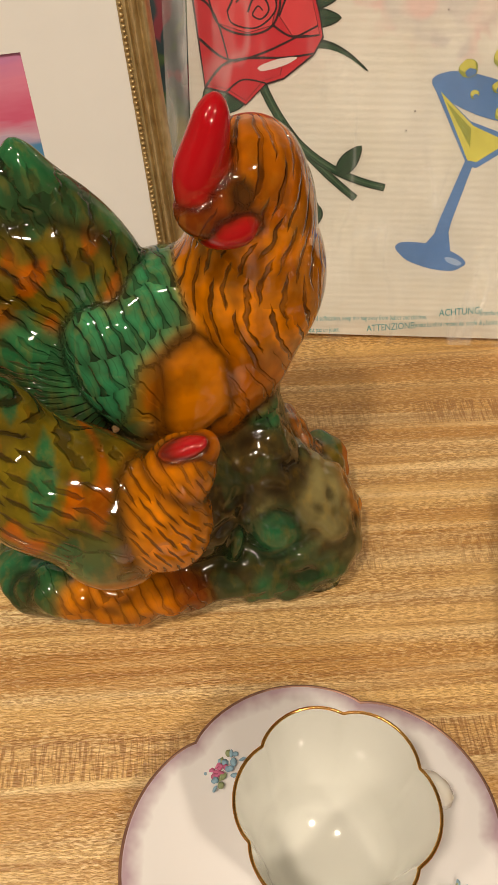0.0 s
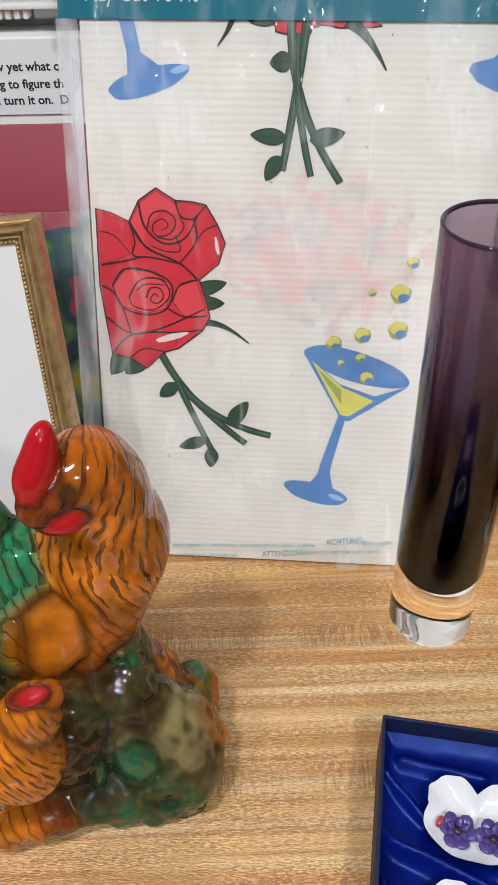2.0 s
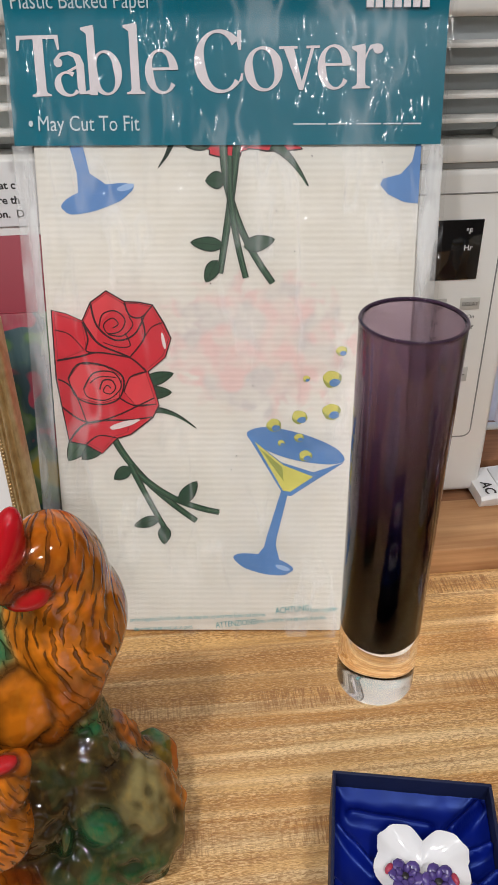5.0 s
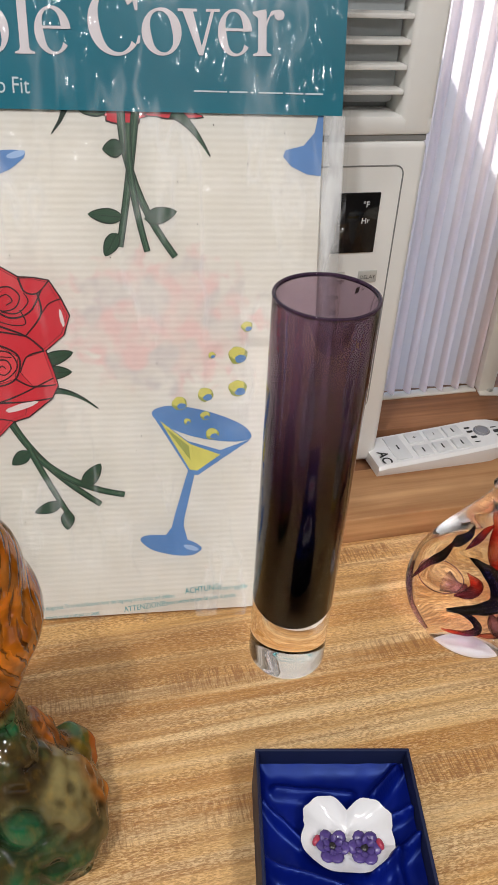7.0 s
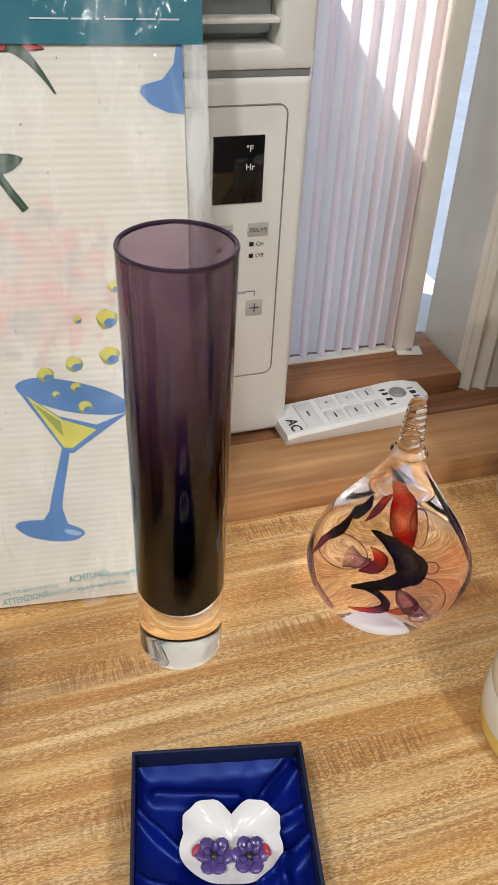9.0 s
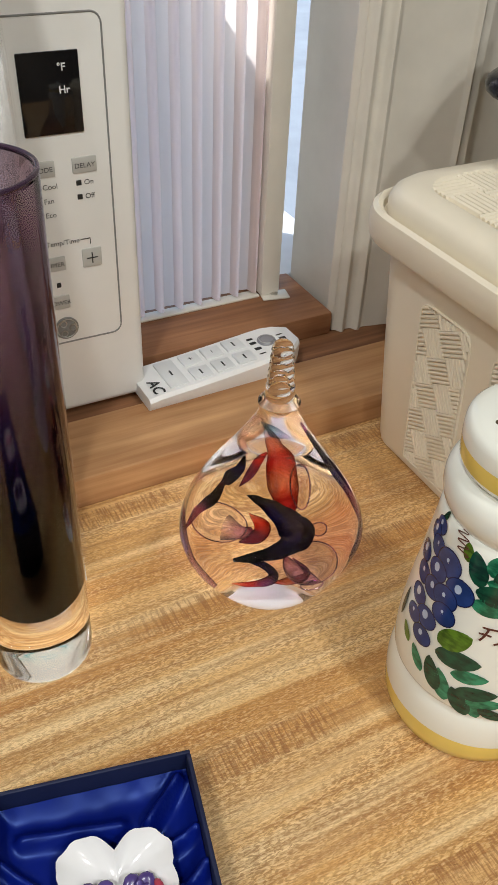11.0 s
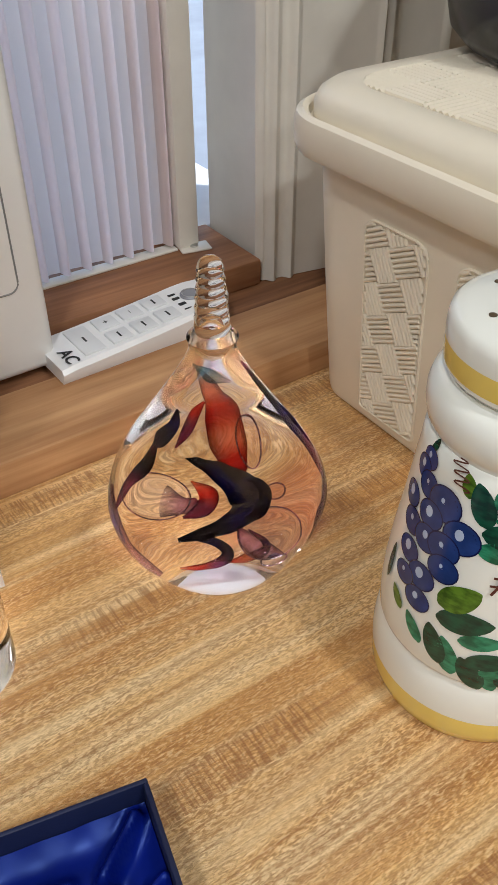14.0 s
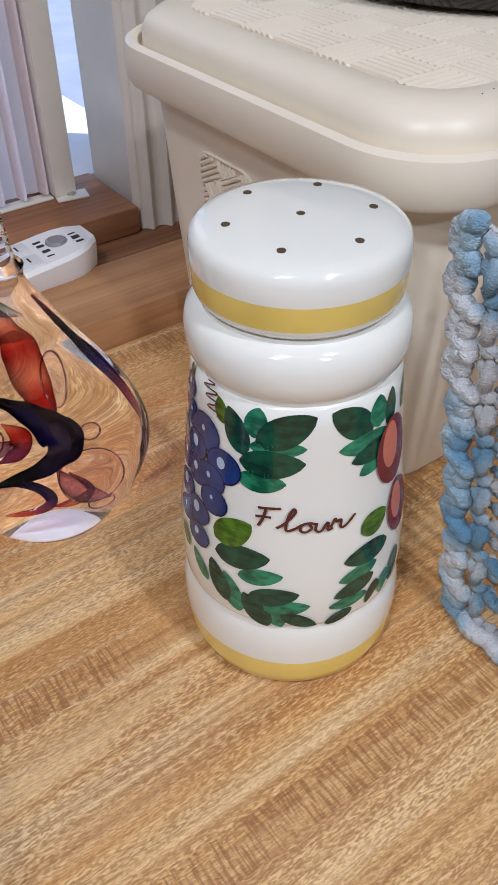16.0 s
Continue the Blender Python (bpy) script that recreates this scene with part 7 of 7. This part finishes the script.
MAT_CUP = speckled("cream_porcelain", (0.80, 0.80, 0.76), 0.10, 0.05, 20, 0.0, Coat_Weight=0.4)
SX, SY = 0.0235, 0.0850
saucer = thing("saucer", pose(SX, SY, 0.0001), "lilac-blushed porcelain saucer with gilt edge and flowers", "saucer")
wob = petalled(6, 0.075, 0.35)
prof = [(0.0, 0.004), (0.024, 0.0035), (0.026, 0.0), (0.029, 0.0), (0.031, 0.0035), (0.050, 0.0085), (0.068, 0.0150), (0.0790, 0.0182), (0.0800, 0.0190), (0.0785, 0.0198), (0.066, 0.0170), (0.048, 0.0108), (0.030, 0.0062), (0.0, 0.0058)]
part("dish", lathe(prof, 144, wob=lambda a, z: 1 + (wob(a, z) - 1) * min(1.0, max(0.0, (z - 0.004) / 0.012))), saucer_mat(), saucer, "lilac-blushed porcelain dish", angle=60)
bm = bmesh.new()
tube(bm, [((0.0797 * wob(2 * math.pi * i / 144, 0)) * math.cos(2 * math.pi * i / 144), (0.0797 * wob(2 * math.pi * i / 144, 0)) * math.sin(2 * math.pi * i / 144), 0.0191) for i in range(144)], 0.0008, 6, 0, True)
part("gilt_edge", bm, speckled("worn_gilt_edge", (0.30, 0.16, 0.12), 0.3, 0.4, 120, 0.05, 0.5), saucer, "worn gilt edge", angle=80)
FLOWER = [speckled("paint_pink", (0.60, 0.16, 0.30), 0.15, 0.3, 200, 0), speckled("paint_blue", (0.25, 0.42, 0.55), 0.15, 0.3, 200, 0), speckled("paint_leaf", (0.30, 0.36, 0.20), 0.15, 0.3, 200, 0)]
for fx, fy, fz, seed in ((-0.040, 0.047, 0.0172, 2), (0.058, -0.012, 0.0150, 5), (0.052, -0.034, 0.0158, 8)):
    bm = bmesh.new()
    rnd = random.Random(seed)
    for k in range(40):
        a, d = rnd.uniform(0, 6.28), rnd.uniform(0.0, 0.011)
        ink = 0 if d < 0.0035 else (1 if rnd.random() < 0.6 else 2)
        ball(bm, (fx + d * math.cos(a) * 1.2, fy + d * math.sin(a) * 0.8, fz - 0.0006 + d * 0.02), (rnd.uniform(0.0008, 0.0022), rnd.uniform(0.0008, 0.0018), 0.0005), pose(0, 0, 0, 8, -4, rnd.uniform(0, 90)), 1, ink)
    part("painted_sprig", bm, FLOWER, saucer, "painted pink and blue flower sprig", angle=80)
cup = thing("teacup", pose(SX + 0.0025, SY + 0.0095, 0.0064), "scalloped cream porcelain teacup with gilt rim on the saucer", "teacup")
cw = petalled(6, 0.10, 0.2)
prof = [(0.0, 0.002), (0.017, 0.0015), (0.018, 0.0), (0.020, 0.0), (0.0205, 0.004), (0.0245, 0.013), (0.0280, 0.028), (0.0305, 0.046), (0.0332, 0.063), (0.0349, 0.0735), (0.0352, 0.0745), (0.0342, 0.0745), (0.0320, 0.063), (0.0292, 0.046), (0.0266, 0.028), (0.0228, 0.013), (0.0170, 0.0062), (0.0, 0.0050)]
part("bowl", lathe(prof, 120, wob=lambda a, z: 1 + (cw(a, z) - 1) * min(1.0, max(0.0, z - 0.006) / 0.05)), MAT_CUP, cup, angle=70)
bm = bmesh.new()
tube(bm, [(0.0347 * cw(2 * math.pi * i / 120, 0) * math.cos(2 * math.pi * i / 120), 0.0347 * cw(2 * math.pi * i / 120, 0) * math.sin(2 * math.pi * i / 120), 0.0746) for i in range(120)], 0.00065, 6, 0, True)
part("gilt_rim", bm, MAT_GOLD, cup, "worn gilt rim", angle=80)
bm = bmesh.new()
tube(bm, [(0.030 + 0.017 * math.sin(t * 0.32), 0.012 + 0.002 * math.sin(t), 0.058 - 0.0042 * t) for t in range(11)], lambda t: 0.0030 + 0.0012 * math.sin(6 * t), 10)
part("handle", bm, MAT_CUP, cup, angle=80)

# ---- gilt picture frame ----
FS = Matrix.Translation((-0.0365, 0.4545, 0.2655)) @ pose(0, 0, 0, 0, 0, -3) @ pose(0, 0, 0, -15.5) @ pose(0, 0, 0, 0, -5.5, 0)      # its top corner; x along, z up the picture
fr = thing("picture_frame", FS, "gilt beaded picture frame with a wide white mat", "picture frame")
FW, FH = 0.22, 0.2765


def gilt_mat():
    m = Mat("antique_gilt", (0.62, 0.44, 0.20), 0.42, 0.65)
    n = m.noise(m.coord(), 130, 4)
    m.color(m.ramp(n, [(0.25, (0.40, 0.27, 0.12)), (0.5, (0.54, 0.39, 0.19)), (0.75, (0.66, 0.51, 0.28))]))
    m.bump(m.noise(m.coord(), 300, 3), 0.3, 0.0006)
    return m.m


MAT_GILT = gilt_mat()
PROFILE = [(0.0, -0.012), (0.0, 0.0), (0.0010, 0.0034), (0.0024, 0.0042), (0.0036, 0.0034), (0.0042, 0.0010), (0.0052, 0.0008), (0.0060, 0.0048), (0.0072, 0.0062), (0.0084, 0.0048), (0.0090, 0.0014), (0.0098, 0.0012), (0.0106, 0.0036), (0.0114, 0.0036), (0.0120, 0.0002), (0.0148, 0.0002), (0.0155, 0.0), (0.0155, -0.012)]


def rail(a, b, inward):
    """A moulded rail from a to b (x, z), mitred; inward: unit way to the picture."""
    bm = bmesh.new()
    a, b, inward = Vector(a), Vector(b), Vector(inward)
    d = (b - a).normalized()
    r1 = [bm.verts.new(((a + inward * w + d * w).x, -h, (a + inward * w + d * w).y)) for w, h in PROFILE]
    r2 = [bm.verts.new(((b + inward * w - d * w).x, -h, (b + inward * w - d * w).y)) for w, h in PROFILE]
    n = len(PROFILE)
    for i in range(n):
        bm.faces.new((r1[i], r1[(i + 1) % n], r2[(i + 1) % n], r2[i]))
    # bead string along the inner edge and leaf ticks along the outer one
    length = (b - a).length - 0.030
    k = int(length / 0.0026)
    for i in range(k + 1):
        p = a + d * (0.015 + length * i / k) + inward * 0.0138
        ball(bm, (p.x, -0.0010, p.y), 0.00125, None, 1)
    k = int((b - a).length / 0.011)
    for i in range(k):
        p = a + d * (0.008 + (b - a).length * 0.97 * i / k) + inward * 0.0022
        ball(bm, (p.x, -0.0034, p.y), (0.0036 if abs(d.x) > 0.5 else 0.0009, 0.0008, 0.0036 if abs(d.y) > 0.5 else 0.0009), None, 1)
    bmesh.ops.recalc_face_normals(bm, faces=bm.faces)
    return bm


for a, b, i in (((0, 0), (0, -FH), (-1, 0)), ((0, 0), (-FW, 0), (0, -1)), ((-FW, 0), (-FW, -FH), (1, 0)), ((0, -FH), (-FW, -FH), (0, 1))):
    part("rail", rail(a, b, i), MAT_GILT, fr, "beaded gilt moulding", angle=50)
MAT_MOUNT = speckled("white_mat_board", (0.78, 0.77, 0.76), 0.75, 0.02, 40, 0.05)
IN, MW, ML = 0.0150, 0.066, 0.069
for lo, hi in (((-FW + IN, 0.001, -MW), (-IN, 0.0025, -IN)), ((-FW + IN, 0.001, -FH + IN), (-IN, 0.0025, -FH + MW)), ((-ML, 0.001, -FH + MW), (-IN, 0.0025, -MW)), ((-FW + IN, 0.001, -FH + MW), (-FW + ML, 0.0025, -MW))):
    part("mat_side", box(lo, hi), MAT_MOUNT, fr, "wide white mat")


def sunset_mat():
    m = Mat("painted_sunset", (0.6, 0.2, 0.3), 0.6)
    z = m.node("SeparateXYZ", {0: m.coord()}).outputs["Z"]
    n = m.noise(m.coord((20, 20, 110)), 1.0, 4)
    t = m.math("ADD", m.math("DIVIDE", m.math("ADD", z, 0.125), 0.075), m.math("MULTIPLY", m.math("SUBTRACT", n, 0.5), 0.35))
    m.color(m.ramp(t, [(0.12, (0.05, 0.22, 0.42)), (0.24, (0.55, 0.38, 0.50)), (0.38, (0.62, 0.10, 0.20)), (0.6, (0.70, 0.22, 0.34)), (0.85, (0.50, 0.20, 0.42))]))
    return m.m


part("painting", box((-FW + 0.06, 0.0028, -FH + 0.060), (-0.06, 0.0034, -0.060)), sunset_mat(), fr, "pink and blue painted seascape")
part("backing", box((-FW + 0.006, 0.0060, -FH + 0.006), (-0.006, 0.0090, -0.006)), MAT_CAB, fr)

# ---- flower canvas and red board behind the frame ----
LEAN = pose(0, 0, 0, -14.5)
canvas = thing("flower_canvas", Matrix.Translation((-0.080, 0.4490, 0.0012)) @ LEAN, "dark green and red floral painting leaning behind the frame", "painting")


def floral_mat():
    m = Mat("floral_paint", (0.05, 0.1, 0.05), 0.42)
    c = m.coord((1, 1, 1))
    n1 = m.node("TexNoise", {"Vector": c, "Scale": 21.0, "Detail": 2.0, "Distortion": 1.0}).outputs[0]
    n2 = m.noise(m.coord((60, 60, 14), (0, 0.6, 0)), 1.0, 4)
    col = m.ramp(n1, [(0.28, (0.24, 0.012, 0.03)), (0.42, (0.34, 0.03, 0.06)), (0.445, (0.012, 0.05, 0.065)), (0.52, (0.015, 0.055, 0.06)), (0.54, (0.05, 0.12, 0.03)), (0.62, (0.20, 0.28, 0.16)), (0.68, (0.45, 0.34, 0.03))])
    m.color(m.mix(m.math("MULTIPLY", m.ramp(n2, [(0.5, (0, 0, 0)), (0.75, (1, 1, 1))]), 0.35), col, (0.28, 0.36, 0.26)))
    m.bump(n2, 0.2, 0.0006)
    return m.m


part("canvas", box((-0.16, 0.0, 0.0), (0.105, 0.0045, 0.2505), 0.001), floral_mat(), canvas)
board = thing("red_board", Matrix.Translation((-0.080, 0.4620, 0.0014)) @ LEAN, "plain dark red board leaning on the air conditioner", "board")
part("panel", box((-0.17, 0.0, 0.0), (0.100, 0.004, 0.3000), 0.0008), speckled("dark_red_card", (0.27, 0.018, 0.035), 0.5, 0.06, 20, 0.05), board)

# ---- cream storage basket ----
MAT_CREAM = speckled("cream_plastic", (0.86, 0.785, 0.63), 0.36, 0.03, 40, 0.06)
basket = thing("storage_basket", pose(0, 0, 0), "cream plastic lidded storage basket with moulded weave", "basket")


def rrect(x0, y0, x1, y1, r, z, n=8):
    pts = []
    for cx, cy, a0 in ((x1 - r, y1 - r, 0), (x0 + r, y1 - r, 90), (x0 + r, y0 + r, 180), (x1 - r, y0 + r, 270)):
        for i in range(n + 1):
            a = radians(a0 + 90 * i / n)
            pts.append((cx + r * math.cos(a), cy + r * math.sin(a), z))
    return pts


def loft(levels, cap0=True, cap1=True):
    bm = bmesh.new()
    rings = [[bm.verts.new(p) for p in lv] for lv in levels]
    n = len(rings[0])
    for a, b in zip(rings, rings[1:]):
        for i in range(n):
            bm.faces.new((a[i], a[(i + 1) % n], b[(i + 1) % n], b[i]))
    if cap0:
        bm.faces.new(rings[0][::-1])
    if cap1:
        bm.faces.new(rings[-1])
    return bm


BX0, BX1, BY0, BY1 = 0.5070, 0.860, 0.2560, 0.4640


def grown(d, z, r):
    return rrect(BX0 - d, BY0 - d, BX1 + d, BY1 + d, r, z)


part("tub", loft([grown(-0.010, 0.0005, 0.018), grown(-0.002, 0.002, 0.024), grown(0.0, 0.007, 0.028), grown(0.006, 0.090, 0.030), grown(0.0120, 0.176, 0.034)]), MAT_CREAM, basket)
part("rim", loft([grown(0.0130, 0.1715, 0.036), grown(0.0250, 0.1725, 0.044), grown(0.0270, 0.1755, 0.046), grown(0.0278, 0.1880, 0.047), grown(0.0265, 0.1935, 0.046), grown(0.0235, 0.1955, 0.044), grown(0.0205, 0.1935, 0.042), grown(0.0195, 0.1890, 0.041), grown(0.0, 0.1890, 0.03)], True, True), MAT_CREAM, basket, "rolled rim")
lidb = part("lid", loft([grown(0.0182, 0.1895, 0.041), grown(0.0182, 0.1980, 0.041), grown(0.0160, 0.2040, 0.040), grown(0.0110, 0.2080, 0.038), grown(-0.002, 0.2100, 0.030), grown(-0.0050, 0.2095, 0.028), grown(-0.0075, 0.2060, 0.026), grown(-0.060, 0.2060, 0.02)], False, True), MAT_CREAM, basket, "cream lid with a woven panel")


def rib_tile(bm, o, ex, ey, en, along, size, n=6, h=0.0013, keep=None):
    """One square of the moulded weave: n rounded ribs, along ex or ey; keep(p): whether a spot lies in the panel."""
    a, b = (ex, ey) if along else (ey, ex)
    w = size / n
    for i in range(n):
        s = -size / 2 + w * (i + 0.5)
        t0, t1 = -size * 0.56, size * 0.56
        if keep:
            ok = [t0 + (t1 - t0) * k / 16 for k in range(17) if keep(o + b * s + a * (t0 + (t1 - t0) * k / 16))]
            if len(ok) < 3:
                continue
            t0, t1 = ok[0], ok[-1]
        ring0, ring1 = [], []
        for k in range(5):
            ph = math.pi * k / 4
            off = b * (s - math.cos(ph) * w * 0.46) + en * (h * math.sin(ph)) - en * (0.0004 if k in (0, 4) else 0.0)
            ring0.append(bm.verts.new(o + a * t0 + off))
            ring1.append(bm.verts.new(o + a * t1 + off))
        for k in range(4):
            bm.faces.new((ring0[k], ring1[k], ring1[k + 1], ring0[k + 1]))
        bm.faces.new(ring0)
        bm.faces.new(ring1[::-1])


# woven panels on the side wall that faces along -x
slope_v = Vector((-0.0120, 0, 0.169)).normalized()
en = Vector((-0.169, 0, -0.0120)).normalized()
ex0 = Vector((0, -1, 0))


def side_panel(y_far, width, z0, z1):
    bm = bmesh.new()
    size = 0.0185
    c, s = math.cos(radians(27)), math.sin(radians(27))
    e1 = (ex0 * c + slope_v * s)
    e2 = (slope_v * c - ex0 * s)
    base = Vector((BX0 - 0.0005, y_far, 0.007)) + en * 0.0002
    def keep(p):
        along, up = (p - base).dot(ex0), (p - base).dot(slope_v)
        return 0.0015 < along < width - 0.0015 and z0 + 0.0015 < up < z1 - 0.0015

    for i in range(-4, 10):
        for j in range(-8, 14):
            o = base + e1 * (i * size * 1.06) + e2 * (j * size * 1.06) + slope_v * 0.02
            rib_tile(bm, o, e1, e2, en, (i + j) % 2 == 0, size, keep=keep)
    if bm.faces:
        bmesh.ops.recalc_face_normals(bm, faces=bm.faces)
    part("weave_panel", bm, MAT_CREAM, basket, "moulded basket-weave panel")
    bm = bmesh.new()
    pts = []
    r = 0.010
    for cx, cz, a0 in ((width - r, z1 - r, 0), (r, z1 - r, 90), (r * 0.3, z0 + r * 0.3, 180), (width - r * 0.3, z0 + r * 0.3, 270)):
        rr = r if a0 < 180 else r * 0.3
        for i in range(6):
            a = radians(a0 + 18 * i)
            pts.append(base + ex0 * (cx + rr * math.cos(a)) + slope_v * (cz + rr * math.sin(a)))
    tube(bm, pts, 0.0009, 6, 0, True)
    part("panel_edge", bm, MAT_CREAM, basket)


for y_far in (0.413, 0.340):
    side_panel(y_far, 0.051, 0.004, 0.141)
bm = bmesh.new()
size = 0.027
for i in range(13):
    for j in range(9):
        x, y = BX0 + 0.010 + (i + 0.5) * size * 1.04, BY0 + 0.005 + (j + 0.5) * size * 1.04
        if x < BX1 - 0.012 and y < BY1 - 0.012 and not (x < BX0 + 0.02 and (y < BY0 + 0.02 or y > BY1 - 0.03)):
            rib_tile(bm, Vector((x, y, 0.2062)), Vector((1, 0, 0)), Vector((0, 1, 0)), Vector((0, 0, 1)), (i + j) % 2 == 0, size, 6, 0.0032)
bmesh.ops.recalc_face_normals(bm, faces=bm.faces)
part("lid_weave", bm, MAT_CREAM, lidb, "moulded weave on the lid")
part("clip", box((0.560, 0.2310, 0.160), (0.564, 0.2335, 0.1720), 0.0008), MAT_CREAM, basket)
# dust specks on the lid
bm = bmesh.new()
rnd = random.Random(6)
for k in range(18):
    ball(bm, (rnd.uniform(0.53, 0.62), rnd.uniform(0.246, 0.256), 0.2098), 0.0003, None, 1)
part("dirt_specks", bm, MAT_INK, lidb, "tiny dark specks")

# ---- black pan on the basket ----
pan = thing("black_pan", pose(0.706, 0.402, 0.2095), "glossy black round pan standing on the basket lid", "pan")
MAT_PAN = speckled("black_enamel", (0.012, 0.011, 0.014), 0.22, 0.3, 60, 0.05)
part("bowl", lathe([(0.0, 0.0), (0.098, 0.0), (0.110, 0.003), (0.119, 0.012), (0.124, 0.030), (0.128, 0.075), (0.132, 0.080), (0.132, 0.083), (0.125, 0.080), (0.120, 0.032), (0.10, 0.008), (0.0, 0.006)], 96), MAT_PAN, pan, angle=50)
bm = bmesh.new()
tube(bm, bez((-0.120, 0.045, 0.050), (-0.140, 0.075, 0.052), (-0.105, 0.085, 0.050), 14), 0.008, 10)
part("handle", bm, MAT_PAN, pan, angle=80)

# ---- crocheted cosy ----
def yarn_mat():
    m = Mat("variegated_blue_yarn", (0.4, 0.6, 0.75), 0.8, Sheen_Weight=0.4)
    n = m.noise(m.coord(), 26, 1)
    col = m.ramp(n, [(0.36, (0.14, 0.36, 0.58)), (0.45, (0.42, 0.62, 0.76)), (0.52, (0.82, 0.84, 0.86))])
    tw = m.noise(m.coord((700, 700, 1300)), 1.0, 3)
    m.color(m.mix(m.math("MULTIPLY", tw, 0.25), col, (0.15, 0.25, 0.35)))
    m.bump(tw, 1.0, 0.0025)
    return m.m


MAT_YARN = yarn_mat()
cosy = thing("crochet_cosy", pose(0.480, 0.172, 0.0), "blue and white crocheted cotton cosy with bobble edge", "crochet cosy")
# faces run from the corner towards -y and towards +x; rows of looped stitches with gaps
CH, CD = 0.185, 0.13


def lean(z):
    return 0.032 * z / 0.19


def stitch(bm, p, s, axis):
    ang = 35 if axis else -35
    ball(bm, p, (s * 0.55, s * 0.95, s * 0.6), pose(0, 0, 0, ang, 0, 0), 1)
    ball(bm, (p[0], p[1] + s * 0.5, p[2] + s * 0.25), (s * 0.5, s * 0.9, s * 0.55), pose(0, 0, 0, -ang, 0, 0), 1)


bm = bmesh.new()
rnd = random.Random(12)
for r in range(19):
    z = 0.0050 + r * 0.0098
    for k in range(13):
        y = -0.008 - k * 0.0098 + lean(z)
        if r % 2 == 0 or k % 3 != 1:
            stitch(bm, (rnd.uniform(-0.001, 0.001), y, z), 0.0056, k % 2)
        if r % 2 and k % 3 != 1:
            tube(bm, [(0.0, y + 0.001, z - 0.007), (-0.0012, y, z), (0.0, y - 0.001, z + 0.007)], 0.0031, 6)
part("side_net", bm, MAT_YARN, cosy, "openwork crochet side", angle=180)
bm = bmesh.new()
for r in range(19):
    z = 0.0050 + r * 0.0098
    for k in range(12):
        x = 0.008 + k * 0.0098
        stitch(bm, (x, lean(z) - 0.001, z), 0.0042, k % 2)
part("back_net", bm, MAT_YARN, cosy, "openwork crochet side", angle=180)
bm = bmesh.new()
for k in range(11):
    z = 0.010 + k * 0.0172
    y = lean(z) + 0.003 + 0.002 * (k % 2)
    for a in range(7):
        t = math.pi * a / 6
        ball(bm, (-0.002 + rnd.uniform(-0.001, 0.001), y - 0.003 + 0.0075 * math.sin(t), z - 0.0075 * math.cos(t)), (0.0046, 0.0042, 0.0042), None, 2)
    ball(bm, (-0.001, y + 0.0005, z), (0.005, 0.0055, 0.0062), None, 2)
part("bobble_edge", bm, MAT_YARN, cosy, "thick bobble edging", angle=180)
bm = bmesh.new()
for k in range(8):
    y = -0.010 - k * 0.0165
    for a in range(7):
        t = math.pi * a / 6
        ball(bm, (-0.003 - 0.003 * math.sin(t), y - 0.0070 * math.cos(t), 0.0045), (0.0045, 0.0042, 0.0042), None, 2)
part("foot_edge", bm, MAT_YARN, cosy, "scalloped lower edge", angle=180)
